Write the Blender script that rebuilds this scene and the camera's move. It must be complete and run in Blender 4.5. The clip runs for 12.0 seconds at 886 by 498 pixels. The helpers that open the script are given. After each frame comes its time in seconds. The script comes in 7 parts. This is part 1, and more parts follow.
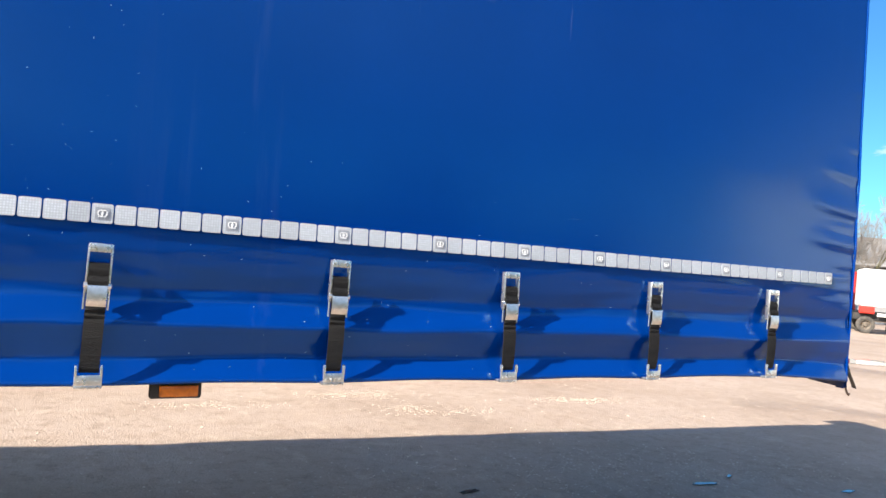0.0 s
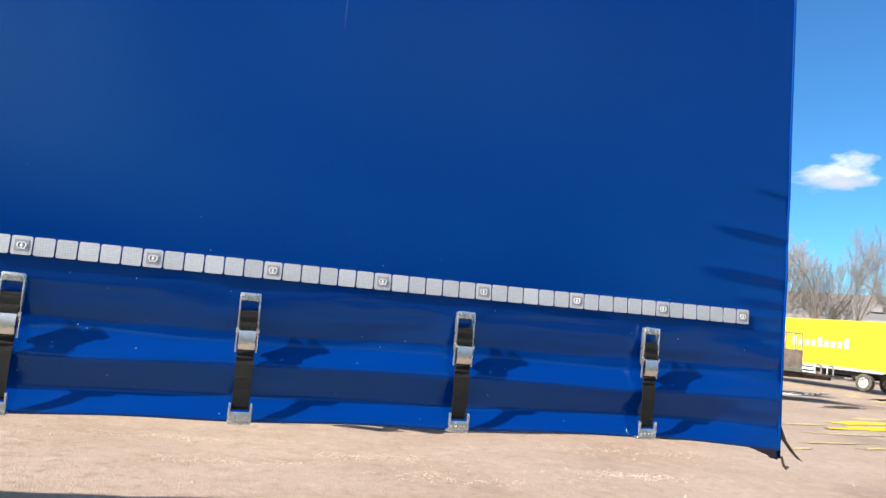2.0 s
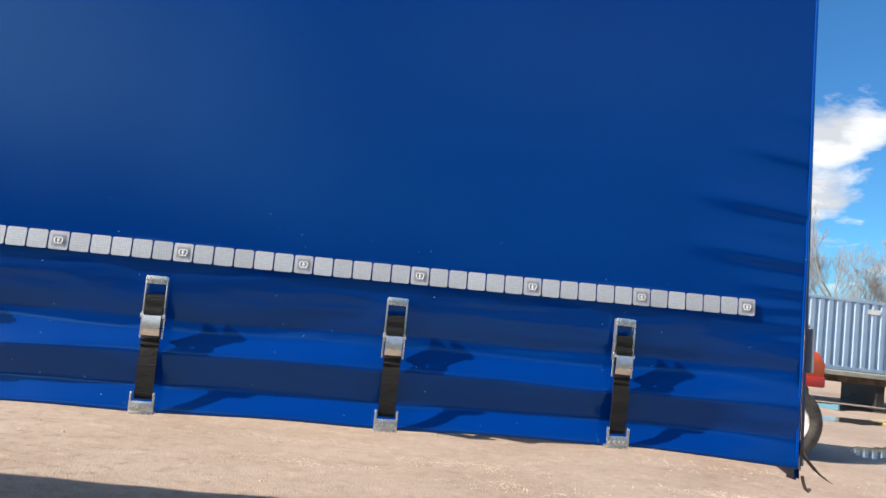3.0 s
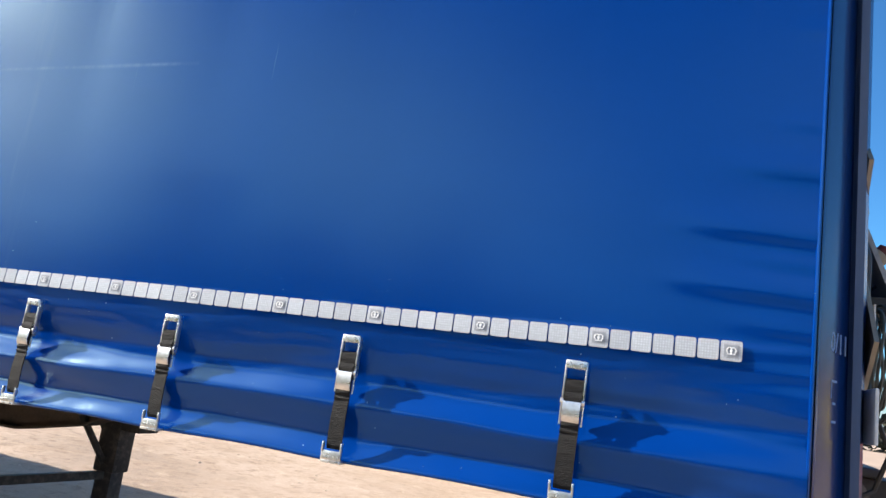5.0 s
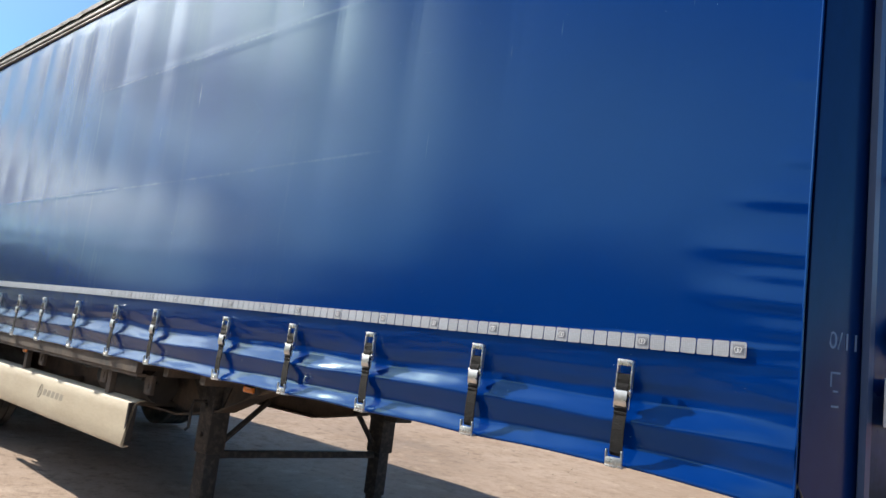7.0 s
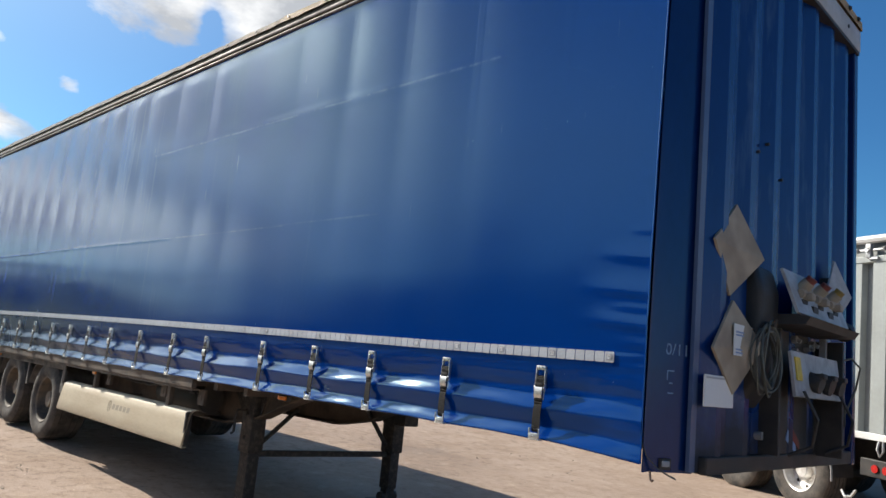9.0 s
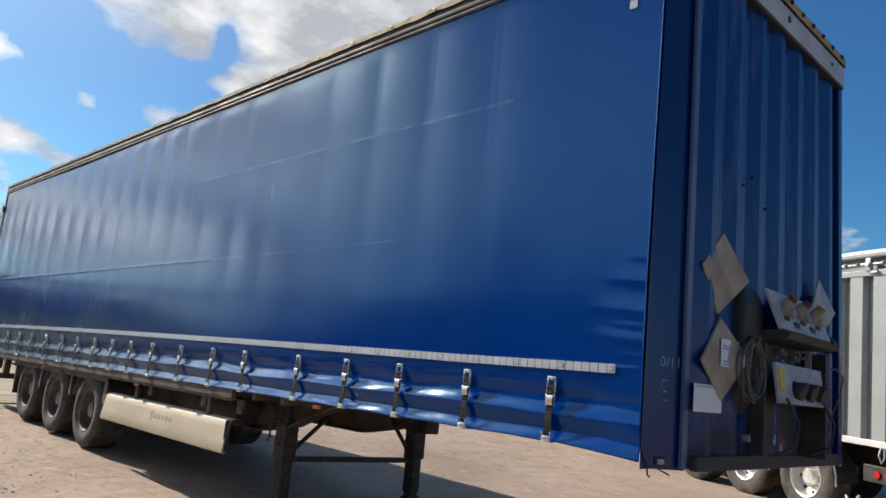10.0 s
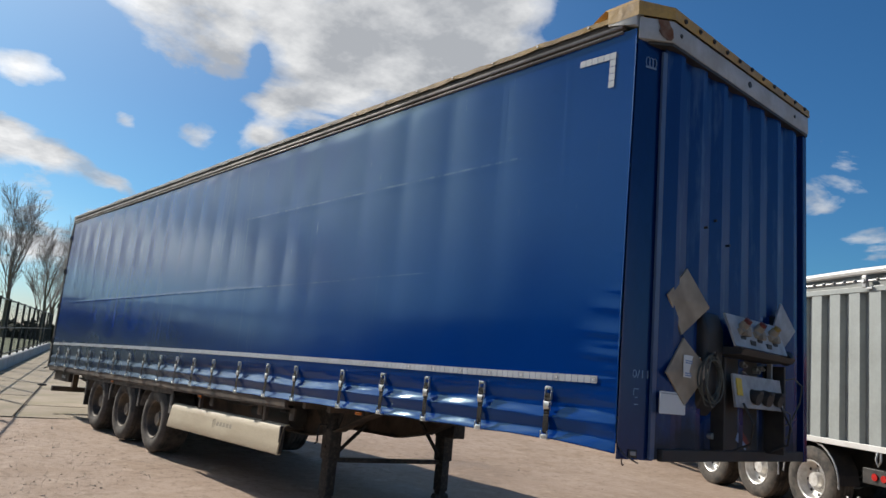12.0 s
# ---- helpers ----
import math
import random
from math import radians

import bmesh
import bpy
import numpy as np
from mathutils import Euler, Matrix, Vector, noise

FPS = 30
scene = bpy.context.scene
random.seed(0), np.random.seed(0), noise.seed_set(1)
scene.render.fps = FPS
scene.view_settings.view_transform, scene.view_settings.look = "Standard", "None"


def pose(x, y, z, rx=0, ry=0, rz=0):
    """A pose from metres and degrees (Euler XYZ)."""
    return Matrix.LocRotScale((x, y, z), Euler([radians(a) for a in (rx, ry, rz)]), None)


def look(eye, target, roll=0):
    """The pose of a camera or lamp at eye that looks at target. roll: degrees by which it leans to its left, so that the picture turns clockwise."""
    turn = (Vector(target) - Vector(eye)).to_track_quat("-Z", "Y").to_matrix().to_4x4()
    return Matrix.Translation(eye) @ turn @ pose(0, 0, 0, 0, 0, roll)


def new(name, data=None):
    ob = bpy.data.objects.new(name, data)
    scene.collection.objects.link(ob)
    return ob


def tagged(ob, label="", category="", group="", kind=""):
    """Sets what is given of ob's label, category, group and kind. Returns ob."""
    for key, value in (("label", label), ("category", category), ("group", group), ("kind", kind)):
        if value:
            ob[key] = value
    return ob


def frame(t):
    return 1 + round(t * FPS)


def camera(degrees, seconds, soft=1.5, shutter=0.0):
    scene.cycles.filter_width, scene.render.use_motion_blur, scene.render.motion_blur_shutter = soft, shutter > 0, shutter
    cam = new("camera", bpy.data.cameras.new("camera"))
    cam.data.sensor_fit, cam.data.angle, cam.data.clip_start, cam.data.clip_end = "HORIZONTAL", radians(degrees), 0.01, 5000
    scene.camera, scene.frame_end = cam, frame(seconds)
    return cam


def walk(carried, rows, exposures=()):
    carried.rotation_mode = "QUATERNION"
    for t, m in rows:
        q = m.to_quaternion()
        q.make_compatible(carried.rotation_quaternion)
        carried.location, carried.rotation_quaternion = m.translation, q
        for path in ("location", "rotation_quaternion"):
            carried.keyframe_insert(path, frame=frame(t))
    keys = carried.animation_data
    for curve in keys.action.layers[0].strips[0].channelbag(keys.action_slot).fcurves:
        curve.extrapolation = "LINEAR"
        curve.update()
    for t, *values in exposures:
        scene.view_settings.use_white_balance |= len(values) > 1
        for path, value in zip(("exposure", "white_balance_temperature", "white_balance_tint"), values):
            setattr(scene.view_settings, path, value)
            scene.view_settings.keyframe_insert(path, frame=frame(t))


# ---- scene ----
cam = camera(62.7, 12.0)
# The trailer stands on its landing legs, nose up and leaning a little: its frame in the level yard.
LEAN = Vector((0.025, -0.022, 1.0)).normalized().rotation_difference(Vector((0, 0, 1))).to_matrix().to_4x4()
STAND = Matrix.Translation((0, 0, -(LEAN @ Vector((-9.0, 0.1, 0.0))).z)) @ LEAN
# seconds, eye, target, roll in the trailer's frame (x to its front, y across it, curtain at y = 0)
PATH = [
    (0, (-3.417, -2.046, 1.362), (-2.481, -0.279, 1.422), 3.8),
    (0.3, (-3.282, -2.079, 1.349), (-2.360, -0.308, 1.468), 4.2),
    (0.5, (-3.145, -2.13, 1.345), (-2.239, -0.352, 1.489), 4.0),
    (1, (-2.787, -2.141, 1.319), (-2.049, -0.292, 1.505), 4.5),
    (1.5, (-2.489, -2.132, 1.313), (-1.772, -0.276, 1.517), 4.3),
    (2, (-2.161, -2.151, 1.312), (-1.592, -0.247, 1.533), 4.5),
    (2.5, (-1.877, -2.124, 1.307), (-1.349, -0.207, 1.525), 4.5),
    (2.7, (-1.775, -2.057, 1.326), (-1.310, -0.128, 1.522), 4.9),
    (3, (-1.536, -2.043, 1.3), (-1.325, -0.066, 1.517), 5.0),
    (3.2, (-1.458, -2.019, 1.336), (-1.371, -0.040, 1.584), 5.7),
    (3.5, (-1.253, -2.064, 1.302), (-1.238, -0.094, 1.649), 5.6),
    (3.7, (-1.126, -2.097, 1.316), (-1.265, -0.127, 1.637), 6.2),
    (5.3, (-0.302, -1.919, 1.252), (-1.207, -0.173, 1.617), 8.1),
    (5.5, (-0.184, -1.915, 1.302), (-1.275, -0.268, 1.614), 8.2),
    (6, (0.003, -2.004, 1.303), (-1.255, -0.476, 1.591), 8.0),
    (6.5, (0.204, -2.173, 1.314), (-1.091, -0.676, 1.6), 7.5),
    (7, (0.44, -2.324, 1.321), (-0.905, -0.87, 1.601), 7.0),
    (7.2, (0.561, -2.408, 1.317), (-0.793, -0.963, 1.593), 7.0),
    (8.8, (1.325, -2.957, 1.309), (-0.064, -1.551, 1.622), 5.8),
    (9, (1.417, -3.01, 1.322), (0.026, -1.608, 1.639), 5.7),
    (9.5, (1.589, -3.185, 1.324), (0.184, -1.801, 1.654), 5.7),
    (10, (1.743, -3.411, 1.316), (0.327, -2.041, 1.659), 5.5),
    (10.5, (1.975, -3.548, 1.323), (0.549, -2.19, 1.673), 5.4),
    (11, (2.217, -3.677, 1.317), (0.77, -2.342, 1.67), 5.3),
    (11.5, (2.38, -3.839, 1.316), (0.908, -2.534, 1.676), 5.3),
    (12, (2.567, -4.064, 1.313), (1.091, -2.765, 1.68), 5.2),
]
walk(cam, [(t, STAND @ look(eye, target, roll)) for t, eye, target, roll in PATH],
     [(0.0, 1.16), (0.5, 0.90), (1.0, 0.82), (1.5, 0.96), (2.0, 0.90), (2.5, 0.68), (3.0, 0.70), (3.2, 0.92), (3.5, 1.20), (5.5, 1.04), (6.0, 0.82), (7.2, 0.50), (9.0, 0.32), (10.0, 0.18), (11.0, 0.06), (12.0, -0.05)])

# ---- light ----
SUN_TO = Vector((-1.5, -0.31, 1.0)).normalized()


def nodes_of(tree):
    def node(kind, **values):
        n = tree.nodes.new(kind)
        for key, value in values.items():
            n.inputs[key].default_value = value
        return n
    return node


def math_node(tree, op, a, b=None, c=None, clamp=False):
    n = tree.nodes.new("ShaderNodeMath")
    n.operation, n.use_clamp = op, clamp
    for i, v in enumerate((a, b, c)):
        if v is None:
            continue
        if isinstance(v, (int, float)):
            n.inputs[i].default_value = v
        else:
            tree.links.new(v, n.inputs[i])
    return n.outputs[0]


def ramp(tree, value, stops):
    n = tree.nodes.new("ShaderNodeValToRGB")
    while len(n.color_ramp.elements) < len(stops):
        n.color_ramp.elements.new(0.5)
    for e, (p, c) in zip(n.color_ramp.elements, stops):
        e.position = p
        e.color = (c, c, c, 1) if isinstance(c, (int, float)) else (*c, 1)
    tree.links.new(value, n.inputs[0])
    return n.outputs[0]


def mix(tree, fac, a, b, blend="MIX"):
    n = tree.nodes.new("ShaderNodeMix")
    n.data_type, n.blend_type = "RGBA", blend
    for socket, v in ((n.inputs[0], fac), (n.inputs[6], a), (n.inputs[7], b)):
        if isinstance(v, (int, float)):
            socket.default_value = v
        elif isinstance(v, tuple):
            socket.default_value = (*v, 1)
        else:
            tree.links.new(v, socket)
    return n.outputs[2]


def build_world():
    world = bpy.data.worlds.new("sky")
    scene.world = world
    world.use_nodes = True
    t = world.node_tree
    t.nodes.clear()
    node = nodes_of(t)
    sky = node("ShaderNodeTexSky")
    sky.sky_type, sky.sun_disc = "NISHITA", False
    sky.sun_elevation, sky.sun_rotation = math.asin(SUN_TO.z), math.atan2(SUN_TO.x, SUN_TO.y) % (2 * math.pi)
    sky.altitude, sky.air_density, sky.dust_density, sky.ozone_density = 0.0, 1.0, 0.6, 2.2
    where = node("ShaderNodeTexCoord")
    xyz = node("ShaderNodeSeparateXYZ")
    t.links.new(where.outputs["Generated"], xyz.inputs[0])
    high = math_node(t, "ADD", math_node(t, "MAXIMUM", xyz.outputs[2], 0.0), 0.22)
    flat = node("ShaderNodeCombineXYZ")
    t.links.new(math_node(t, "DIVIDE", xyz.outputs[0], high), flat.inputs[0])
    t.links.new(math_node(t, "DIVIDE", xyz.outputs[1], high), flat.inputs[1])
    flat.inputs[2].default_value = CLOUD_SEED
    big = node("ShaderNodeTexNoise", Scale=2.2, Detail=9.0, Roughness=0.56, Distortion=0.3)
    t.links.new(flat.outputs[0], big.inputs["Vector"])
    # cumulus banks: bearing clockwise from +y, height above the horizon, half widths (degrees), weight
    field = math_node(t, "MULTIPLY_ADD", big.outputs["Fac"], 1.25, -0.215)

    def bank(az, el, wide, tall, weight):
        across = Vector((math.cos(radians(az)), -math.sin(radians(az)), 0))
        along = Vector((math.sin(radians(az)) * math.cos(radians(el)), math.cos(radians(az)) * math.cos(radians(el)), math.sin(radians(el))))
        total = None
        for axis, half in ((across, wide), (across.cross(along), tall)):
            dot = node("ShaderNodeVectorMath")
            dot.operation = "DOT_PRODUCT"
            t.links.new(where.outputs["Generated"], dot.inputs[0])
            dot.inputs[1].default_value = axis / math.sin(radians(half))
            sq = math_node(t, "MULTIPLY", dot.outputs["Value"], dot.outputs["Value"])
            total = sq if total is None else math_node(t, "ADD", total, sq)
        dot = node("ShaderNodeVectorMath")
        dot.operation = "DOT_PRODUCT"
        t.links.new(where.outputs["Generated"], dot.inputs[0])
        dot.inputs[1].default_value = along
        ahead = math_node(t, "GREATER_THAN", dot.outputs["Value"], 0.0)
        return math_node(t, "MULTIPLY", math_node(t, "POWER", 2.718, math_node(t, "MULTIPLY", total, -1.0)), math_node(t, "MULTIPLY", ahead, weight))

    for spec in CLOUDS:
        field = math_node(t, "ADD", field, bank(*spec))
    cover = ramp(t, field, [(0.55, 0.0), (0.62, 0.6), (0.72, 1.0)])
    haze = None
    for spec in VEILS:
        haze = bank(*spec) if haze is None else math_node(t, "MAXIMUM", haze, bank(*spec))
    fine = node("ShaderNodeTexNoise", Scale=4.0, Detail=6.0, Roughness=0.6)
    t.links.new(flat.outputs[0], fine.inputs["Vector"])
    cloud = mix(t, ramp(t, fine.outputs["Fac"], [(0.40, 0.0), (0.62, 1.0)]), (5.0, 5.25, 5.65), (9.6, 9.7, 9.8))
    towards = node("ShaderNodeVectorMath")
    towards.operation = "DOT_PRODUCT"
    t.links.new(where.outputs["Generated"], towards.inputs[0])
    towards.inputs[1].default_value = SUN_TO
    gleam = math_node(t, "MULTIPLY_ADD", math_node(t, "POWER", math_node(t, "MAXIMUM", towards.outputs["Value"], 0.0), 8.0), 6.5, 1.0)
    silver = math_node(t, "MULTIPLY_ADD", math_node(t, "POWER", math_node(t, "MAXIMUM", towards.outputs["Value"], 0.0), 40.0), 14.0, 1.0)
    cloud = mix(t, 1.0, cloud, silver, "MULTIPLY")
    depth_blue = ramp(t, xyz.outputs[2], [(0.0, (0.66, 0.83, 1.12)), (0.10, (0.40, 0.87, 1.16)), (0.30, (0.34, 0.77, 1.11))])
    tint = mix(t, 1.0, sky.outputs[0], depth_blue, "MULTIPLY")
    # pale aureole round the sun
    glow = math_node(t, "MULTIPLY", math_node(t, "POWER", math_node(t, "MAXIMUM", towards.outputs["Value"], 0.0), 6.0), 0.38)
    tint = mix(t, glow, tint, (7.0, 7.9, 8.9))
    veil = mix(t, 1.0, (9.6, 9.4, 9.0), gleam, "MULTIPLY")
    both = mix(t, cover, mix(t, haze, tint, veil), cloud)
    back = node("ShaderNodeBackground", Strength=0.088)
    t.links.new(both, back.inputs[0])
    t.links.new(back.outputs[0], node("ShaderNodeOutputWorld").inputs[0])


CLOUD_SEED = 3.7
CLOUDS = ((-73, 23.0, 4.5, 4, 0.27), (-62, 24.5, 9, 5, 0.36), (-52, 25, 9, 5.5, 0.36), (-45, 26, 5, 4, 0.28), (-67.5, 20.5, 2.5, 2.0, 0.24), (-58.5, 20.0, 4.5, 2.8, 0.32), (-63.3, 18.0, 2.2, 1.2, 0.20), (-64.8, 21.2, 0.9, 2.0, -0.22), (-63.6, 15.8, 1.3, 0.8, 0.2),
          (-69, 15, 1.8, 1.5, 0.22), (-73.5, 14.9, 0.9, 0.7, 0.18), (-80.6, 17.1, 2.2, 1.4, 0.25), (-80.5, 12.1, 3.2, 1.3, 0.30), (-76.5, 11.5, 3, 1.0, 0.32), (-73, 10.4, 3.0, 0.9, 0.38), (-80, 5.0, 12, 2.2, 0.22),
          (-21, 18, 1.3, 1.3, 0.08), (-21.2, 13.1, 1.4, 1.4, 0.14), (-17, 20, 6, 4, -0.12), (-17, 10.6, 4, 1.5, 0.22), (34, 17, 4.5, 3.0, 0.34), (31, 11.5, 8, 1.8, 0.28), (44, 12.5, 3, 1.6, 0.22), (42, 25, 3, 2, 0.12),
          (-112, 19, 12, 8, 0.30), (-100, 8, 12, 4, 0.30), (-152, 15, 12, 4, 0.12), (178, 24, 30, 18, -0.3), (62, 24, 18, 14, -0.2), (-30, 24, 8, 9, -0.2), (-70, 12.8, 3, 1.2, -0.1))
VEILS = ((-113, 7.0, 21, 2.5, 0.80), (-121, 22.5, 10, 5.5, 1.0), (-127, 16, 17, 11, 0.72), (-155, 16, 18, 12, 0.78), (-104, 42, 26, 12, 0.30), (-194, 24, 24, 9, 0.30), (113, 4, 13, 9, 0.85))
build_world()
sun_data = bpy.data.lights.new("sun", "SUN")
sun_data.energy, sun_data.angle, sun_data.color = 5.8, radians(0.53), (1.0, 0.93, 0.83)
sun = new("sun", sun_data)
sun.matrix_world = look(SUN_TO * 50, (0, 0, 0))


# ---- materials ----
def material(name, colour, rough=0.5, metal=0.0, second=None, scale=3.0, share=0.5, fine=0.0, fine_scale=60.0, bump=0.0, bump_scale=40.0,
             coat=0.0, spec=0.5, stretch=(1, 1, 1), per_piece=0.0, rough_vary=0.0, sharp=0.25):
    """A surface with stains (second colour) at one scale and grain at another, with fine relief."""
    m = bpy.data.materials.new(name)
    m.use_nodes = True
    t = m.node_tree
    node = nodes_of(t)
    b = t.nodes["Principled BSDF"]
    b.inputs["Roughness"].default_value, b.inputs["Metallic"].default_value = rough, metal
    b.inputs["Specular IOR Level"].default_value, b.inputs["Coat Weight"].default_value = spec, coat
    where = node("ShaderNodeTexCoord")
    place = node("ShaderNodeMapping", Scale=stretch)
    t.links.new(where.outputs["Object"], place.inputs[0])
    col = colour
    if second:
        n = node("ShaderNodeTexNoise", Scale=scale, Detail=7.0, Roughness=0.62)
        t.links.new(place.outputs[0], n.inputs["Vector"])
        lo = 0.62 - 0.24 * share
        mask = ramp(t, n.outputs["Fac"], [(max(0.0, lo - sharp / 2), 0.0), (min(1.0, lo + sharp / 2), 1.0)])
        col = mix(t, mask, colour, second)
        if rough_vary:
            t.links.new(math_node(t, "MULTIPLY_ADD", mask, rough_vary, rough), b.inputs["Roughness"])
    if fine:
        n = node("ShaderNodeTexNoise", Scale=fine_scale, Detail=4.0, Roughness=0.7)
        t.links.new(place.outputs[0], n.inputs["Vector"])
        shade = ramp(t, n.outputs["Fac"], [(0.25, 1 - fine), (0.75, 1 + 0.0)])
        col = mix(t, 1.0, col, shade, "MULTIPLY")
    if per_piece:
        info = node("ShaderNodeObjectInfo")
        shade = ramp(t, info.outputs["Random"], [(0.0, 1 - per_piece), (1.0, 1.0)])
        col = mix(t, 1.0, col, shade, "MULTIPLY")
    if isinstance(col, tuple):
        b.inputs["Base Color"].default_value = (*col, 1)
    else:
        t.links.new(col, b.inputs["Base Color"])
    if bump:
        n = node("ShaderNodeTexNoise", Scale=bump_scale, Detail=5.0, Roughness=0.6)
        t.links.new(place.outputs[0], n.inputs["Vector"])
        r = node("ShaderNodeBump", Strength=min(1.0, bump * 10), Distance=0.02)
        t.links.new(n.outputs["Fac"], r.inputs["Height"])
        t.links.new(r.outputs[0], b.inputs["Normal"])
    return m


def vinyl():
    """The curtain: glossy blue vinyl with dust runs, pale specks and rub lines where the slats inside press on it."""
    m = bpy.data.materials.new("blue_vinyl")
    m.use_nodes = True
    t = m.node_tree
    node = nodes_of(t)
    b = t.nodes["Principled BSDF"]
    b.inputs["Specular IOR Level"].default_value = 0.48
    b.inputs["Specular Tint"].default_value = (0.40, 0.95, 0.97, 1)
    where = node("ShaderNodeTexCoord")
    spot = where.outputs["Object"]
    xyz = node("ShaderNodeSeparateXYZ")
    t.links.new(spot, xyz.inputs[0])

    def noise_at(scale, stretch, detail=5.0, rough=0.6):
        place = node("ShaderNodeMapping", Scale=stretch)
        t.links.new(spot, place.inputs[0])
        n = node("ShaderNodeTexNoise", Scale=scale, Detail=detail, Roughness=rough)
        t.links.new(place.outputs[0], n.inputs["Vector"])
        return n.outputs["Fac"]

    cloudy = noise_at(0.8, (1, 1, 1.4))
    col = mix(t, ramp(t, cloudy, [(0.35, 0.0), (0.68, 1.0)]), (0.0, 0.0275, 0.184), (0.0, 0.0315, 0.204))
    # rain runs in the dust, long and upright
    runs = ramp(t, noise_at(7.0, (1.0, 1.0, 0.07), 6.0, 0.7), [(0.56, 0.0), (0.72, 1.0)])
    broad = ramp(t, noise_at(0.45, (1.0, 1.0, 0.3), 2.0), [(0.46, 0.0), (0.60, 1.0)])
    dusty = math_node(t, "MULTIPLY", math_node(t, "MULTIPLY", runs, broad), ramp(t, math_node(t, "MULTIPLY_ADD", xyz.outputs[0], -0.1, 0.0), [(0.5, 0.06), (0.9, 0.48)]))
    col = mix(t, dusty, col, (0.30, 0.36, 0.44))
    # splashed specks
    cells = node("ShaderNodeTexVoronoi", Scale=44.0)
    t.links.new(spot, cells.inputs["Vector"])
    pick = math_node(t, "GREATER_THAN", ramp(t, noise_at(2.3, (1, 1, 1), 3.0), [(0.42, 0.0), (0.66, 1.0)]), cells.outputs["Color"])
    dot = math_node(t, "MULTIPLY", math_node(t, "LESS_THAN", cells.outputs["Distance"], 0.045), math_node(t, "LESS_THAN", cells.outputs["Color"], 0.55))
    dot = math_node(t, "MULTIPLY", dot, pick)
    col = mix(t, math_node(t, "MULTIPLY", dot, 0.85), col, (0.62, 0.74, 0.88))
    # short upright scuffs over the inner straps
    scuff = ramp(t, noise_at(18.0, (1.7, 1.0, 0.11), 3.0), [(0.70, 0.0), (0.78, 1.0)])
    scuff = math_node(t, "MULTIPLY", scuff, math_node(t, "SUBTRACT", xyz.outputs[2], 2.1, clamp=True))
    col = mix(t, math_node(t, "MULTIPLY", scuff, 0.60), col, (0.42, 0.48, 0.56))
    # rub lines
    wear = ramp(t, noise_at(3.0, (1.0, 1.0, 0.2), 6.0, 0.75), [(0.44, 0.0), (0.60, 1.0)])
    total = None
    for height, x0, x1, width, force in ((3.135, -5.8, -1.25, 0.014, 0.26), (2.255, -13.0, -3.3, 0.010, 0.22), (2.262, -3.4, -2.2, 0.010, 0.10)):
        line = math_node(t, "SUBTRACT", 1.0, math_node(t, "DIVIDE", math_node(t, "ABSOLUTE", math_node(t, "SUBTRACT", xyz.outputs[2], height)), width), clamp=True)
        span = math_node(t, "MULTIPLY", math_node(t, "GREATER_THAN", xyz.outputs[0], x0), math_node(t, "LESS_THAN", xyz.outputs[0], x1))
        line = math_node(t, "MULTIPLY", math_node(t, "MULTIPLY", line, span), math_node(t, "MULTIPLY_ADD", wear, force, 0.02))
        total = line if total is None else math_node(t, "MAXIMUM", total, line)
    col = mix(t, total, col, (0.42, 0.48, 0.55))
    # darker, duller grey-blue low on the rear half
    spread = math_node(t, "MULTIPLY_ADD", noise_at(0.6, (1, 1, 1.6), 6.0, 0.65), 1.6, -0.8)
    back = ramp(t, math_node(t, "MULTIPLY_ADD", xyz.outputs[0], -0.1, 0.0), [(0.36, 0.0), (0.85, 1.0)])
    low = ramp(t, math_node(t, "ADD", math_node(t, "MULTIPLY", xyz.outputs[2], 0.5), math_node(t, "MULTIPLY", spread, 0.25)), [(0.75, 1.0), (1.20, 0.0)])
    low_dark = math_node(t, "MULTIPLY", back, low)
    col = mix(t, math_node(t, "MULTIPLY", low_dark, 0.80), col, (0.012, 0.026, 0.052))
    t.links.new(col, b.inputs["Base Color"])
    gloss = math_node(t, "MULTIPLY_ADD", ramp(t, noise_at(1.7, (1, 1, 0.4)), [(0.3, 0.0), (0.7, 1.0)]), 0.06, VINYL_ROUGH)
    t.links.new(math_node(t, "MULTIPLY_ADD", low_dark, 0.16, gloss), b.inputs["Roughness"])
    r = node("ShaderNodeBump", Strength=0.05, Distance=0.004)
    t.links.new(noise_at(240.0, (1, 1, 1), 2.0), r.inputs["Height"])
    t.links.new(r.outputs[0], b.inputs["Normal"])
    return m


def tape_surface():
    """Grey-white retro-reflective tape: tiny round prisms in rows, slightly soiled."""
    m = material("reflective_tape", (0.50, 0.53, 0.57), 0.35, second=(0.44, 0.465, 0.50), scale=9, per_piece=0.12)
    t = m.node_tree
    node = nodes_of(t)
    b = t.nodes["Principled BSDF"]
    where = node("ShaderNodeTexCoord")
    dots = node("ShaderNodeTexVoronoi", Scale=150.0, Randomness=0.15)
    t.links.new(where.outputs["Object"], dots.inputs["Vector"])
    col = b.inputs["Base Color"].links[0].from_socket
    shade = ramp(t, dots.outputs["Distance"], [(0.18, 1.28), (0.36, 1.0), (0.58, 0.84)])
    t.links.new(mix(t, 1.0, col, shade, "MULTIPLY"), b.inputs["Base Color"])
    return m


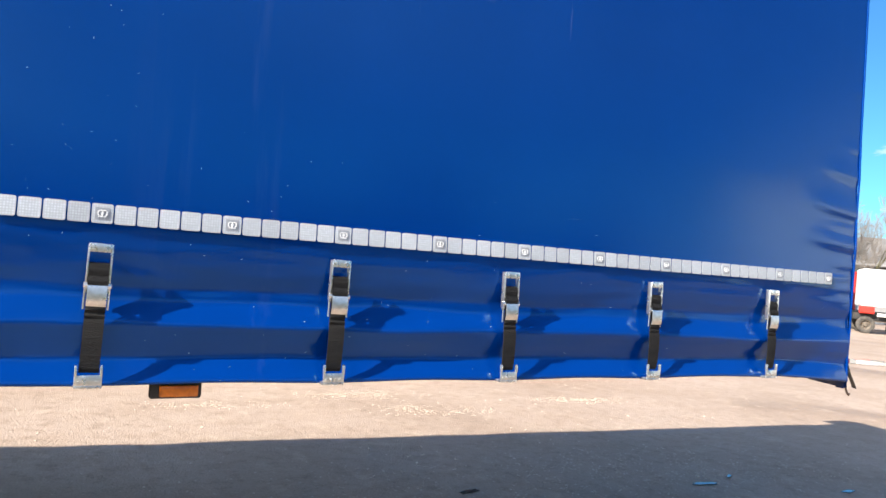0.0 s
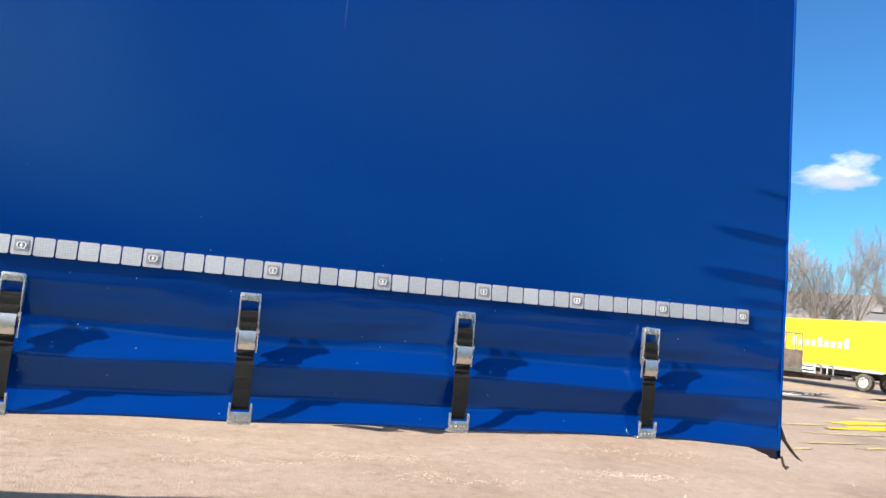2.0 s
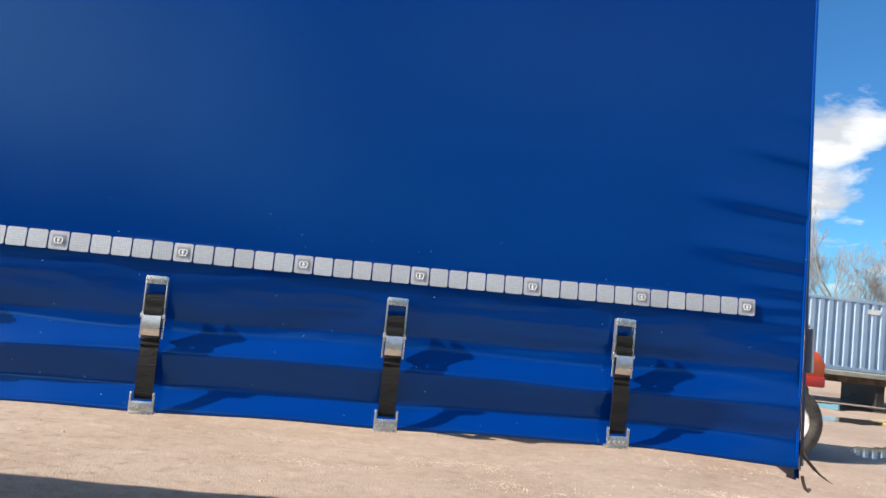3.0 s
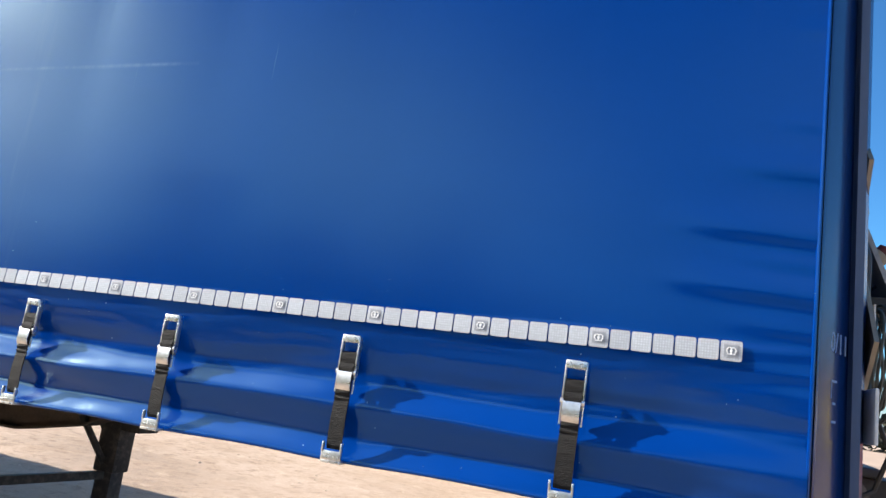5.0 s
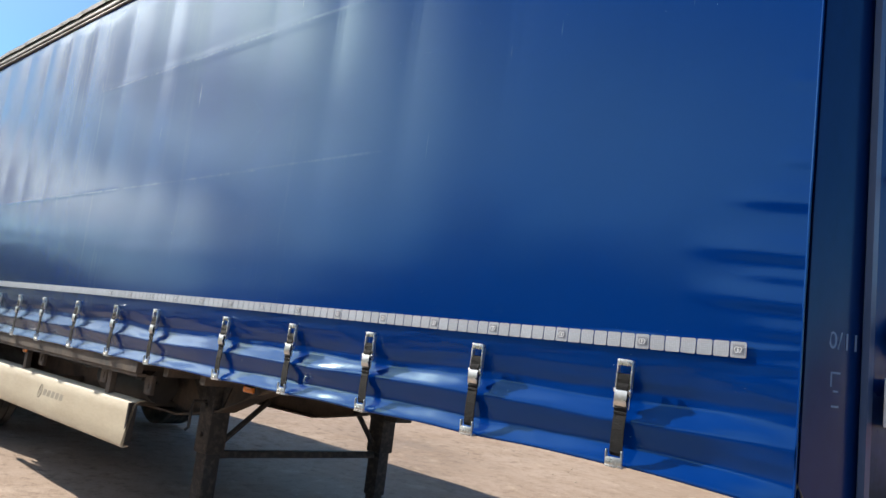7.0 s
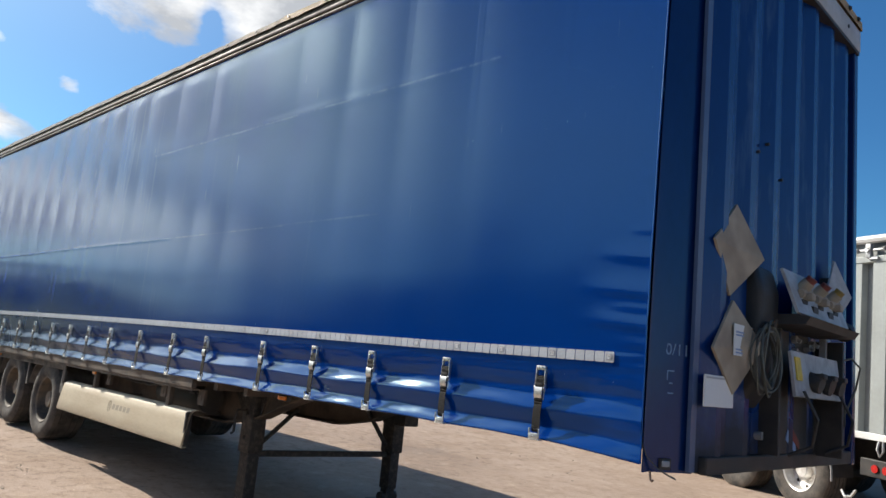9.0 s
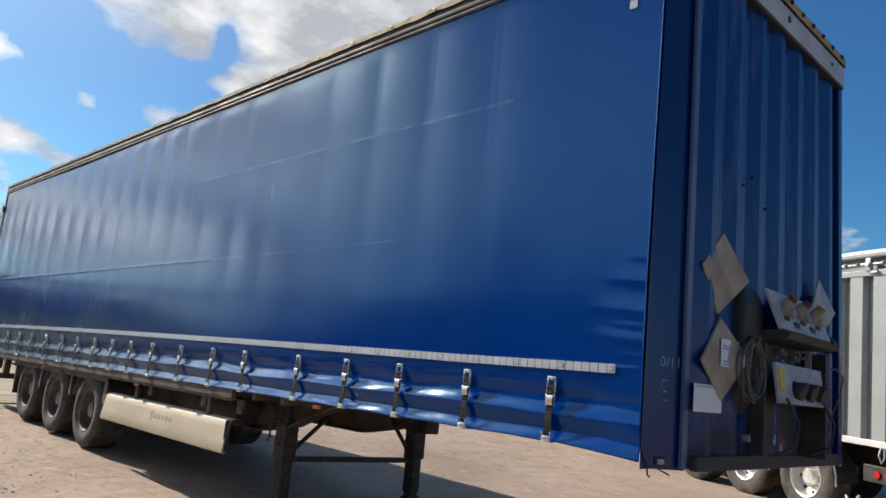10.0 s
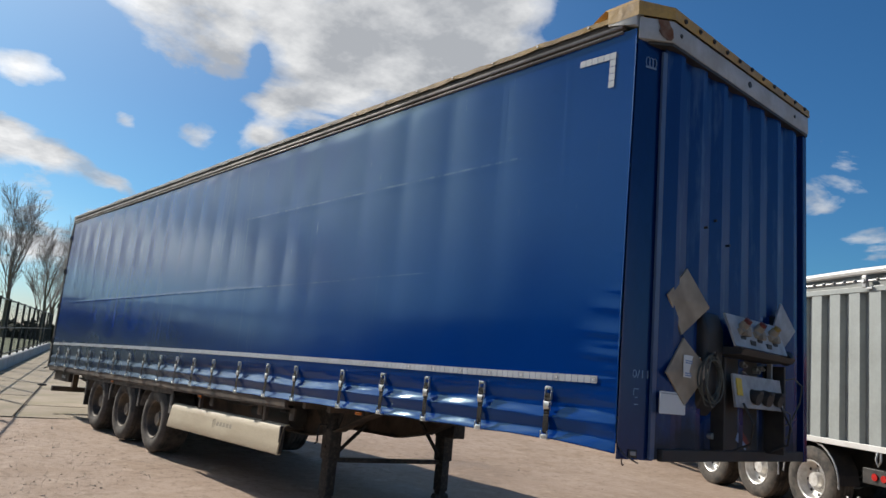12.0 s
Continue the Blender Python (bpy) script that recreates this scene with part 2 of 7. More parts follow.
def yard():
    """Packed sandy gravel: pale sand, damp brown patches, small stones."""
    m = bpy.data.materials.new("packed_sand")
    m.use_nodes = True
    t = m.node_tree
    node = nodes_of(t)
    b = t.nodes["Principled BSDF"]
    where = node("ShaderNodeTexCoord")
    spot = where.outputs["Object"]

    def noise_at(scale, detail=6.0, rough=0.6):
        n = node("ShaderNodeTexNoise", Scale=scale, Detail=detail, Roughness=rough)
        t.links.new(spot, n.inputs["Vector"])
        return n.outputs["Fac"]

    col = mix(t, ramp(t, noise_at(0.35), [(0.40, 0.0), (0.62, 1.0)]), (0.430, 0.328, 0.256), (0.365, 0.270, 0.203))
    damp = ramp(t, noise_at(0.16, 8.0, 0.65), [(0.54, 0.0), (0.63, 1.0)])
    col = mix(t, math_node(t, "MULTIPLY", damp, 0.6), col, (0.23, 0.165, 0.115))
    # trodden patches, crumbs and pale dust
    xyz = node("ShaderNodeSeparateXYZ")
    t.links.new(spot, xyz.inputs[0])
    churned = ramp(t, math_node(t, "MULTIPLY_ADD", xyz.outputs[0], -0.1, 0.0), [(0.25, 0.45), (0.70, 1.0)])
    col = mix(t, math_node(t, "MULTIPLY", churned, ramp(t, noise_at(1.6, 9.0, 0.68), [(0.47, 0.0), (0.66, 0.6)])), col, (0.29, 0.20, 0.135))
    col = mix(t, math_node(t, "MULTIPLY", churned, ramp(t, noise_at(7.0, 9.0, 0.76), [(0.50, 0.0), (0.62, 0.85)])), col, (0.215, 0.150, 0.104))
    col = mix(t, ramp(t, noise_at(3.1, 8.0, 0.7), [(0.55, 0.0), (0.70, 0.55)]), col, (0.55, 0.43, 0.32))
    stones = node("ShaderNodeTexVoronoi", Scale=62.0)
    t.links.new(spot, stones.inputs["Vector"])
    shade = ramp(t, stones.outputs["Color"], [(0.0, 0.55), (0.35, 0.92), (0.85, 1.0), (1.0, 1.3)])
    col = mix(t, 0.42, col, shade, "MULTIPLY")
    grit = ramp(t, noise_at(140.0, 3.0), [(0.3, 0.84), (0.7, 1.06)])
    col = mix(t, 1.0, col, grit, "MULTIPLY")
    t.links.new(col, b.inputs["Base Color"])
    t.links.new(math_node(t, "MULTIPLY_ADD", damp, -0.3, 0.9), b.inputs["Roughness"])
    b.inputs["Specular IOR Level"].default_value = 0.3
    h = math_node(t, "ADD", math_node(t, "ADD", math_node(t, "MULTIPLY", noise_at(26.0, 8.0, 0.7), 0.6), math_node(t, "MULTIPLY", noise_at(4.0, 8.0, 0.72), 0.5)), math_node(t, "MULTIPLY", math_node(t, "SUBTRACT", 1.0, stones.outputs["Distance"]), 0.35))
    r = node("ShaderNodeBump", Strength=0.42, Distance=0.03)
    t.links.new(h, r.inputs["Height"])
    t.links.new(r.outputs[0], b.inputs["Normal"])
    return m


def roof_sheet():
    """Roof vinyl: yellow at the front, turning off-white further back."""
    m = material("aged_yellow_roof_vinyl", (0.56, 0.33, 0.075), 0.55, second=(0.34, 0.22, 0.10), scale=2.6, share=0.42, fine=0.3, fine_scale=35, bump=0.03, bump_scale=14)
    t = m.node_tree
    node = nodes_of(t)
    b = t.nodes["Principled BSDF"]
    where = node("ShaderNodeTexCoord")
    xyz = node("ShaderNodeSeparateXYZ")
    t.links.new(where.outputs["Object"], xyz.inputs[0])
    patch = node("ShaderNodeTexNoise", Scale=1.4, Detail=6.0, Roughness=0.65)
    t.links.new(where.outputs["Object"], patch.inputs["Vector"])
    back = math_node(t, "MULTIPLY_ADD", patch.outputs["Fac"], 0.35, math_node(t, "MULTIPLY_ADD", xyz.outputs[0], -0.1, 0.0))
    col = b.inputs["Base Color"].links[0].from_socket
    t.links.new(mix(t, ramp(t, back, [(0.42, 0.0), (0.72, 0.88)]), col, (0.56, 0.53, 0.48)), b.inputs["Base Color"])
    return m


def grimy_wall():
    """Blue painted sheet with road grime splashed over its foot and chalky rubbed streaks."""
    m = material("grimy_blue_sheet", (0.0010, 0.023, 0.130), 0.22, spec=0.40, second=(0.003, 0.032, 0.150), scale=1.2, fine=0.15, fine_scale=30, bump=0.004, bump_scale=18, stretch=(1, 1, 0.4))
    t = m.node_tree
    node = nodes_of(t)
    b = t.nodes["Principled BSDF"]
    where = node("ShaderNodeTexCoord")
    xyz = node("ShaderNodeSeparateXYZ")
    t.links.new(where.outputs["Object"], xyz.inputs[0])
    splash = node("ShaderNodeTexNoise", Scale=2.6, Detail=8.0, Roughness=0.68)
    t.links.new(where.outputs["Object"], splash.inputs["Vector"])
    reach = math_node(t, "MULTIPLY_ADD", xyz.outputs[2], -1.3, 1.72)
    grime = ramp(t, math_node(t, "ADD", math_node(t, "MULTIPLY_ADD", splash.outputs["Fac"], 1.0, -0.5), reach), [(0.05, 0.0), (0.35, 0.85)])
    col = b.inputs["Base Color"].links[0].from_socket
    place = node("ShaderNodeMapping", Scale=(1, 1, 0.16))
    t.links.new(where.outputs["Object"], place.inputs[0])
    rub = node("ShaderNodeTexNoise", Scale=7.0, Detail=5.0, Roughness=0.65)
    t.links.new(place.outputs[0], rub.inputs["Vector"])
    col = mix(t, math_node(t, "MULTIPLY", ramp(t, rub.outputs["Fac"], [(0.54, 0.0), (0.70, 1.0)]), 0.35), col, (0.10, 0.17, 0.28))
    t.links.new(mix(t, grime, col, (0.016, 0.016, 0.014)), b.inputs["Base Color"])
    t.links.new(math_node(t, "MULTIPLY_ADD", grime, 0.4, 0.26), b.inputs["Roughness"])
    return m


VINYL_ROUGH = 0.085
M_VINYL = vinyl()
M_SAND = yard()
M_PANEL = material("blue_painted_steel", (0.0008, 0.017, 0.100), 0.14, spec=0.45, second=(0.002, 0.024, 0.120), scale=1.2, fine=0.15, fine_scale=30, bump=0.004, bump_scale=18, rough_vary=0.12, stretch=(1, 1, 0.4))
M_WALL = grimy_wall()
M_TAPE = tape_surface()
M_TAPE_GREY = material("grey_print", (0.30, 0.315, 0.34), 0.4, fine=0.25, fine_scale=300)
M_WHITE_PRINT = material("white_print", (0.75, 0.75, 0.75), 0.4, fine=0.1, fine_scale=200)
M_STEEL = material("bright_zinc_steel", (0.76, 0.75, 0.72), 0.27, 0.92, second=(0.58, 0.56, 0.52), scale=30, share=0.3, bump=0.003, bump_scale=90, rough_vary=0.1)
M_GALV = material("galvanised_steel", (0.52, 0.53, 0.54), 0.45, 0.6, second=(0.36, 0.35, 0.33), scale=6, fine=0.15, fine_scale=80, rough_vary=0.15)
M_WEB = material("black_webbing", (0.007, 0.007, 0.008), 0.75, spec=0.2, second=(0.016, 0.015, 0.014), scale=30, bump=0.05, bump_scale=500, stretch=(0.2, 1, 1))
M_ALU = material("weathered_aluminium_rail", (0.64, 0.62, 0.59), 0.42, 0.3, second=(0.36, 0.32, 0.27), scale=2.5, share=0.5, fine=0.2, fine_scale=30, rough_vary=0.2)
M_RAIL = material("dull_brown_grey_rail", (0.30, 0.265, 0.245), 0.5, 0.2, second=(0.19, 0.165, 0.15), scale=2.5, share=0.5, fine=0.25, fine_scale=30, rough_vary=0.2)
# edge strip's blue: the sky sheen on it is put into the base colour
M_EDGE_SHEEN = material("pale_blue_edge_sheen", (0.055, 0.095, 0.20), 0.35, second=(0.10, 0.14, 0.23), scale=3.0, share=0.4, fine=0.15, fine_scale=30, stretch=(1, 1, 0.3))
M_HEADER = material("grey_white_paint", (0.46, 0.47, 0.48), 0.5, second=(0.36, 0.35, 0.33), scale=3, fine=0.15, fine_scale=25)
M_RUST = material("rust", (0.16, 0.060, 0.028), 0.85, second=(0.28, 0.22, 0.17), scale=7, share=0.45, fine=0.3, fine_scale=50, bump=0.03)
M_ROOF = roof_sheet()
M_CHASSIS = material("dirty_chassis_paint", (0.050, 0.042, 0.036), 0.7, second=(0.16, 0.115, 0.080), scale=3.2, share=0.5, fine=0.3, fine_scale=45, bump=0.02, bump_scale=35)
M_LEG = material("mud_spattered_leg", (0.030, 0.028, 0.027), 0.65, second=(0.10, 0.085, 0.070), scale=22, share=0.2, sharp=0.2, fine=0.3, fine_scale=60, bump=0.02, bump_scale=50)
M_BLACK = material("black_plastic", (0.015, 0.015, 0.016), 0.5, second=(0.045, 0.040, 0.035), scale=6, share=0.5, fine=0.2, fine_scale=70, rough_vary=0.2)
M_DUSTY = material("dust_caked_plastic", (0.15, 0.135, 0.115), 0.8, second=(0.045, 0.040, 0.036), scale=6, share=0.45, fine=0.25, fine_scale=60, bump=0.02, bump_scale=40)
M_RUBBER = material("dusty_rubber", (0.028, 0.027, 0.026), 0.85, second=(0.115, 0.098, 0.080), scale=5, share=0.55, fine=0.25, fine_scale=50, bump=0.02, bump_scale=40)
M_RIM = material("dusty_steel_rim", (0.21, 0.165, 0.115), 0.6, 0.2, second=(0.09, 0.080, 0.070), scale=7, share=0.5, fine=0.2, fine_scale=40)
M_GUARD = material("cream_painted_guard", (0.58, 0.50, 0.355), 0.6, second=(0.49, 0.405, 0.28), scale=2.2, share=0.35, fine=0.12, fine_scale=30, stretch=(0.6, 1, 2), spec=0.35)
M_PRINT = material("grey_brown_print", (0.36, 0.31, 0.23), 0.5, fine=0.2, fine_scale=60)
M_ORANGE = material("amber_lens", (0.75, 0.20, 0.012), 0.2, second=(0.5, 0.13, 0.01), scale=30, spec=0.6)
M_RED = material("red_lens", (0.55, 0.015, 0.012), 0.2, second=(0.3, 0.01, 0.01), scale=30)
M_BOARD = material("weathered_board", (0.46, 0.38, 0.28), 0.75, second=(0.28, 0.23, 0.17), scale=5, share=0.5, fine=0.25, fine_scale=40, bump=0.02, bump_scale=30)
M_PALE = material("pale_grey_plate", (0.46, 0.47, 0.48), 0.55, second=(0.30, 0.30, 0.30), scale=6, share=0.4, fine=0.2, fine_scale=40)
M_PAPER = material("white_paper", (0.72, 0.72, 0.70), 0.7, fine=0.06, fine_scale=60)
M_INK = material("blue_grey_ink", (0.22, 0.30, 0.46), 0.7)
M_ORANGE_INK = material("orange_ink", (0.85, 0.32, 0.04), 0.7)
M_YELLOW_STICKER = material("yellow_sticker", (0.70, 0.48, 0.03), 0.5, second=(0.5, 0.33, 0.03), scale=20)
M_CAP_RED = material("dull_red_plastic", (0.22, 0.030, 0.018), 0.6, second=(0.12, 0.030, 0.022), scale=30)
M_CAP_YELLOW = material("dull_yellow_plastic", (0.36, 0.22, 0.03), 0.6, second=(0.22, 0.15, 0.05), scale=30)
M_CHALK = material("chalk", (0.20, 0.30, 0.46), 0.9, fine=0.3, fine_scale=200)
M_CABLE = material("dusty_cable", (0.120, 0.125, 0.100), 0.6, second=(0.06, 0.06, 0.05), scale=9)
M_YELLOW_PAINT = material("worn_yellow_paint", (0.74, 0.51, 0.04), 0.6, second=(0.42, 0.36, 0.28), scale=5, share=0.6, fine=0.2, fine_scale=60)


# ---- mesh helpers ----
def box(bm, x0, x1, y0, y1, z0, z1, bevel=0.0, m=None):
    made = bmesh.ops.create_cube(bm, size=1.0)["verts"]
    for v in made:
        v.co = Vector(((x0 + x1) / 2 + v.co.x * (x1 - x0), (y0 + y1) / 2 + v.co.y * (y1 - y0), (z0 + z1) / 2 + v.co.z * (z1 - z0)))
    if bevel:
        edges = list({e for v in made for e in v.link_edges})
        made = bmesh.ops.bevel(bm, geom=edges, offset=bevel, segments=2, affect="EDGES", profile=0.5)["verts"]
    if m is not None:
        bmesh.ops.transform(bm, matrix=m, verts=list(made))
    return made


def rod(bm, a, b, r, n=10, r2=None):
    a, b = Vector(a), Vector(b)
    way = (b - a).normalized()
    side = way.orthogonal().normalized()
    up = way.cross(side)
    rings = []
    for p, rr in ((a, r), (b, r if r2 is None else r2)):
        rings.append([bm.verts.new(p + (side * math.cos(2 * math.pi * i / n) + up * math.sin(2 * math.pi * i / n)) * rr) for i in range(n)])
    for i in range(n):
        bm.faces.new((rings[0][i], rings[0][(i + 1) % n], rings[1][(i + 1) % n], rings[1][i]))
    bm.faces.new(rings[0][::-1])
    bm.faces.new(rings[1])


def hose(bm, points, r, n=6):
    """A round tube along points."""
    pts = [Vector(p) for p in points]
    rings = []
    side = (pts[1] - pts[0]).orthogonal().normalized()
    for i, p in enumerate(pts):
        way = (pts[min(i + 1, len(pts) - 1)] - pts[max(i - 1, 0)]).normalized()
        side = (side - way * side.dot(way)).normalized()
        up = way.cross(side)
        rings.append([bm.verts.new(p + (side * math.cos(2 * math.pi * k / n) + up * math.sin(2 * math.pi * k / n)) * r) for k in range(n)])
    for a, b in zip(rings, rings[1:]):
        for k in range(n):
            bm.faces.new((a[k], a[(k + 1) % n], b[(k + 1) % n], b[k]))
    bm.faces.new(rings[0][::-1])
    bm.faces.new(rings[-1])


def prism(bm, outline, lift, m=None):
    """A flat outline of 3D points, pushed along lift."""
    a = [bm.verts.new(p) for p in outline]
    b = [bm.verts.new(Vector(p) + Vector(lift)) for p in outline]
    bm.faces.new(a[::-1])
    bm.faces.new(b)
    n = len(a)
    for i in range(n):
        bm.faces.new((a[i], a[(i + 1) % n], b[(i + 1) % n], b[i]))
    if m is not None:
        bmesh.ops.transform(bm, matrix=m, verts=a + b)


def lathe(bm, profile, n=40):
    """Radius and y pairs turned round the y axis."""
    rings = [[bm.verts.new((r * math.cos(2 * math.pi * i / n), y, r * math.sin(2 * math.pi * i / n))) for i in range(n)] for r, y in profile]
    for a, b in zip(rings, rings[1:]):
        for i in range(n):
            bm.faces.new((a[i], a[(i + 1) % n], b[(i + 1) % n], b[i]))


def finish(name, bm, mat, smooth=False):
    bmesh.ops.recalc_face_normals(bm, faces=bm.faces)
    data = bpy.data.meshes.new(name)
    bm.to_mesh(data)
    bm.free()
    data.materials.append(mat)
    if smooth:
        data.shade_smooth()
        data.set_sharp_from_angle(angle=radians(38))
    return data


def part(name, bm, mat, parent, label="", smooth=False):
    """Links a bmesh as one mesh object under a thing or a part."""
    ob = new(name, finish(name, bm, mat, smooth))
    ob.parent = parent
    if label:
        tagged(ob, label)
    return ob


def again(name, data, parent, m):
    """One more piece on a mesh that is there already."""
    ob = new(name, data)
    ob.parent = parent
    ob.matrix_basis = m
    return ob


def thing(name, label, category, m=None, group="", kind=""):
    ob = new(name)
    ob.empty_display_size = 0.2
    if m is not None:
        ob.matrix_basis = m
    return tagged(ob, label, category, group, kind)


def solid(name, bm, mat, label, category, m=None, group="", kind="", smooth=False):
    """A thing that is one mesh."""
    ob = new(name, finish(name, bm, mat, smooth))
    if m is not None:
        ob.matrix_basis = m
    return tagged(ob, label, category, group, kind)


# ---- the yard ----
def ground_z(x, y):
    """Height of the yard: slightly uneven, with a shallow hollow beyond the trailer."""
    d = math.hypot(x + 3, y - 2)
    z = 0.018 * noise.noise(Vector((x * 0.8, y * 0.8, 1.3))) + 0.012 * noise.noise(Vector((x * 2.3, y * 2.3, 4.0)))
    return (z - 0.006) * max(0.0, 1 - d / 60) + 0.045 * math.exp(-((x + 9.4) / 3.2) ** 2 - ((y - 1.2) / 1.8) ** 2) - 0.16 * math.exp(-((x + 4.5) / 5.0) ** 2 - ((y - 9.8) / 3.6) ** 2)


def build_ground():
    """One sheet to the horizon, finer near the trailer, gently uneven."""
    def steps(c, near, far):
        out, d, s = [0.0], 0.0, 0.35
        while d < far:
            d += s
            if d > near:
                s *= 1.22
            out.append(d)
        return [c - v for v in out[:0:-1]] + [c + v for v in out]
    xs, ys = steps(-3.0, 14.0, 2200.0), steps(2.0, 10.0, 2200.0)
    verts = []
    for y in ys:
        for x in xs:
            verts.append((x, y, ground_z(x, y)))
    w = len(xs)
    faces = [(j * w + i, j * w + i + 1, (j + 1) * w + i + 1, (j + 1) * w + i) for j in range(len(ys) - 1) for i in range(w - 1)]
    data = bpy.data.meshes.new("ground")
    data.from_pydata(verts, [], faces)
    data.materials.append(M_SAND)
    data.shade_smooth()
    tagged(new("ground", data), "packed sandy gravel yard, dry and pale with damp patches", "ground", kind="structure")


build_ground()


# ---- the curtain trailer ----
trailer = thing("curtain_trailer", "blue curtain-sided semi-trailer standing uncoupled on its landing legs", "semi-trailer", STAND)
CLIPS = (-0.785, -1.436, -2.076, -2.682, -3.325, -4.17, -4.775, -5.45, -6.14, -6.73, -7.28, -7.85, -8.49, -9.10, -9.77, -10.47, -11.10, -11.75, -12.40, -13.05)
FRONT, REAR, LOW, TOP = -0.235, -13.56, 1.016, 3.914


def between_clips(x):
    """0 at a strap, 1 midway between two straps."""
    for a, b in zip(CLIPS, CLIPS[1:]):
        if b <= x <= a:
            return math.sin(math.pi * (x - b) / (a - b)) ** 2
    return 0.6


def bay_of(x):
    """Which bay between two straps, and how far along it (-0.5 to 0.5, easing to 0 at the straps)."""
    for i, (a, b) in enumerate(zip(CLIPS, CLIPS[1:])):
        if b <= x <= a:
            k = (x - b) / (a - b) - 0.5
            return i, k * min(1.0, (0.5 - abs(k)) * 8)
    return 0, 0.0


def bump01(v, c, w):
    return math.exp(-((v - c) / w) ** 2)


PLEATS = ((1.30, 0.30, 0.006, 0.022, 0.02), (1.50, 0.24, 0.004, 0.016, 0.05), (1.585, 0.42, 0.010, 0.022, 0.08), (1.665, 0.26, 0.004, 0.014, 0.07), (1.735, 0.42, 0.010, 0.024, 0.10),
          (1.90, 0.30, 0.007, 0.020, 0.12), (2.03, 0.14, 0.003, 0.013, 0.10), (2.29, 0.11, 0.002, 0.011, 0.06), (1.13, 0.26, 0.006, 0.026, 0.0))


def curtain_y(x, z):
    """How far the curtain stands out (negative y is outwards)."""
    out = 0.0
    # slack lower hem: facets that fold out and in again, pulled flat at the straps
    mid = between_clips(x)
    calm = min(1.0, max(0.0, (-0.24 - x) / 0.30))
    if z < 1.47:
        bay, along = bay_of(x)
        tilt = [0.030 * math.sin(bay * 2.4 + 1.9 * k) * along for k in range(6)]
        sway = [0.018 * noise.noise(Vector((x * 0.9, 11.0 * k, 0))) + 0.012 * noise.noise(Vector((x * 2.7, 11.0 * k, 4))) + tilt[k] for k in range(6)]
        steady = 0.5 + 0.5 * min(1.0, max(0.0, (-3.5 - x) / 3.0))
        sway = [s * steady for s in sway]
        force = (0.84 + 0.16 * mid) * (1.0 + 0.22 * noise.noise(Vector((x * 1.3, 7.0, 0)))) * (0.35 + 0.65 * calm) * (1.0 - 0.55 * min(1.0, max(0.0, (-7.6 - x) / 2.0)))
        knots = [(0.97, -0.022), (1.020 + sway[0] * 0.1, 0.010), (1.083 + sway[1] * 0.8, -0.028), (1.170 + sway[2], 0.0075), (1.236 + sway[3], -0.028), (1.266 + sway[3], -0.029), (1.450, 0.003), (1.47, 0.0)]
        for (za, ya), (zb, yb) in zip(knots, knots[1:]):
            if za <= z <= zb:
                k = (z - za) / (zb - za)
                k = 0.8 * k + 0.2 * k * k * (3 - 2 * k) if za < 1.255 + sway[3] else 1 - (1 - k) ** 2
                out += force * (ya + (yb - ya) * k)
        out += 0.006 * noise.noise(Vector((x * 3.1, z * 7.0, 3.0))) * calm * bump01(z, 1.16, 0.11)
        out += 0.0016 * noise.noise(Vector((x * 4.5, z * 34.0, 8.0))) + 0.0011 * noise.noise(Vector((x * 11.0, z * 22.0, 2.0)))
    # pull at the front edge: single level creases that die away from it
    if x > -1.15:
        for zc, reach, deep, wide, tilt in PLEATS:
            taper = min(1.0, max(0.0, (x - (FRONT - reach)) / (reach * 0.8)))
            if taper > 0:
                v = (z - zc - tilt * (FRONT - x)) / wide
                if abs(v) < 8:
                    out += deep * (0.72 if zc < 1.78 else 0.60) * taper * taper * (3 - 2 * taper) * math.exp(-(v / 2.6) ** 2 if v > 0 else -v * v)
    # the fabric billows between the upright straps sewn inside it, strongest near the top
    fade = min(1.0, max(0.0, (z - 1.6) / 1.7)) * min(1.0, max(0.0, (3.89 - z) / 0.10))
    near, billow = 9.0, 0.0
    for a, b in zip(CLIPS, CLIPS[1:]):
        near = min(near, abs(x - a), abs(x - b))
        if b <= x <= a:
            billow = math.sin(math.pi * (x - b) / (a - b))
    deep = 0.45 + 0.55 * min(1.0, max(0.0, (-1.2 - x) / 2.5))
    out += fade * deep * (0.009 * billow + 0.0020 * noise.noise(Vector((x * 3.4, z * 0.25, 2.0))))
    if near < 0.03:
        out += 0.0007 * fade * min(1.0, (0.03 - near) / 0.012)
    out += 0.012 * noise.noise(Vector((x * 0.35, z * 0.6, 6.0))) * min(1.0, max(0.0, (z - 1.45) / 0.4))
    # ridges over the slats
    for height, x0, x1, rise in ((3.135, -5.8, -1.25, 0.0022), (2.255, -13.0, -5.2, 0.0014)):
        if x0 < x < x1:
            out += rise * bump01(z, height, 0.012)
    # hem dips a little at the free front corner
    return -out


def lean_x(x, z):
    """The front edge leans forward a little towards the top."""
    return x + (0.008 + 0.036 * max(0.0, (z - 1.0) / 2.85) ** 1.5) * max(0.0, (x + 1.0) / (FRONT + 1.0)) if x > -1.0 else x


def hem(x):
    """The lower edge: lifted slightly between the straps, dropping at the front corner."""
    drop = 0.0
    if x > -0.76:
        drop = 0.055 * ((x + 0.76) / 0.53) ** 1.3 * 0.6
    return LOW - 0.004 + 0.005 * between_clips(x) - drop


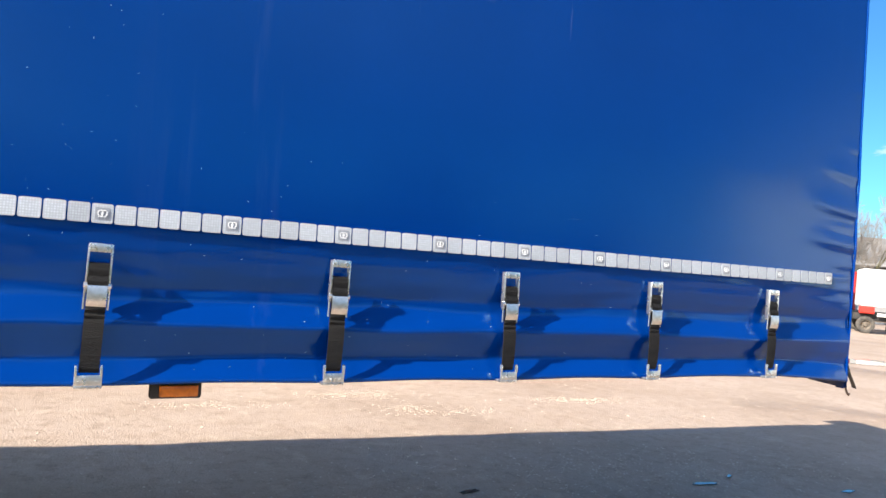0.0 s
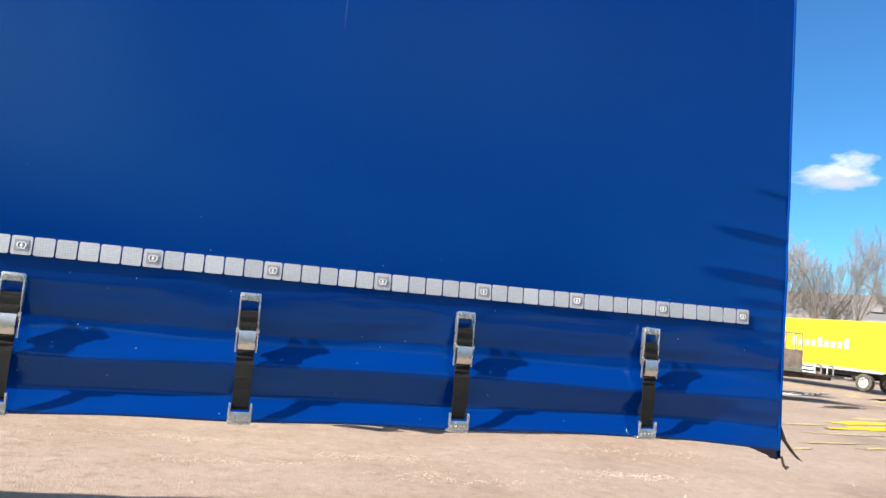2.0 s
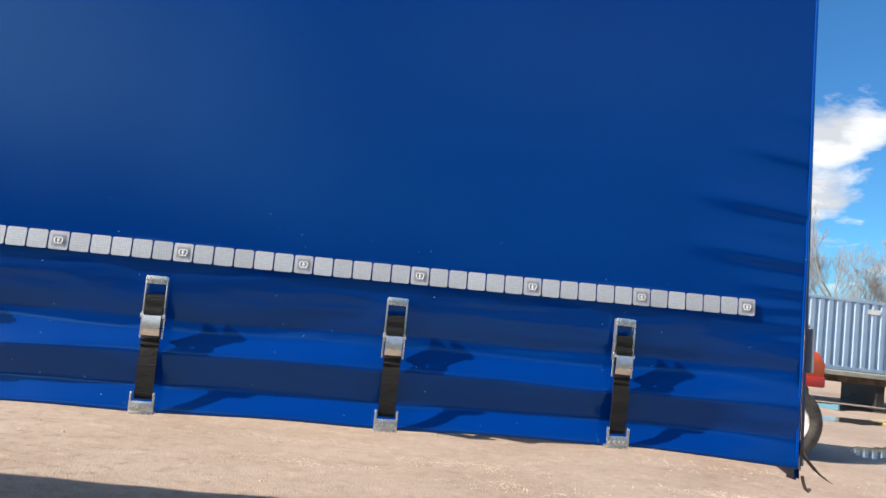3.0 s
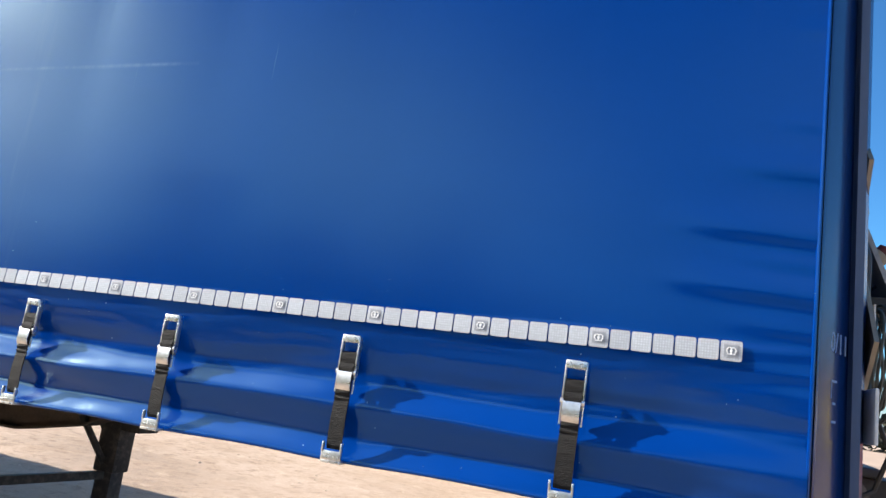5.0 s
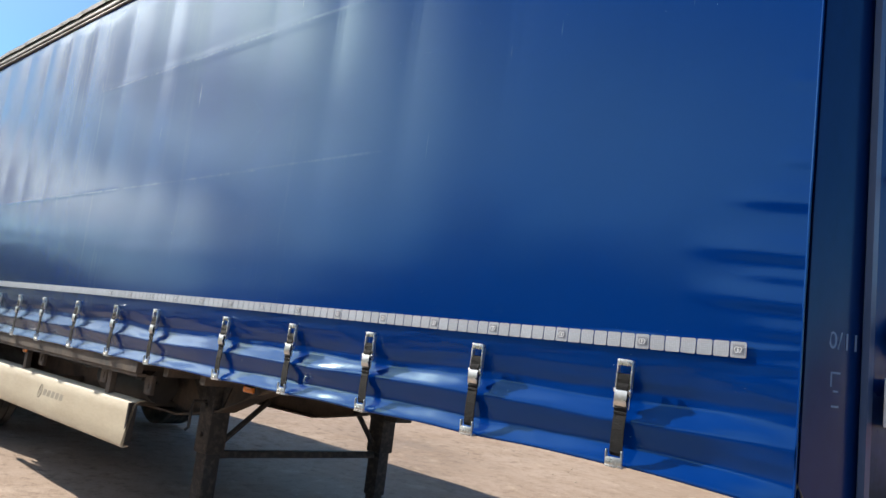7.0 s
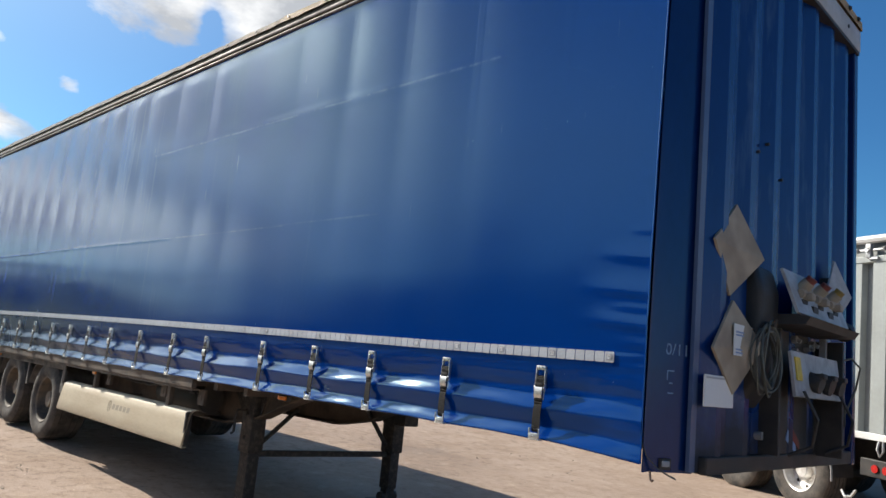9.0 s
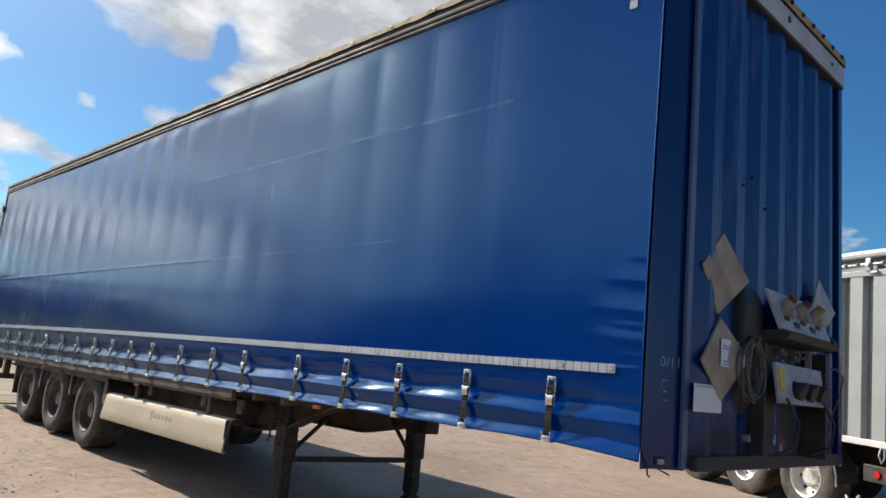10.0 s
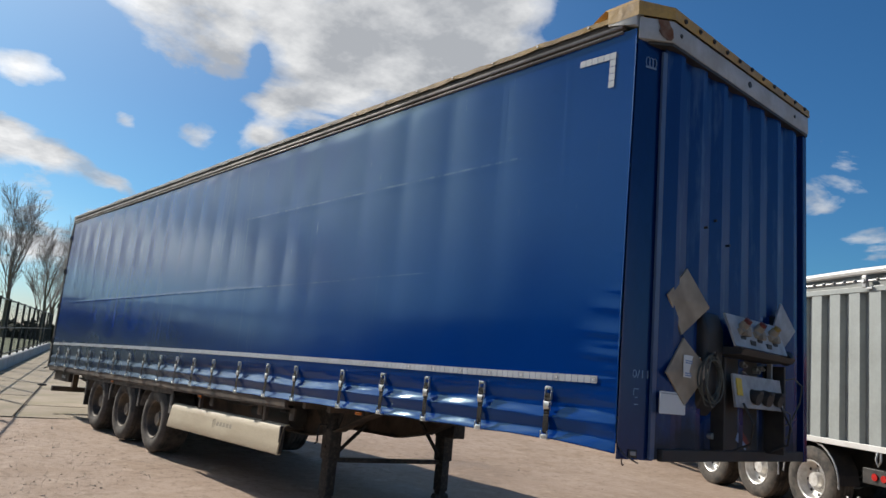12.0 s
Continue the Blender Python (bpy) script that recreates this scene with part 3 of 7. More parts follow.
def build_curtain():
    xs, x = [], FRONT
    while x > REAR:
        xs.append(x)
        x -= 0.018 if x > -0.9 else (0.028 if x > -4.5 else 0.05)
    xs = [v for v in xs if min(abs(v - c) for c in CLIPS) > 0.036] + [c + d for c in CLIPS for d in (-0.036, -0.030, -0.023, -0.012, 0.0, 0.012, 0.023, 0.030, 0.036)]
    xs = sorted(xs, reverse=True) + [REAR]
    zs = [i / 64 for i in range(65)]
    rows = [LOW + 0.47 * k for k in zs] + [1.475 + (2.35 - 1.475) * (i + 1) / 76 for i in range(76)] + [2.35 + (TOP - 2.35) * (i + 1) / 44 for i in range(44)]
    verts = []
    for z in rows:
        for x in xs:
            zz = z
            if z < 1.2:
                zz = z + (hem(x) - LOW) * (1.2 - z) / (1.2 - LOW)
            verts.append((lean_x(x, z), curtain_y(x, z), zz))
    w, h = len(xs), len(rows)
    faces = [(j * w + i, j * w + i + 1, (j + 1) * w + i + 1, (j + 1) * w + i) for j in range(h - 1) for i in range(w - 1)]
    # a thin turned-in hem and inner face
    base = len(verts)
    verts += [(x, y + 0.006, z) for x, y, z in verts]
    faces += [tuple(base + i for i in f[::-1]) for f in list(faces)]
    faces += [(i + 1, i, base + i, base + i + 1) for i in range(w - 1)]
    data = bpy.data.meshes.new("curtain")
    data.from_pydata(verts, [], faces)
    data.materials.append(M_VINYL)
    data.shade_smooth()
    ob = new("curtain", data)
    ob.parent = trailer
    tagged(ob, "glossy blue vinyl side curtain, wrinkled at its front edge")
    # the far side's curtain, plain and taut
    bm = bmesh.new()
    box(bm, REAR, FRONT, 2.50, 2.506, 1.0, 3.87)
    part("curtain", bm, M_VINYL, trailer, "taut blue vinyl curtain on the far side")


build_curtain()


def build_body():
    bm = bmesh.new()
    box(bm, REAR, -0.30, 0.04, 2.46, 1.04, 1.16)
    part("load_floor", bm, M_CHASSIS, trailer)
    # side rave that shows under the curtain behind the gooseneck
    for y0, x1 in ((0.004, -4.35), (2.44, -6.2)):
        bm = bmesh.new()
        box(bm, REAR, x1, y0, y0 + 0.05, 0.935, 1.035, 0.008)
        box(bm, REAR, x1, y0 + 0.012, y0 + 0.075, 0.915, 0.934)
        part("side_rave", bm, M_CHASSIS, trailer, "mud-stained steel side rave")
    # rear frame
    for y0 in (0.0, 2.40):
        bm = bmesh.new()
        box(bm, -13.66, -13.565, y0 - 0.01, y0 + 0.11, 0.98, 3.98, 0.012)
        for z in (1.5, 2.2, 2.9, 3.6):
            rod(bm, (-13.63, y0 - 0.02, z - 0.05), (-13.63, y0 - 0.02, z + 0.05), 0.016, 8)
        part("rear_post", bm, M_BLACK, trailer)
    for y0 in (0.11, 1.255):
        bm = bmesh.new()
        box(bm, -13.65, -13.61, y0, y0 + 1.135, 1.03, 3.88, 0.01)
        for k in (0.25, 0.85):
            rod(bm, (-13.67, y0 + k, 1.0), (-13.67, y0 + k, 3.9), 0.014, 8)
        part("rear_door", bm, M_ALU, trailer)
    bm = bmesh.new()
    box(bm, -13.66, -13.565, -0.01, 2.51, 3.92, 4.06, 0.012)
    part("rear_header", bm, M_ALU, trailer)
    # curtain rail in three steps and the roof edge, near and far
    for y0, s in ((0.0, -1), (2.50, 1)):
        for name, mat, out, z0, z1, note in (("curtain_rail", M_RAIL, 0.022, 3.903, 3.920, "thin dirty aluminium curtain rail"), ("rail_web", M_BLACK, 0.004, 3.921, 3.938, "dark gap above the rail"),
                                             ("roof_rail", M_RAIL, 0.024, 3.939, 3.968, "dull weathered aluminium roof rail"), ("rail_groove", M_CHASSIS, 0.006, 3.969, 4.018, "dirty brown groove under the roof edge")):
            bm = bmesh.new()
            a, b = sorted((y0 - s * 0.05, y0 + s * out))
            box(bm, -13.6, -0.30, a, b, z0, z1, 0.005)
            part(name, bm, mat, trailer, note, True)
    bm = bmesh.new()
    n, edge = 260, []
    for i in range(n + 1):
        x = -13.62 + (13.62 - 0.28) * i / n
        sag = 0.016 * noise.noise(Vector((x * 1.6, 0, 3.0))) + 0.010 * noise.noise(Vector((x * 7.0, 0, 5.0)))
        low = 0.012 * noise.noise(Vector((x * 5.0, 2.0, 1.0)))
        edge.append([bm.verts.new((x, yy, zz)) for yy, zz in ((-0.022, 4.012 + low), (-0.026, 4.050 + sag), (0.03, 4.085 + sag), (0.5, 4.12), (2.0, 4.12), (2.47, 4.085 + sag), (2.526, 4.050), (2.522, 4.012))])
    for a, b in zip(edge, edge[1:]):
        for k in range(7):
            bm.faces.new((a[k], a[k + 1], b[k + 1], b[k]))
    bm.faces.new(edge[0])
    bm.faces.new(edge[-1][::-1])
    part("roof", bm, M_ROOF, trailer, "aged yellow translucent roof sheet with ragged edge", True)
    # eyelets along the roof edge
    bm = bmesh.new()
    rod(bm, (0, 0, 0), (0, -0.008, 0), 0.010, 6)
    rivet = finish("rivet", bm, M_GALV)
    for i in range(26):
        again("rivet", rivet, trailer, pose(-0.6 - 0.5 * i, -0.026, 4.035))


build_body()

# the front wall: bevelled corners and upright corrugations
RISE = 0.008
CHAMFER = ((-0.216, 0.006), (-0.100, 0.245))


def build_front():
    bm = bmesh.new()
    (x0, y0), (x1, y1) = CHAMFER
    foot = [(x0, y0), (x0 + 0.008, y0 + 0.010), (x1 - 0.012, y1 - 0.026), (x1, y1), (x1 - 0.05, y1), (x0, y0 + 0.06)]
    rings = [[bm.verts.new((x + (lean if y < 0.1 else 0.0), y, z)) for x, y in foot] for z, lean in ((0.955, 0.0), (1.9, 0.006), (2.7, 0.016), (3.84, 0.036))]
    bm.faces.new(rings[0][::-1])
    bm.faces.new(rings[-1])
    for a, b in zip(rings, rings[1:]):
        for i in range(6):
            bm.faces.new((a[i], a[(i + 1) % 6], b[(i + 1) % 6], b[i]))
    part("corner_panel", bm, M_PANEL, trailer, "blue bevelled corner panel with chalk marks", True)
    bm = bmesh.new()
    prism(bm, [(-0.2245, 0.016, 0.95), (-0.2175, 0.016, 0.95), (-0.2175, 0.055, 0.95), (-0.2245, 0.055, 0.95)], (0.020, 0, 2.86))
    part("corner_post", bm, M_PANEL, trailer, "dark gap strip of the corner post", True)
    bm = bmesh.new()
    prism(bm, [(-0.118, 0.235, 0.965), (-0.106, 0.190, 0.965), (-0.086, 0.186, 0.965), (-0.082, 0.232, 0.965), (-0.095, 0.250, 0.965)], (0, 0, 2.81))
    part("edge_strip", bm, M_EDGE_SHEEN, trailer, "edge strip of the front wall, its pale sky sheen in the colour")
    # piping at the curtain's front edge
    bm = bmesh.new()
    hose(bm, [(lean_x(FRONT, z) + 0.002, curtain_y(FRONT, z) - 0.002, z) for z in (0.985, 1.1, 1.2, 1.35, 1.5, 1.6, 1.7, 1.8, 1.9, 2.1, 2.4, 3.0, 3.5, 3.86)], 0.0045, 6)
    part("edge_piping", bm, M_VINYL, trailer, "blue piping along the curtain edge", True)
    # clearance lamp on a bracket at the foot of the corner panel
    bm = bmesh.new()
    box(bm, -0.03, 0.03, -0.012, 0.0, -0.028, 0.022, 0.004)
    lamp = part("clearance_lamp", bm, M_BLACK, trailer, "small black clearance lamp")
    lamp.matrix_basis = pose(-0.165, 0.104, 0.995, 0, 0, 64)
    bm = bmesh.new()
    box(bm, -0.022, 0.018, -0.020, -0.0125, -0.014, 0.012, 0.003)
    part("lens", bm, M_PALE, lamp)
    # loose strap tail at the corner
    bm = bmesh.new()
    line = [Vector((-0.225, 0.012, 1.075)), Vector((-0.200, 0.010, 1.02)), Vector((-0.150, 0.022, 0.975)), Vector((-0.110, 0.040, 0.953)), Vector((-0.085, 0.055, 0.942))]
    rows = [[bm.verts.new(p + Vector((-0.007 * e, 0.007 * e, 0.004 * e))) for e in (-1, 1)] + [bm.verts.new(p + Vector((-0.007 * e + 0.002, 0.007 * e + 0.002, 0.004 * e))) for e in (1, -1)] for p in line]
    for p, q in zip(rows, rows[1:]):
        for k in range(4):
            bm.faces.new((p[k], p[(k + 1) % 4], q[(k + 1) % 4], q[k]))
    bm.faces.new(rows[0][::-1])
    bm.faces.new(rows[-1])
    part("strap_tail", bm, M_DUSTY, trailer, "loose dusty end of a strap at the corner")
    # corrugated sheet
    bm = bmesh.new()
    line, y = [(-0.088, 0.212), (-0.088, 0.245)], 0.245
    while y < 2.40:
        line += [(-0.048, y + 0.115), (-0.048, y + 0.175), (-0.088, y + 0.205), (-0.088, y + 0.318)]
        y += 0.318
    line = [p for p in line if p[1] < 2.46] + [(-0.088, 2.47)]
    zs = [0.965, 1.5, 2.2, 3.0, 3.835]
    rings = [[bm.verts.new((x + 0.004 * noise.noise(Vector((yy * 2, z * 1.5, 0))), yy, z)) for x, yy in line] for z in zs]
    for a, b in zip(rings, rings[1:]):
        for i in range(len(line) - 1):
            bm.faces.new((a[i], a[i + 1], b[i + 1], b[i]))
    back = [[bm.verts.new((-0.13, yy, z)) for yy in (0.212, 2.47)] for z in (0.965, 3.835)]
    bm.faces.new((back[0][0], back[1][0], back[1][1], back[0][1]))
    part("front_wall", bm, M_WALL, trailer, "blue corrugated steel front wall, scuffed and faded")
    bm = bmesh.new()
    box(bm, -0.20, -0.035, 2.44, 2.515, 0.95, 3.85, 0.008)
    part("far_post", bm, M_PANEL, trailer)
    # header: grey beam with bevelled ends, yellow sheet turned over it
    bm = bmesh.new()
    out = [(-0.175, 0.0), (-0.165, -0.012), (-0.02, 0.200), (-0.02, 2.512), (-0.175, 2.512)]
    prism(bm, [(x, y, 3.828 + RISE * y) for x, y in out], (0, 0, 0.165))
    bmesh.ops.bevel(bm, geom=[e for e in bm.edges if abs(e.verts[0].co.z - e.verts[1].co.z) < 0.1], offset=0.008, segments=2, affect="EDGES", profile=0.5)
    part("front_header", bm, M_HEADER, trailer, "dented grey header beam with rust", True)
    bm = bmesh.new()
    prism(bm, [(-0.42, -0.030, 3.985), (-0.30, -0.030, 3.965), (-0.178, -0.030, 3.920), (-0.178, -0.030, 4.045), (-0.42, -0.030, 4.07)], (0, 0.09, 0))
    bmesh.ops.bevel(bm, geom=list(bm.edges), offset=0.006, segments=2, affect="EDGES", profile=0.5)
    part("header_return", bm, M_HEADER, trailer, "pale bent end of the header over the curtain", True)
    bm = bmesh.new()
    out = [(-0.42, -0.032), (-0.160, -0.032), (-0.008, 0.195), (-0.008, 1.2), (-0.008, 2.518), (-0.40, 2.518)]
    low = [Vector((x, y, 3.996 + RISE * y)) for x, y in out]
    lift = (0.05, 0.055, 0.035, 0.01, 0.0, 0.0)
    rings = [[bm.verts.new(p + Vector((-inw, inw * 0.6, dz + up * min(1.0, dz / 0.08)))) for p, up in zip(low, lift)] for dz, inw in ((0.0, 0.0), (0.066, 0.004), (0.094, 0.05), (0.108, 0.25))]
    for a, b in zip(rings, rings[1:]):
        for i in range(len(a) - 1):
            bm.faces.new((a[i], a[i + 1], b[i + 1], b[i]))
    bm.faces.new(rings[-1])
    part("roof_front_flap", bm, M_ROOF, trailer, "yellow roof flap screwed over the header")
    # dark strip added: the shadow line under the header is in its colour
    bm = bmesh.new()
    prism(bm, [(-0.14, 0.07, 3.805 + RISE * 0.07), (-0.025, 0.205, 3.805 + RISE * 0.205), (-0.023, 2.50, 3.805 + RISE * 2.5), (-0.14, 2.50, 3.805 + RISE * 2.5)], (0, 0, 0.0225))
    part("header_seal", bm, M_BLACK, trailer, "dark strip added for the shadow line under the header")
    # washers along the flap
    wb = bmesh.new()
    rod(wb, (0, 0, 0), (0.010, 0, 0), 0.018, 8)
    rod(wb, (0.010, 0, 0), (0.016, 0, 0), 0.009, 6)
    washer = finish("washer", wb, M_BLACK)
    for i in range(11):
        again("washer", washer, trailer, pose(-0.008, 0.33 + 0.207 * i, 4.036 + RISE * (0.33 + 0.207 * i) + 0.004 * (i % 3)))
    # rust eating into the bevelled end of the header, hole plugs
    a, b = Vector((-0.161, -0.016, 0)), Vector((-0.017, 0.196, 0))
    edge = ((0.52, 3.985), (0.60, 3.93), (0.57, 3.90), (0.66, 3.87), (0.74, 3.855), (0.80, 3.836), (0.93, 3.838), (0.99, 3.86), (0.97, 3.92), (0.90, 3.945), (0.84, 3.985))
    bm = bmesh.new()
    prism(bm, [(a.lerp(b, u).x + 0.0015, a.lerp(b, u).y - 0.0015, z) for u, z in edge], (0.002, -0.0013, 0))
    part("rust_patch", bm, M_RUST, trailer, "rust blistering through the header's corner")
    for y, r in ((1.36, 0.026), (2.22, 0.014), (0.30, 0.016)):
        bm = bmesh.new()
        rod(bm, (-0.02, y, 3.915 + RISE * y), (-0.014, y, 3.915 + RISE * y), r, 12)
        part("hole_plug", bm, M_BLACK, trailer)
    # drilled holes and bolts in the wall
    for y, z in ((0.80, 2.62), (1.14, 2.55), (1.36, 2.50), (1.62, 2.46), (0.93, 2.70)):
        bm = bmesh.new()
        rod(bm, (-0.092, y, z), (-0.054, y, z), 0.009, 8)
        part("bolt", bm, M_BLACK, trailer)
    # lower lip with coupling plate
    bm = bmesh.new()
    box(bm, -0.24, -0.12, 0.26, 2.28, 0.958, 1.01, 0.01)
    part("front_sill", bm, M_CHASSIS, trailer)
    bm = bmesh.new()
    box(bm, -2.6, -0.25, 0.55, 1.95, 1.01, 1.035)
    rod(bm, (-1.2, 1.25, 1.012), (-1.2, 1.25, 0.93), 0.036, 14)
    part("coupling_plate", bm, M_CHASSIS, trailer)
    # added dark strip: draws the grimy black line at the wall's foot
    bm = bmesh.new()
    box(bm, -0.085, -0.040, 0.262, 2.46, 0.955, 1.035, 0.008)
    part("front_apron", bm, M_BLACK, trailer, "dark dirty strip added along the foot of the wall")
    # small hook hanging at the corner
    bm = bmesh.new()
    hose(bm, [(-0.19, 0.03, 0.96), (-0.187, 0.027, 0.94), (-0.183, 0.024, 0.925), (-0.175, 0.022, 0.918), (-0.168, 0.024, 0.925)], 0.005, 6)
    part("corner_hook", bm, M_RUST, trailer)


build_front()


def build_chassis():
    # two deep beams that step up into the gooseneck
    side = [(-13.4, 1.03), (-2.9, 1.03), (-2.9, 1.0), (-3.45, 0.97), (-3.8, 0.86), (-4.15, 0.72), (-4.7, 0.62), (-11.5, 0.62), (-13.4, 0.80)]
    for y in (0.60, 1.88):
        bm = bmesh.new()
        prism(bm, [(x, y, z) for x, z in side], (0, 0.02, 0))
        for a, b in zip(side[2:], side[3:]):
            prism(bm, [(a[0], y - 0.06, a[1]), (b[0], y - 0.06, b[1]), (b[0], y + 0.08, b[1]), (a[0], y + 0.08, a[1])], (0, 0, 0.016))
        part("chassis_beam", bm, M_CHASSIS, trailer, "rust-brown chassis beam")
    data = None
    bm = bmesh.new()
    box(bm, -0.03, 0.03, 0.06, 2.44, 0.95, 1.035)
    data = finish("cross_member", bm, M_CHASSIS)
    for i in range(22):
        again("cross_member", data, trailer, pose(-3.6 - 0.46 * i, 0, 0))
    # clutter under the floor: air tank, hoses, brackets
    bm = bmesh.new()
    rod(bm, (-5.6, 0.42, 0.82), (-4.75, 0.42, 0.82), 0.13, 18)
    part("air_tank", bm, M_BLACK, trailer, smooth=True)
    bm = bmesh.new()
    hose(bm, [(-6.1 + 0.25 * i, 0.22 + 0.05 * math.sin(i * 1.7), 0.90 - 0.035 * math.sin(i * 0.9) ** 2) for i in range(7)], 0.012)
    hose(bm, [(-7.0 + 0.5 * i, 0.25, 0.88 + 0.02 * math.sin(i * 2.1)) for i in range(6)], 0.010)
    part("air_hose", bm, M_BLACK, trailer)
    for x in (-4.35, -5.05, -6.3):
        bm = bmesh.new()
        box(bm, x - 0.05, x + 0.05, 0.10, 0.13, 0.80, 0.93, 0.006)
        box(bm, x - 0.02, x + 0.02, 0.095, 0.10, 0.84, 0.88)
        part("bracket", bm, M_CHASSIS, trailer)


build_chassis()


def landing_leg(y, s, x, ground):
    """One telescopic leg; ground is the height of its foot."""
    bm = bmesh.new()
    box(bm, x -0.085, x +0.085, y - 0.075, y + 0.075, 0.42, 1.03, 0.012)
    leg = part("landing_leg", bm, M_LEG, trailer, "black landing leg spattered with mud", True)
    bm = bmesh.new()
    box(bm, x -0.067, x +0.067, y - 0.058, y + 0.058, ground + 0.15, 0.43, 0.008)
    part("inner_leg", bm, M_LEG, leg, smooth=True)
    bm = bmesh.new()
    box(bm, x -0.175, x +0.175, y - 0.13, y + 0.13, ground, ground + 0.035, 0.008)
    rod(bm, (x +0.000, y - 0.10, ground + 0.075), (x +0.000, y + 0.10, ground + 0.075), 0.045, 12)
    box(bm, x -0.045, x +0.045, y - 0.05, y + 0.05, ground + 0.035, ground + 0.16)
    part("foot", bm, M_LEG, leg, smooth=True)
    for z in (0.55, 0.75, 0.95):
        bm = bmesh.new()
        rod(bm, (x +0.000, y - s * 0.075, z), (x +0.000, y - s * 0.095, z), 0.018, 8)
        part("gear_cap", bm, M_LEG, leg)
    # gusset towards the beam
    bm = bmesh.new()
    prism(bm, [(x -0.090, y - 0.01, 0.62), (x -0.090, y - 0.01, 0.98), (x -0.400, y - 0.01, 0.98)], (0, 0.02, 0))
    prism(bm, [(x +0.090, y - 0.01, 0.98), (x +0.090, y - 0.01, 0.72), (x +0.220, y - 0.01, 0.98)], (0, 0.02, 0))
    part("gusset", bm, M_LEG, leg)


landing_leg(0.60, 1, -4.28, -0.112)
landing_leg(2.15, -1, -4.15, -0.080)
bm = bmesh.new()
prism(bm, [(-4.30, 0.67, 0.385), (-4.25, 0.67, 0.385), (-4.13, 2.08, 0.375), (-4.18, 2.08, 0.375)], (0, 0, 0.050))
part("leg_crossbar", bm, M_LEG, trailer)
for a, c in (((-4.27, 0.67, 0.48), (-4.24, 1.02, 0.80)), ((-4.16, 2.08, 0.48), (-4.19, 1.78, 0.86))):
    bm = bmesh.new()
    rod(bm, a, c, 0.022, 8)
    part("leg_brace", bm, M_LEG, trailer)
bm = bmesh.new()
box(bm, -4.06, -3.90, 2.06, 2.25, 0.70, 1.01, 0.012)
part("leg_gearbox", bm, M_LEG, trailer, "black gearbox on the far landing leg", True)
bm = bmesh.new()
hose(bm, [(-4.28, 0.52, 0.78), (-4.28, 0.42, 0.78), (-4.27, 0.405, 0.72), (-4.27, 0.405, 0.60), (-4.27, 0.38, 0.58)], 0.011)
part("crank_handle", bm, M_LEG, trailer)


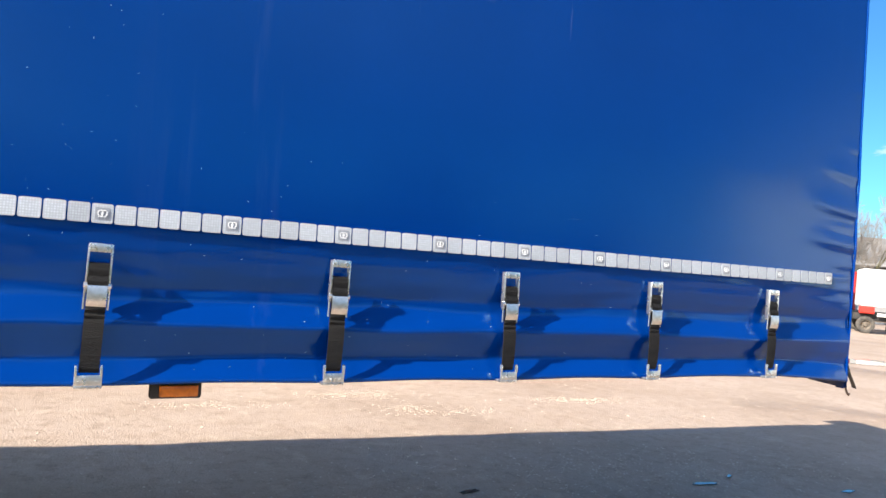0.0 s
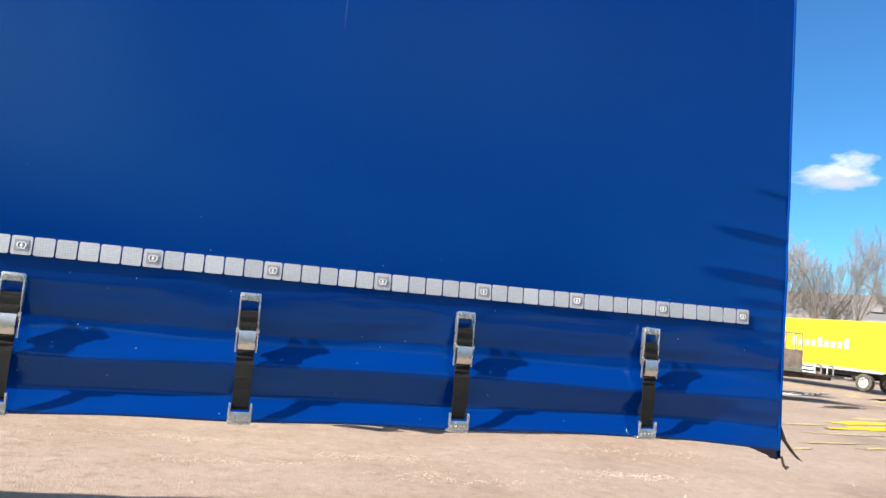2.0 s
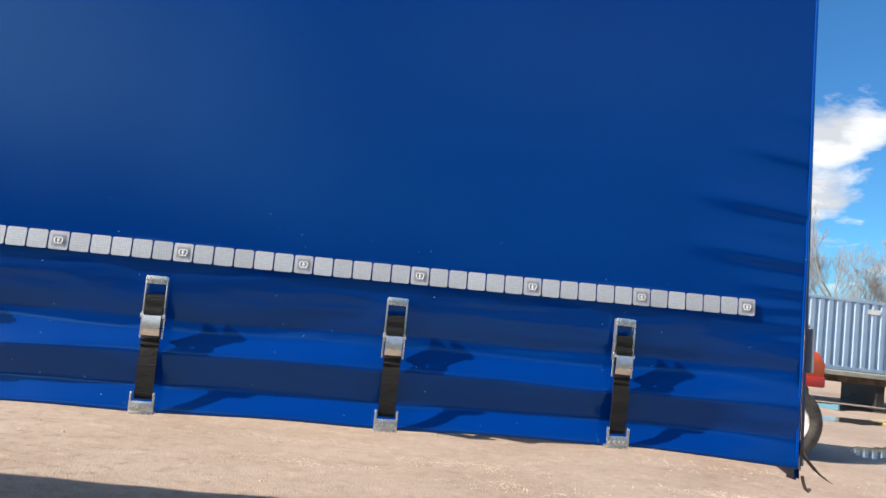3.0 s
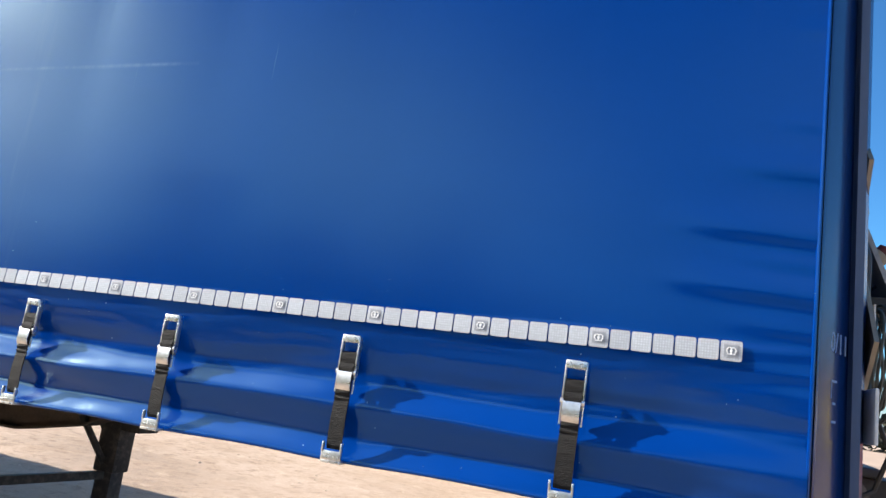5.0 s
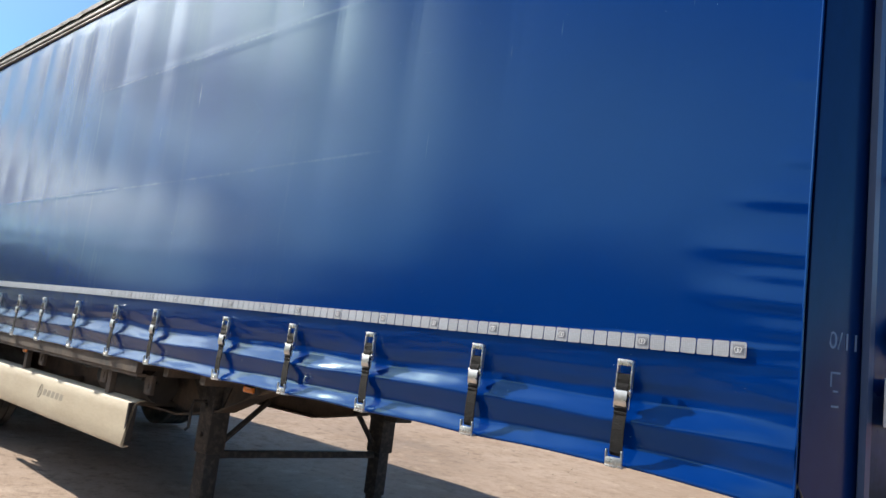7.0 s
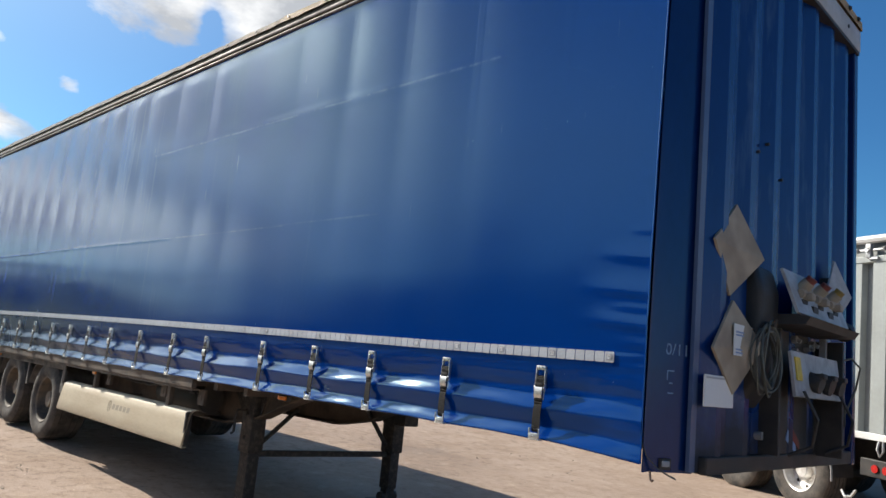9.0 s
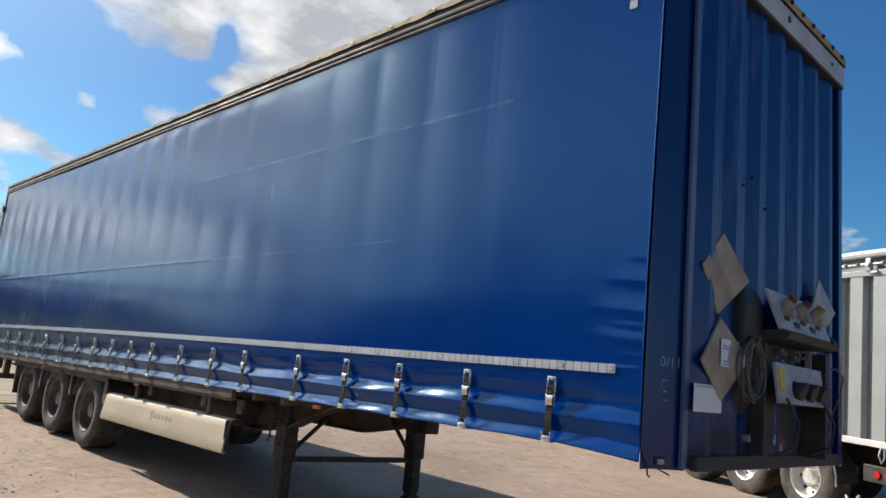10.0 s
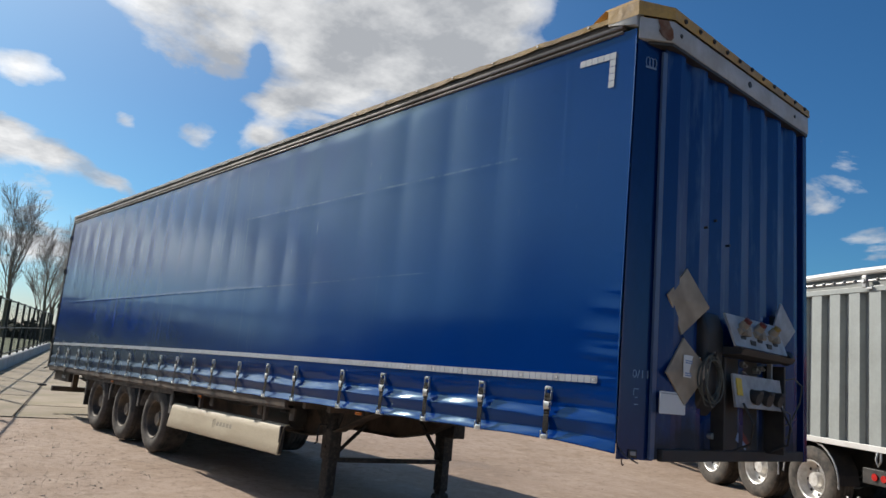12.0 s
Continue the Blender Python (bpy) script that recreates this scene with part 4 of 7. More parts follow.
# buckles with strap and hook
def buckle_meshes():
    w = 0.027
    bm = bmesh.new()
    for s in (-1, 1):
        box(bm, s * w - 0.0022, s * w + 0.0022, -0.026, 0.002, 0.232, 0.350, 0.0012)
        rod(bm, (s * (w + 0.001), -0.022, 0.236), (s * (w + 0.001), -0.020, 0.185), 0.0026, 6)
        rod(bm, (s * (w + 0.005), -0.024, 0.245), (s * (w - 0.005), -0.024, 0.245), 0.008, 8)
    box(bm, -w, w, -0.030, -0.024, 0.330, 0.352, 0.0015)
    box(bm, -w, w, -0.006, 0.0, 0.225, 0.300)
    for s in (-1, 1):
        rod(bm, (s * 0.014, -0.030, 0.341), (s * 0.014, -0.034, 0.341), 0.0055, 8)
    frame_mesh = finish("buckle", bm, M_STEEL, True)
    bm = bmesh.new()
    prof = [(-0.037, 0.246), (-0.041, 0.236), (-0.043, 0.212), (-0.039, 0.198), (-0.033, 0.193)]
    rows = [[bm.verts.new((s * (w - 0.004), y, z)) for s in (-1, 1)] for y, z in prof]
    inner = [[bm.verts.new((s * (w - 0.004), y + 0.004, z)) for s in (-1, 1)] for y, z in prof]
    for a, b in zip(rows, rows[1:]):
        bm.faces.new((a[0], a[1], b[1], b[0]))
    for a, b in zip(inner, inner[1:]):
        bm.faces.new((a[1], a[0], b[0], b[1]))
    for i in range(len(prof) - 1):
        for s in (0, 1):
            bm.faces.new((rows[i][s], rows[i + 1][s], inner[i + 1][s], inner[i][s]))
    lever = finish("lever", bm, M_STEEL, True)
    bm = bmesh.new()
    prof = [(-0.010, 0.304), (-0.024, 0.300), (-0.030, 0.285), (-0.026, 0.270), (-0.036, 0.258), (-0.032, 0.244), (-0.024, 0.19), (-0.030, 0.184), (-0.024, 0.177), (-0.030, 0.170), (-0.025, 0.163), (-0.029, 0.152), (-0.032, 0.115), (-0.030, 0.070), (-0.026, 0.036), (-0.018, 0.026)]
    ww = 0.0235
    rows = [[bm.verts.new((s * ww, y + 0.002 * s * math.sin(i), z)) for s in (-1, 1)] for i, (y, z) in enumerate(prof)]
    inner = [[bm.verts.new((s * ww, y + 0.005, z)) for s in (-1, 1)] for y, z in prof]
    for a, b in zip(rows, rows[1:]):
        bm.faces.new((a[0], a[1], b[1], b[0]))
    for a, b in zip(inner, inner[1:]):
        bm.faces.new((a[1], a[0], b[0], b[1]))
    for i in range(len(prof) - 1):
        for s in (0, 1):
            bm.faces.new((rows[i][s], rows[i + 1][s], inner[i + 1][s], inner[i][s]))
    strap = finish("strap", bm, M_WEB)
    bm = bmesh.new()
    box(bm, -0.032, 0.032, -0.028, -0.022, -0.004, 0.022, 0.0015)
    box(bm, -0.032, 0.032, -0.028, 0.012, -0.012, -0.004, 0.0015)
    for s in (-1, 1):
        box(bm, s * 0.029 - 0.003, s * 0.029 + 0.003, -0.030, -0.020, 0.018, 0.046, 0.0015)
    for k in range(4):
        rod(bm, (-0.021 + 0.014 * k, -0.028, 0.004), (-0.021 + 0.014 * k, -0.033, 0.004), 0.005, 6)
    hook = finish("hook", bm, M_STEEL, True)
    # all of it lies close to the curtain
    for data in (frame_mesh, lever, strap):
        for v in data.vertices:
            v.co.y *= 0.66
    return frame_mesh, lever, strap, hook


BUCKLE = buckle_meshes()
for i, x in enumerate(CLIPS):
    lean = (1.5, 0.6, -0.4, 0.8, 1.2, -0.6)[i % 6]
    top = curtain_y(x, 1.30)
    b = again("buckle", BUCKLE[0], trailer, pose(x, min(-0.012, top) + 0.004, 1.022, 0, lean, 0))
    tagged(b, "bright zinc-plated over-centre buckle")
    again("lever", BUCKLE[1], b, pose(0, 0, 0))
    tagged(again("strap", BUCKLE[2], b, pose(0, 0, 0)), "black webbing strap")
    again("hook", BUCKLE[3], b, pose(0, 0, 0, 0, -lean, 0))


# reflective tape, one square after another
def tape_mesh():
    bm = bmesh.new()
    s, c = 0.025, 0.005
    pts = []
    for cx, cz, a0 in ((s - c, s - c, 0), (-s + c, s - c, 90), (-s + c, -s + c, 180), (s - c, -s + c, 270)):
        for k in range(3):
            a = radians(a0 + 45 * k)
            pts.append((cx + c * math.cos(a), 0, cz + c * math.sin(a)))
    prism(bm, pts, (0, -0.0012, 0))
    return finish("reflector", bm, M_TAPE)


def emblem_meshes():
    bm = bmesh.new()
    box(bm, -0.017, 0.017, -0.0022, -0.0014, -0.015, 0.015)
    ground_mesh = finish("emblem", bm, M_TAPE_GREY)
    bm = bmesh.new()
    box(bm, -0.009, 0.009, -0.0032, -0.0024, -0.0095, -0.0060)
    hose(bm, [(-0.0045 + 0.0062 * math.cos(radians(a)), -0.0028, 0.001 + 0.0070 * math.sin(radians(a))) for a in range(30, 241, 21)], 0.0017, 4)
    hose(bm, [(0.0045 + 0.0062 * math.cos(radians(a)), -0.0028, 0.001 + 0.0070 * math.sin(radians(a))) for a in range(150, -61, -21)], 0.0017, 4)
    rod(bm, (0, -0.0024, 0.0), (0, -0.0032, 0.0), 0.0042, 10)
    rod(bm, (0, -0.0028, -0.006), (0, -0.0028, 0.002), 0.0015, 6)
    shape_mesh = finish("emblem_shape", bm, M_WHITE_PRINT)
    return ground_mesh, shape_mesh


TAPE, EMBLEM = tape_mesh(), emblem_meshes()


def lay(x, z, count=None):
    y = curtain_y(x, z)
    dz = (curtain_y(x, z + 0.02) - curtain_y(x, z - 0.02)) / 0.04
    dx = (curtain_y(x + 0.02, z) - curtain_y(x - 0.02, z)) / 0.04
    r = again("reflector", TAPE, trailer, pose(x, y - 0.004, z, -math.degrees(math.atan(dz)) if dz else 0, 0, math.degrees(math.atan(dx))))
    return r


for i in range(243):
    x = -0.405 - 0.054 * i
    r = lay(x, 1.441 + 0.020 * math.sin(max(0.0, min(1.0, (-x - 1.5) / 12)) * math.pi))
    if i % 6 == 0 and i < 90:
        e = again("emblem", EMBLEM[0], r, pose(0, 0, 0))
        again("emblem_shape", EMBLEM[1], r, pose(0, 0, 0))
for i in range(6):
    lay(-0.650 + 0.054 * i, 3.765 - 0.002 * i)
for i in range(1, 5):
    lay(-0.380 - 0.002 * i, 3.755 - 0.054 * i)


# side guard behind the legs
def build_guard():
    bm = bmesh.new()
    prof = [(0.13, 0.752), (0.085, 0.745), (0.060, 0.722), (0.048, 0.66), (0.032, 0.56), (0.018, 0.46), (0.026, 0.44), (0.06, 0.45)]
    xs = [-7.38 + (7.38 - 4.42) * i / 12 for i in range(13)]
    rings = [[bm.verts.new((x, y, z)) for y, z in prof] for x in xs]
    inner = [[bm.verts.new((x, y + 0.018, z - 0.004)) for y, z in prof] for x in xs]
    for a, b in zip(rings, rings[1:]):
        for k in range(len(prof) - 1):
            bm.faces.new((a[k], a[k + 1], b[k + 1], b[k]))
    for a, b in zip(inner, inner[1:]):
        for k in range(len(prof) - 1):
            bm.faces.new((a[k + 1], a[k], b[k], b[k + 1]))
    for a, b in ((rings[0], inner[0]), (inner[-1], rings[-1])):
        for k in range(len(prof) - 1):
            bm.faces.new((a[k], b[k], b[k + 1], a[k + 1]))
    guard = part("side_guard", bm, M_GUARD, trailer, "cream side guard panel with rounded top", True)
    bm = bmesh.new()
    box(bm, -4.445, -4.420, 0.032, 0.090, 0.47, 0.735, 0.006)
    part("end_plate", bm, M_BLACK, guard)
    # printed mark: a ring with a stroke and five plain bars, each on its own
    bm = bmesh.new()
    ring = [(-6.02 + 0.032 * math.cos(2 * math.pi * a / 16), 0.0405 + 0.0083 * math.sin(2 * math.pi * a / 16), 0.615 + 0.052 * math.sin(2 * math.pi * a / 16)) for a in range(17)]
    hose(bm, ring, 0.0032, 4)
    part("printed_ring", bm, M_PRINT, guard)
    for k in range(6):
        bm = bmesh.new()
        x, w = (-6.026, 0.012) if k == 0 else (-6.035 + 0.085 * k, 0.058)
        prism(bm, [(x, 0.0362, 0.592), (x + w, 0.0362, 0.592), (x + w, 0.0440, 0.640), (x, 0.0440, 0.640)], (0, 0.003, 0))
        part("printed_bar", bm, M_PRINT, guard)
    for x in (-4.9, -6.6):
        bm = bmesh.new()
        box(bm, x - 0.03, x + 0.03, 0.08, 0.62, 0.66, 0.70)
        box(bm, x - 0.03, x + 0.03, 0.08, 0.12, 0.50, 0.95)
        part("guard_bracket", bm, M_CHASSIS, trailer)


build_guard()


# wheels
def wheel_meshes(radius, width, rim_mat):
    k = radius / 0.455
    bm = bmesh.new()
    w = width / 2
    prof = [(0.255 * k, -w * 0.80), (0.30 * k, -w * 0.97), (0.36 * k, -w), (0.415 * k, -w * 0.95), (0.440 * k, -w * 0.86)]
    n = 5
    for i in range(n):
        a, b = -w * 0.84 + 1.68 * w * i / n, -w * 0.84 + 1.68 * w * (i + 1) / n
        g = (b - a) * 0.10
        prof += [(0.455 * k, a + g), (0.455 * k, b - g)]
        if i < n - 1:
            prof += [(0.443 * k, b - g * 0.4), (0.443 * k, b + g * 0.4)]
    prof += [(0.440 * k, w * 0.86), (0.415 * k, w * 0.95), (0.36 * k, w), (0.30 * k, w * 0.97), (0.255 * k, w * 0.80)]
    lathe(bm, prof, 44)
    tyre = finish("tyre", bm, M_RUBBER, True)
    bm = bmesh.new()
    prof = [(0.268 * k, -w * 0.86), (0.262 * k, -w * 0.90), (0.245 * k, -w * 0.84), (0.240 * k, -w * 0.40), (0.225 * k, -w * 0.18), (0.165 * k, -w * 0.05), (0.150 * k, -w * 0.12), (0.105 * k, -w * 0.12),
            (0.100 * k, -w * 0.55), (0.085 * k, -w * 0.66), (0.001, -w * 0.66)]
    lathe(bm, prof, 36)
    lathe(bm, [(0.24 * k, -w * 0.4), (0.24 * k, w * 0.8), (0.255 * k, w * 0.85)], 36)
    for i in range(10):
        a = 2 * math.pi * i / 10
        c, s = math.cos(a) * 0.128 * k, math.sin(a) * 0.128 * k
        rod(bm, (c, -w * 0.10, s), (c, -w * 0.28, s), 0.013 * k, 6)
    rim = finish("wheel", bm, rim_mat, True)
    bm = bmesh.new()
    rod(bm, (0, -w * 0.145, 0), (0, -w * 0.16, 0), 0.022 * k, 10)
    holes = finish("hand_hole", bm, M_BLACK), 0.195 * k
    return tyre, rim, holes


def put_wheel(meshes, parent, x, y, z, turn=0.0):
    ob = again("wheel", meshes[1], parent, pose(x, y, z, 0, 17 * (x % 3), turn))
    again("tyre", meshes[0], ob, pose(0, 0, 0))
    hole, r = meshes[2]
    for i in range(8):
        a = 2 * math.pi * (i + 0.5) / 8
        again("hand_hole", hole, ob, pose(r * math.cos(a), 0, r * math.sin(a)))
    return ob


AXLES = (-8.05, -9.33, -10.60)
WHEEL = wheel_meshes(0.455, 0.40, M_RIM)
for x in AXLES:
    zc = 0.455 + 0.025 * (-9.0 - x) + 0.046
    put_wheel(WHEEL, trailer, x, 0.27, zc)
    put_wheel(WHEEL, trailer, x, 2.27, zc + 0.022 * 2.0, 180)
    bm = bmesh.new()
    rod(bm, (x, 0.35, zc), (x, 2.20, zc), 0.065, 14)
    part("axle", bm, M_CHASSIS, trailer, smooth=True)
    # mudguard: hood over the wheel with flaps
    for y0 in (0.075, 2.10):
        bm = bmesh.new()
        arc = [(x + 0.575 * math.cos(radians(a)), zc + 0.02 + 0.50 * math.sin(radians(a))) for a in range(14, 167, 8)]
        arc = [(px, min(pz, zc + 0.455)) for px, pz in arc]
        a = [[bm.verts.new((px, yy, pz)) for yy in (y0, y0 + 0.37)] for px, pz in arc]
        b = [[bm.verts.new((px, yy, pz + 0.012)) for yy in (y0 - 0.008, y0 + 0.37)] for px, pz in arc]
        for i in range(len(arc) - 1):
            bm.faces.new((a[i][0], a[i][1], a[i + 1][1], a[i + 1][0]))
            bm.faces.new((b[i][1], b[i][0], b[i + 1][0], b[i + 1][1]))
            bm.faces.new((a[i][0], a[i + 1][0], b[i + 1][0], b[i][0]))
        part("mudguard", bm, M_DUSTY, trailer, "dusty black plastic mudguard", True)
bm = bmesh.new()
box(bm, -11.35, -7.42, 0.055, 0.075, 0.86, 0.94, 0.006)
part("mudguard_rail", bm, M_DUSTY, trailer, "black rail above the wheels caked with pale dust")
for x, w in ((-7.46, 0.05), (-8.69, 0.03), (-9.97, 0.03), (-11.22, 0.03)):
    bm = bmesh.new()
    box(bm, x - w, x + w, 0.060, 0.085, 0.60, 0.858, 0.006)
    part("mudguard_post", bm, M_DUSTY, trailer)
bm = bmesh.new()
box(bm, -11.33, -11.31, 0.09, 0.46, 0.42, 0.90, 0.004)
part("mud_flap", bm, M_BLACK, trailer)
bm = bmesh.new()
box(bm, -13.55, -13.43, 0.10, 2.40, 0.52, 0.62, 0.012)
part("bumper_bar", bm, M_CHASSIS, trailer, "rusty rear under-run bar", True)
bm = bmesh.new()
box(bm, -13.52, -12.55, 0.12, 0.20, 0.74, 0.93, 0.01)
part("rear_bracket", bm, M_CHASSIS, trailer)
for y in (0.45, 1.95):
    bm = bmesh.new()
    box(bm, -13.50, -13.40, y, y + 0.10, 0.60, 1.0)
    part("bumper_bracket", bm, M_CHASSIS, trailer)
bm = bmesh.new()
for k in range(3):
    box(bm, -12.98 + 0.09 * k, -12.93 + 0.09 * k, 0.114, 0.119, 0.80, 0.86)
part("stamped_mark", bm, M_PALE, trailer)
bm = bmesh.new()
hose(bm, [(-13.55, 0.02, 0.98), (-13.62, -0.03, 0.965), (-13.70, -0.05, 0.94)], 0.014)
part("buffer_hook", bm, M_BLACK, trailer)
bm = bmesh.new()
box(bm, -12.5, -12.42, -0.01, 0.03, 0.93, 0.99)
box(bm, -13.66, -13.56, -0.12, 0.02, 0.60, 0.64)
part("tail_marker", bm, M_BLACK, trailer)


# amber side markers
for x, y in ((-3.10, 0.06), (-6.55, 0.05), (-9.9, 0.05)):
    z = 0.985 if x > -4 else 0.90
    bm = bmesh.new()
    box(bm, x - 0.068, x + 0.068, y, y + 0.03, z - 0.022, z + 0.022, 0.006)
    mk = part("side_marker", bm, M_BLACK, trailer, "amber side marker lamp in a black housing", True)
    bm = bmesh.new()
    box(bm, x - 0.045, x + 0.058, y - 0.012, y - 0.001, z - 0.016, z + 0.016, 0.005)
    part("lens", bm, M_ORANGE, mk, "amber lens", True)


# front wall fittings
def diamond(y, z, h, wd, x, tilt, mat, name, label, bend=0.05):
    bm = bmesh.new()
    pts = [(0, 0, h), (0, wd, 0.02 * h), (0, 0, -h), (0, -wd, -0.02 * h)]
    front = [bm.verts.new((bend * max(0.0, p[1] / wd) ** 2, p[1], p[2])) for p in pts]
    mid = bm.verts.new((0.02, 0, 0))
    back = [bm.verts.new(v.co + Vector((-0.012, 0, 0))) for v in front]
    midb = bm.verts.new((0.008, 0, 0))
    for i in range(4):
        bm.faces.new((front[i], front[(i + 1) % 4], mid))
        bm.faces.new((back[(i + 1) % 4], back[i], midb))
        bm.faces.new((front[(i + 1) % 4], front[i], back[i], back[(i + 1) % 4]))
    ob = part(name, bm, mat, trailer, label)
    ob.matrix_basis = pose(x, y, z, tilt, 0, 0)
    return ob


diamond(0.50, 2.03, 0.235, 0.215, -0.050, -6, M_BOARD, "placard_board", "weathered brown diamond placard board", 0.07)
diamond(0.49, 1.55, 0.225, 0.225, -0.032, 4, M_BOARD, "placard_board", "weathered brown diamond placard board with a paper", 0.06)
diamond(1.90, 2.00, 0.215, 0.12, 0.0, -4, M_PALE, "placard_board", "pale grey diamond placard plate", 0.07)
for y, z, x in ((0.50, 2.03, -0.052), (0.49, 1.55, -0.052), (1.90, 2.00, -0.002)):
    bm = bmesh.new()
    box(bm, -0.09, x, y - 0.03, y + 0.03, z - 0.10, z + 0.10)
    part("placard_bracket", bm, M_BLACK, trailer)
bm = bmesh.new()
box(bm, -0.012, -0.008, 0.44, 0.66, 1.51, 1.66)
note = part("paper_note", bm, M_PAPER, trailer, "white paper note with an orange strip")
bm = bmesh.new()
box(bm, -0.007, -0.005, 0.615, 0.655, 1.55, 1.655)
part("orange_strip", bm, M_ORANGE_INK, note)
for z0 in (1.618, 1.604, 1.535, 1.520):
    bm = bmesh.new()
    box(bm, -0.007, -0.006, 0.455, 0.55, z0, z0 + 0.008)
    part("ink_line", bm, M_INK, note)


def build_coupling_box():
    # sloping valve plate with coloured couplings, over a recess
    bm = bmesh.new()
    prism(bm, [(-0.09, 0.67, 1.25), (0.015, 0.67, 1.40), (0.03, 0.67, 1.86), (-0.01, 0.67, 1.99), (-0.09, 0.67, 1.99)], (0, 0.25, 0))
    bmesh.ops.bevel(bm, geom=list(bm.edges), offset=0.03, segments=3, affect="EDGES", profile=0.5)
    part("cable_cover", bm, M_BLACK, trailer, "black rounded cable cover", True)
    bm = bmesh.new()
    prism(bm, [(0.035, 0.88, 1.995), (0.05, 0.88, 2.0), (0.135, 0.88, 1.77), (0.12, 0.88, 1.765)], (0, 0.84, 0))
    panel = part("valve_plate", bm, M_PALE, trailer, "sloping pale valve plate")
    bm = bmesh.new()
    prism(bm, [(-0.06, 0.90, 1.705), (0.16, 0.90, 1.712), (0.185, 0.90, 1.75), (0.12, 0.90, 1.762), (-0.06, 0.90, 1.762)], (0, 0.85, 0))
    part("plate_shelf", bm, M_BLACK, trailer)
    for y, col, nm in ((1.06, M_CAP_RED, "dull red"), (1.30, M_CAP_RED, "dull red"), (1.54, M_CAP_YELLOW, "dull yellow")):
        bm = bmesh.new()
        rod(bm, (0.075, y, 1.90), (0.125, y, 1.95), 0.035, 12)
        rod(bm, (0.10, y - 0.07, 1.88), (0.10, y + 0.07, 1.90), 0.024, 8)
        box(bm, 0.08, 0.15, y - 0.03, y + 0.03, 1.85, 1.89, 0.008)
        valve = part("coupling", bm, M_BOARD, panel, smooth=True)
        bm = bmesh.new()
        rod(bm, (0.122, y, 1.948), (0.142, y, 1.970), 0.028, 12)
        part("cap", bm, col, valve, nm + " coupling cap", True)
    for k in range(5):
        bm = bmesh.new()
        x = 0.098 + 0.013 * (k % 2)
        box(bm, x, x + 0.016, 1.0 + 0.13 * k, 1.075 + 0.13 * k, 1.815 - 0.02 * (k % 2), 1.85 - 0.02 * (k % 2))
        part("sticker", bm, M_BLACK, panel)
    # dark recess below it
    bm = bmesh.new()
    box(bm, -0.09, -0.054, 0.95, 1.75, 1.0, 1.70)
    box(bm, -0.09, 0.03, 0.93, 0.96, 1.04, 1.69, 0.004)
    box(bm, -0.09, 0.10, 1.74, 1.77, 1.02, 1.69, 0.004)
    part("recess", bm, M_BLACK, trailer)
    # lower white plate with sockets
    bm = bmesh.new()
    prism(bm, [(0.055, 0.965, 1.575), (0.07, 0.965, 1.58), (0.10, 0.965, 1.35), (0.085, 0.965, 1.345)], (0, 0.77, 0))
    low = part("socket_plate", bm, M_PALE, trailer, "white socket plate with yellow sticker")
    for y, r in ((1.24, 0.05), (1.42, 0.055), (1.60, 0.05)):
        bm = bmesh.new()
        rod(bm, (0.07, y, 1.44), (0.14, y, 1.42), r, 12)
        box(bm, 0.11, 0.16, y - 0.03, y + 0.03, 1.45, 1.48, 0.006)
        part("socket", bm, M_BLACK, low, smooth=True)
    bm = bmesh.new()
    prism(bm, [(0.074, 1.0, 1.55), (0.074, 1.08, 1.55), (0.090, 1.08, 1.43), (0.090, 1.0, 1.43)], (0.006, 0, 0.001))
    part("sticker", bm, M_YELLOW_STICKER, low)
    for y in (1.05, 1.66):
        bm = bmesh.new()
        hose(bm, [(0.11, y, 1.38), (0.17, y + 0.03, 1.24), (0.13, y + 0.08, 1.10), (0.02, y + 0.05, 1.04)], 0.009)
        part("air_hose", bm, M_BLACK, trailer)
    for pts in ([(0.05, 1.78, 1.58), (0.10, 1.92, 1.61), (0.12, 2.02, 1.56), (0.08, 2.08, 1.43), (0.04, 2.02, 1.28), (0.0, 1.90, 1.20)], [(0.0, 1.82, 1.40), (0.05, 1.97, 1.33), (0.03, 2.04, 1.20), (0.0, 1.97, 1.12)]):
        bm = bmesh.new()
        hose(bm, pts, 0.006)
        part("loose_cable", bm, M_CABLE, trailer)
    # tray end, post and fittings in the recess
    bm = bmesh.new()
    rod(bm, (0.10, 1.752, 1.745), (0.10, 1.80, 1.765), 0.052, 14)
    part("tray_end", bm, M_BLACK, trailer, smooth=True)
    bm = bmesh.new()
    box(bm, -0.02, 0.02, 1.700, 1.725, 1.575, 1.705, 0.004)
    part("recess_post", bm, M_GALV, trailer, "dull zinc post")
    for y, z in ((1.33, 1.665), (1.55, 1.635), (1.34, 1.595), (1.63, 1.66)):
        bm = bmesh.new()
        rod(bm, (-0.056, y, z), (-0.020, y, z), 0.022, 8)
        rod(bm, (-0.022, y, z), (0.000, y, z - 0.012), 0.012, 8)
        part("pipe_union", bm, M_GALV, trailer, smooth=True)
    # flat document holder under the placard
    bm = bmesh.new()
    box(bm, -0.0495, -0.040, 0.215, 0.530, 1.26, 1.405, 0.003)
    holder = part("document_holder", bm, M_PAPER, trailer, "flat white document holder")
    bm = bmesh.new()
    box(bm, -0.0395, -0.037, 0.225, 0.520, 1.388, 1.396)
    part("rim", bm, M_PALE, holder)
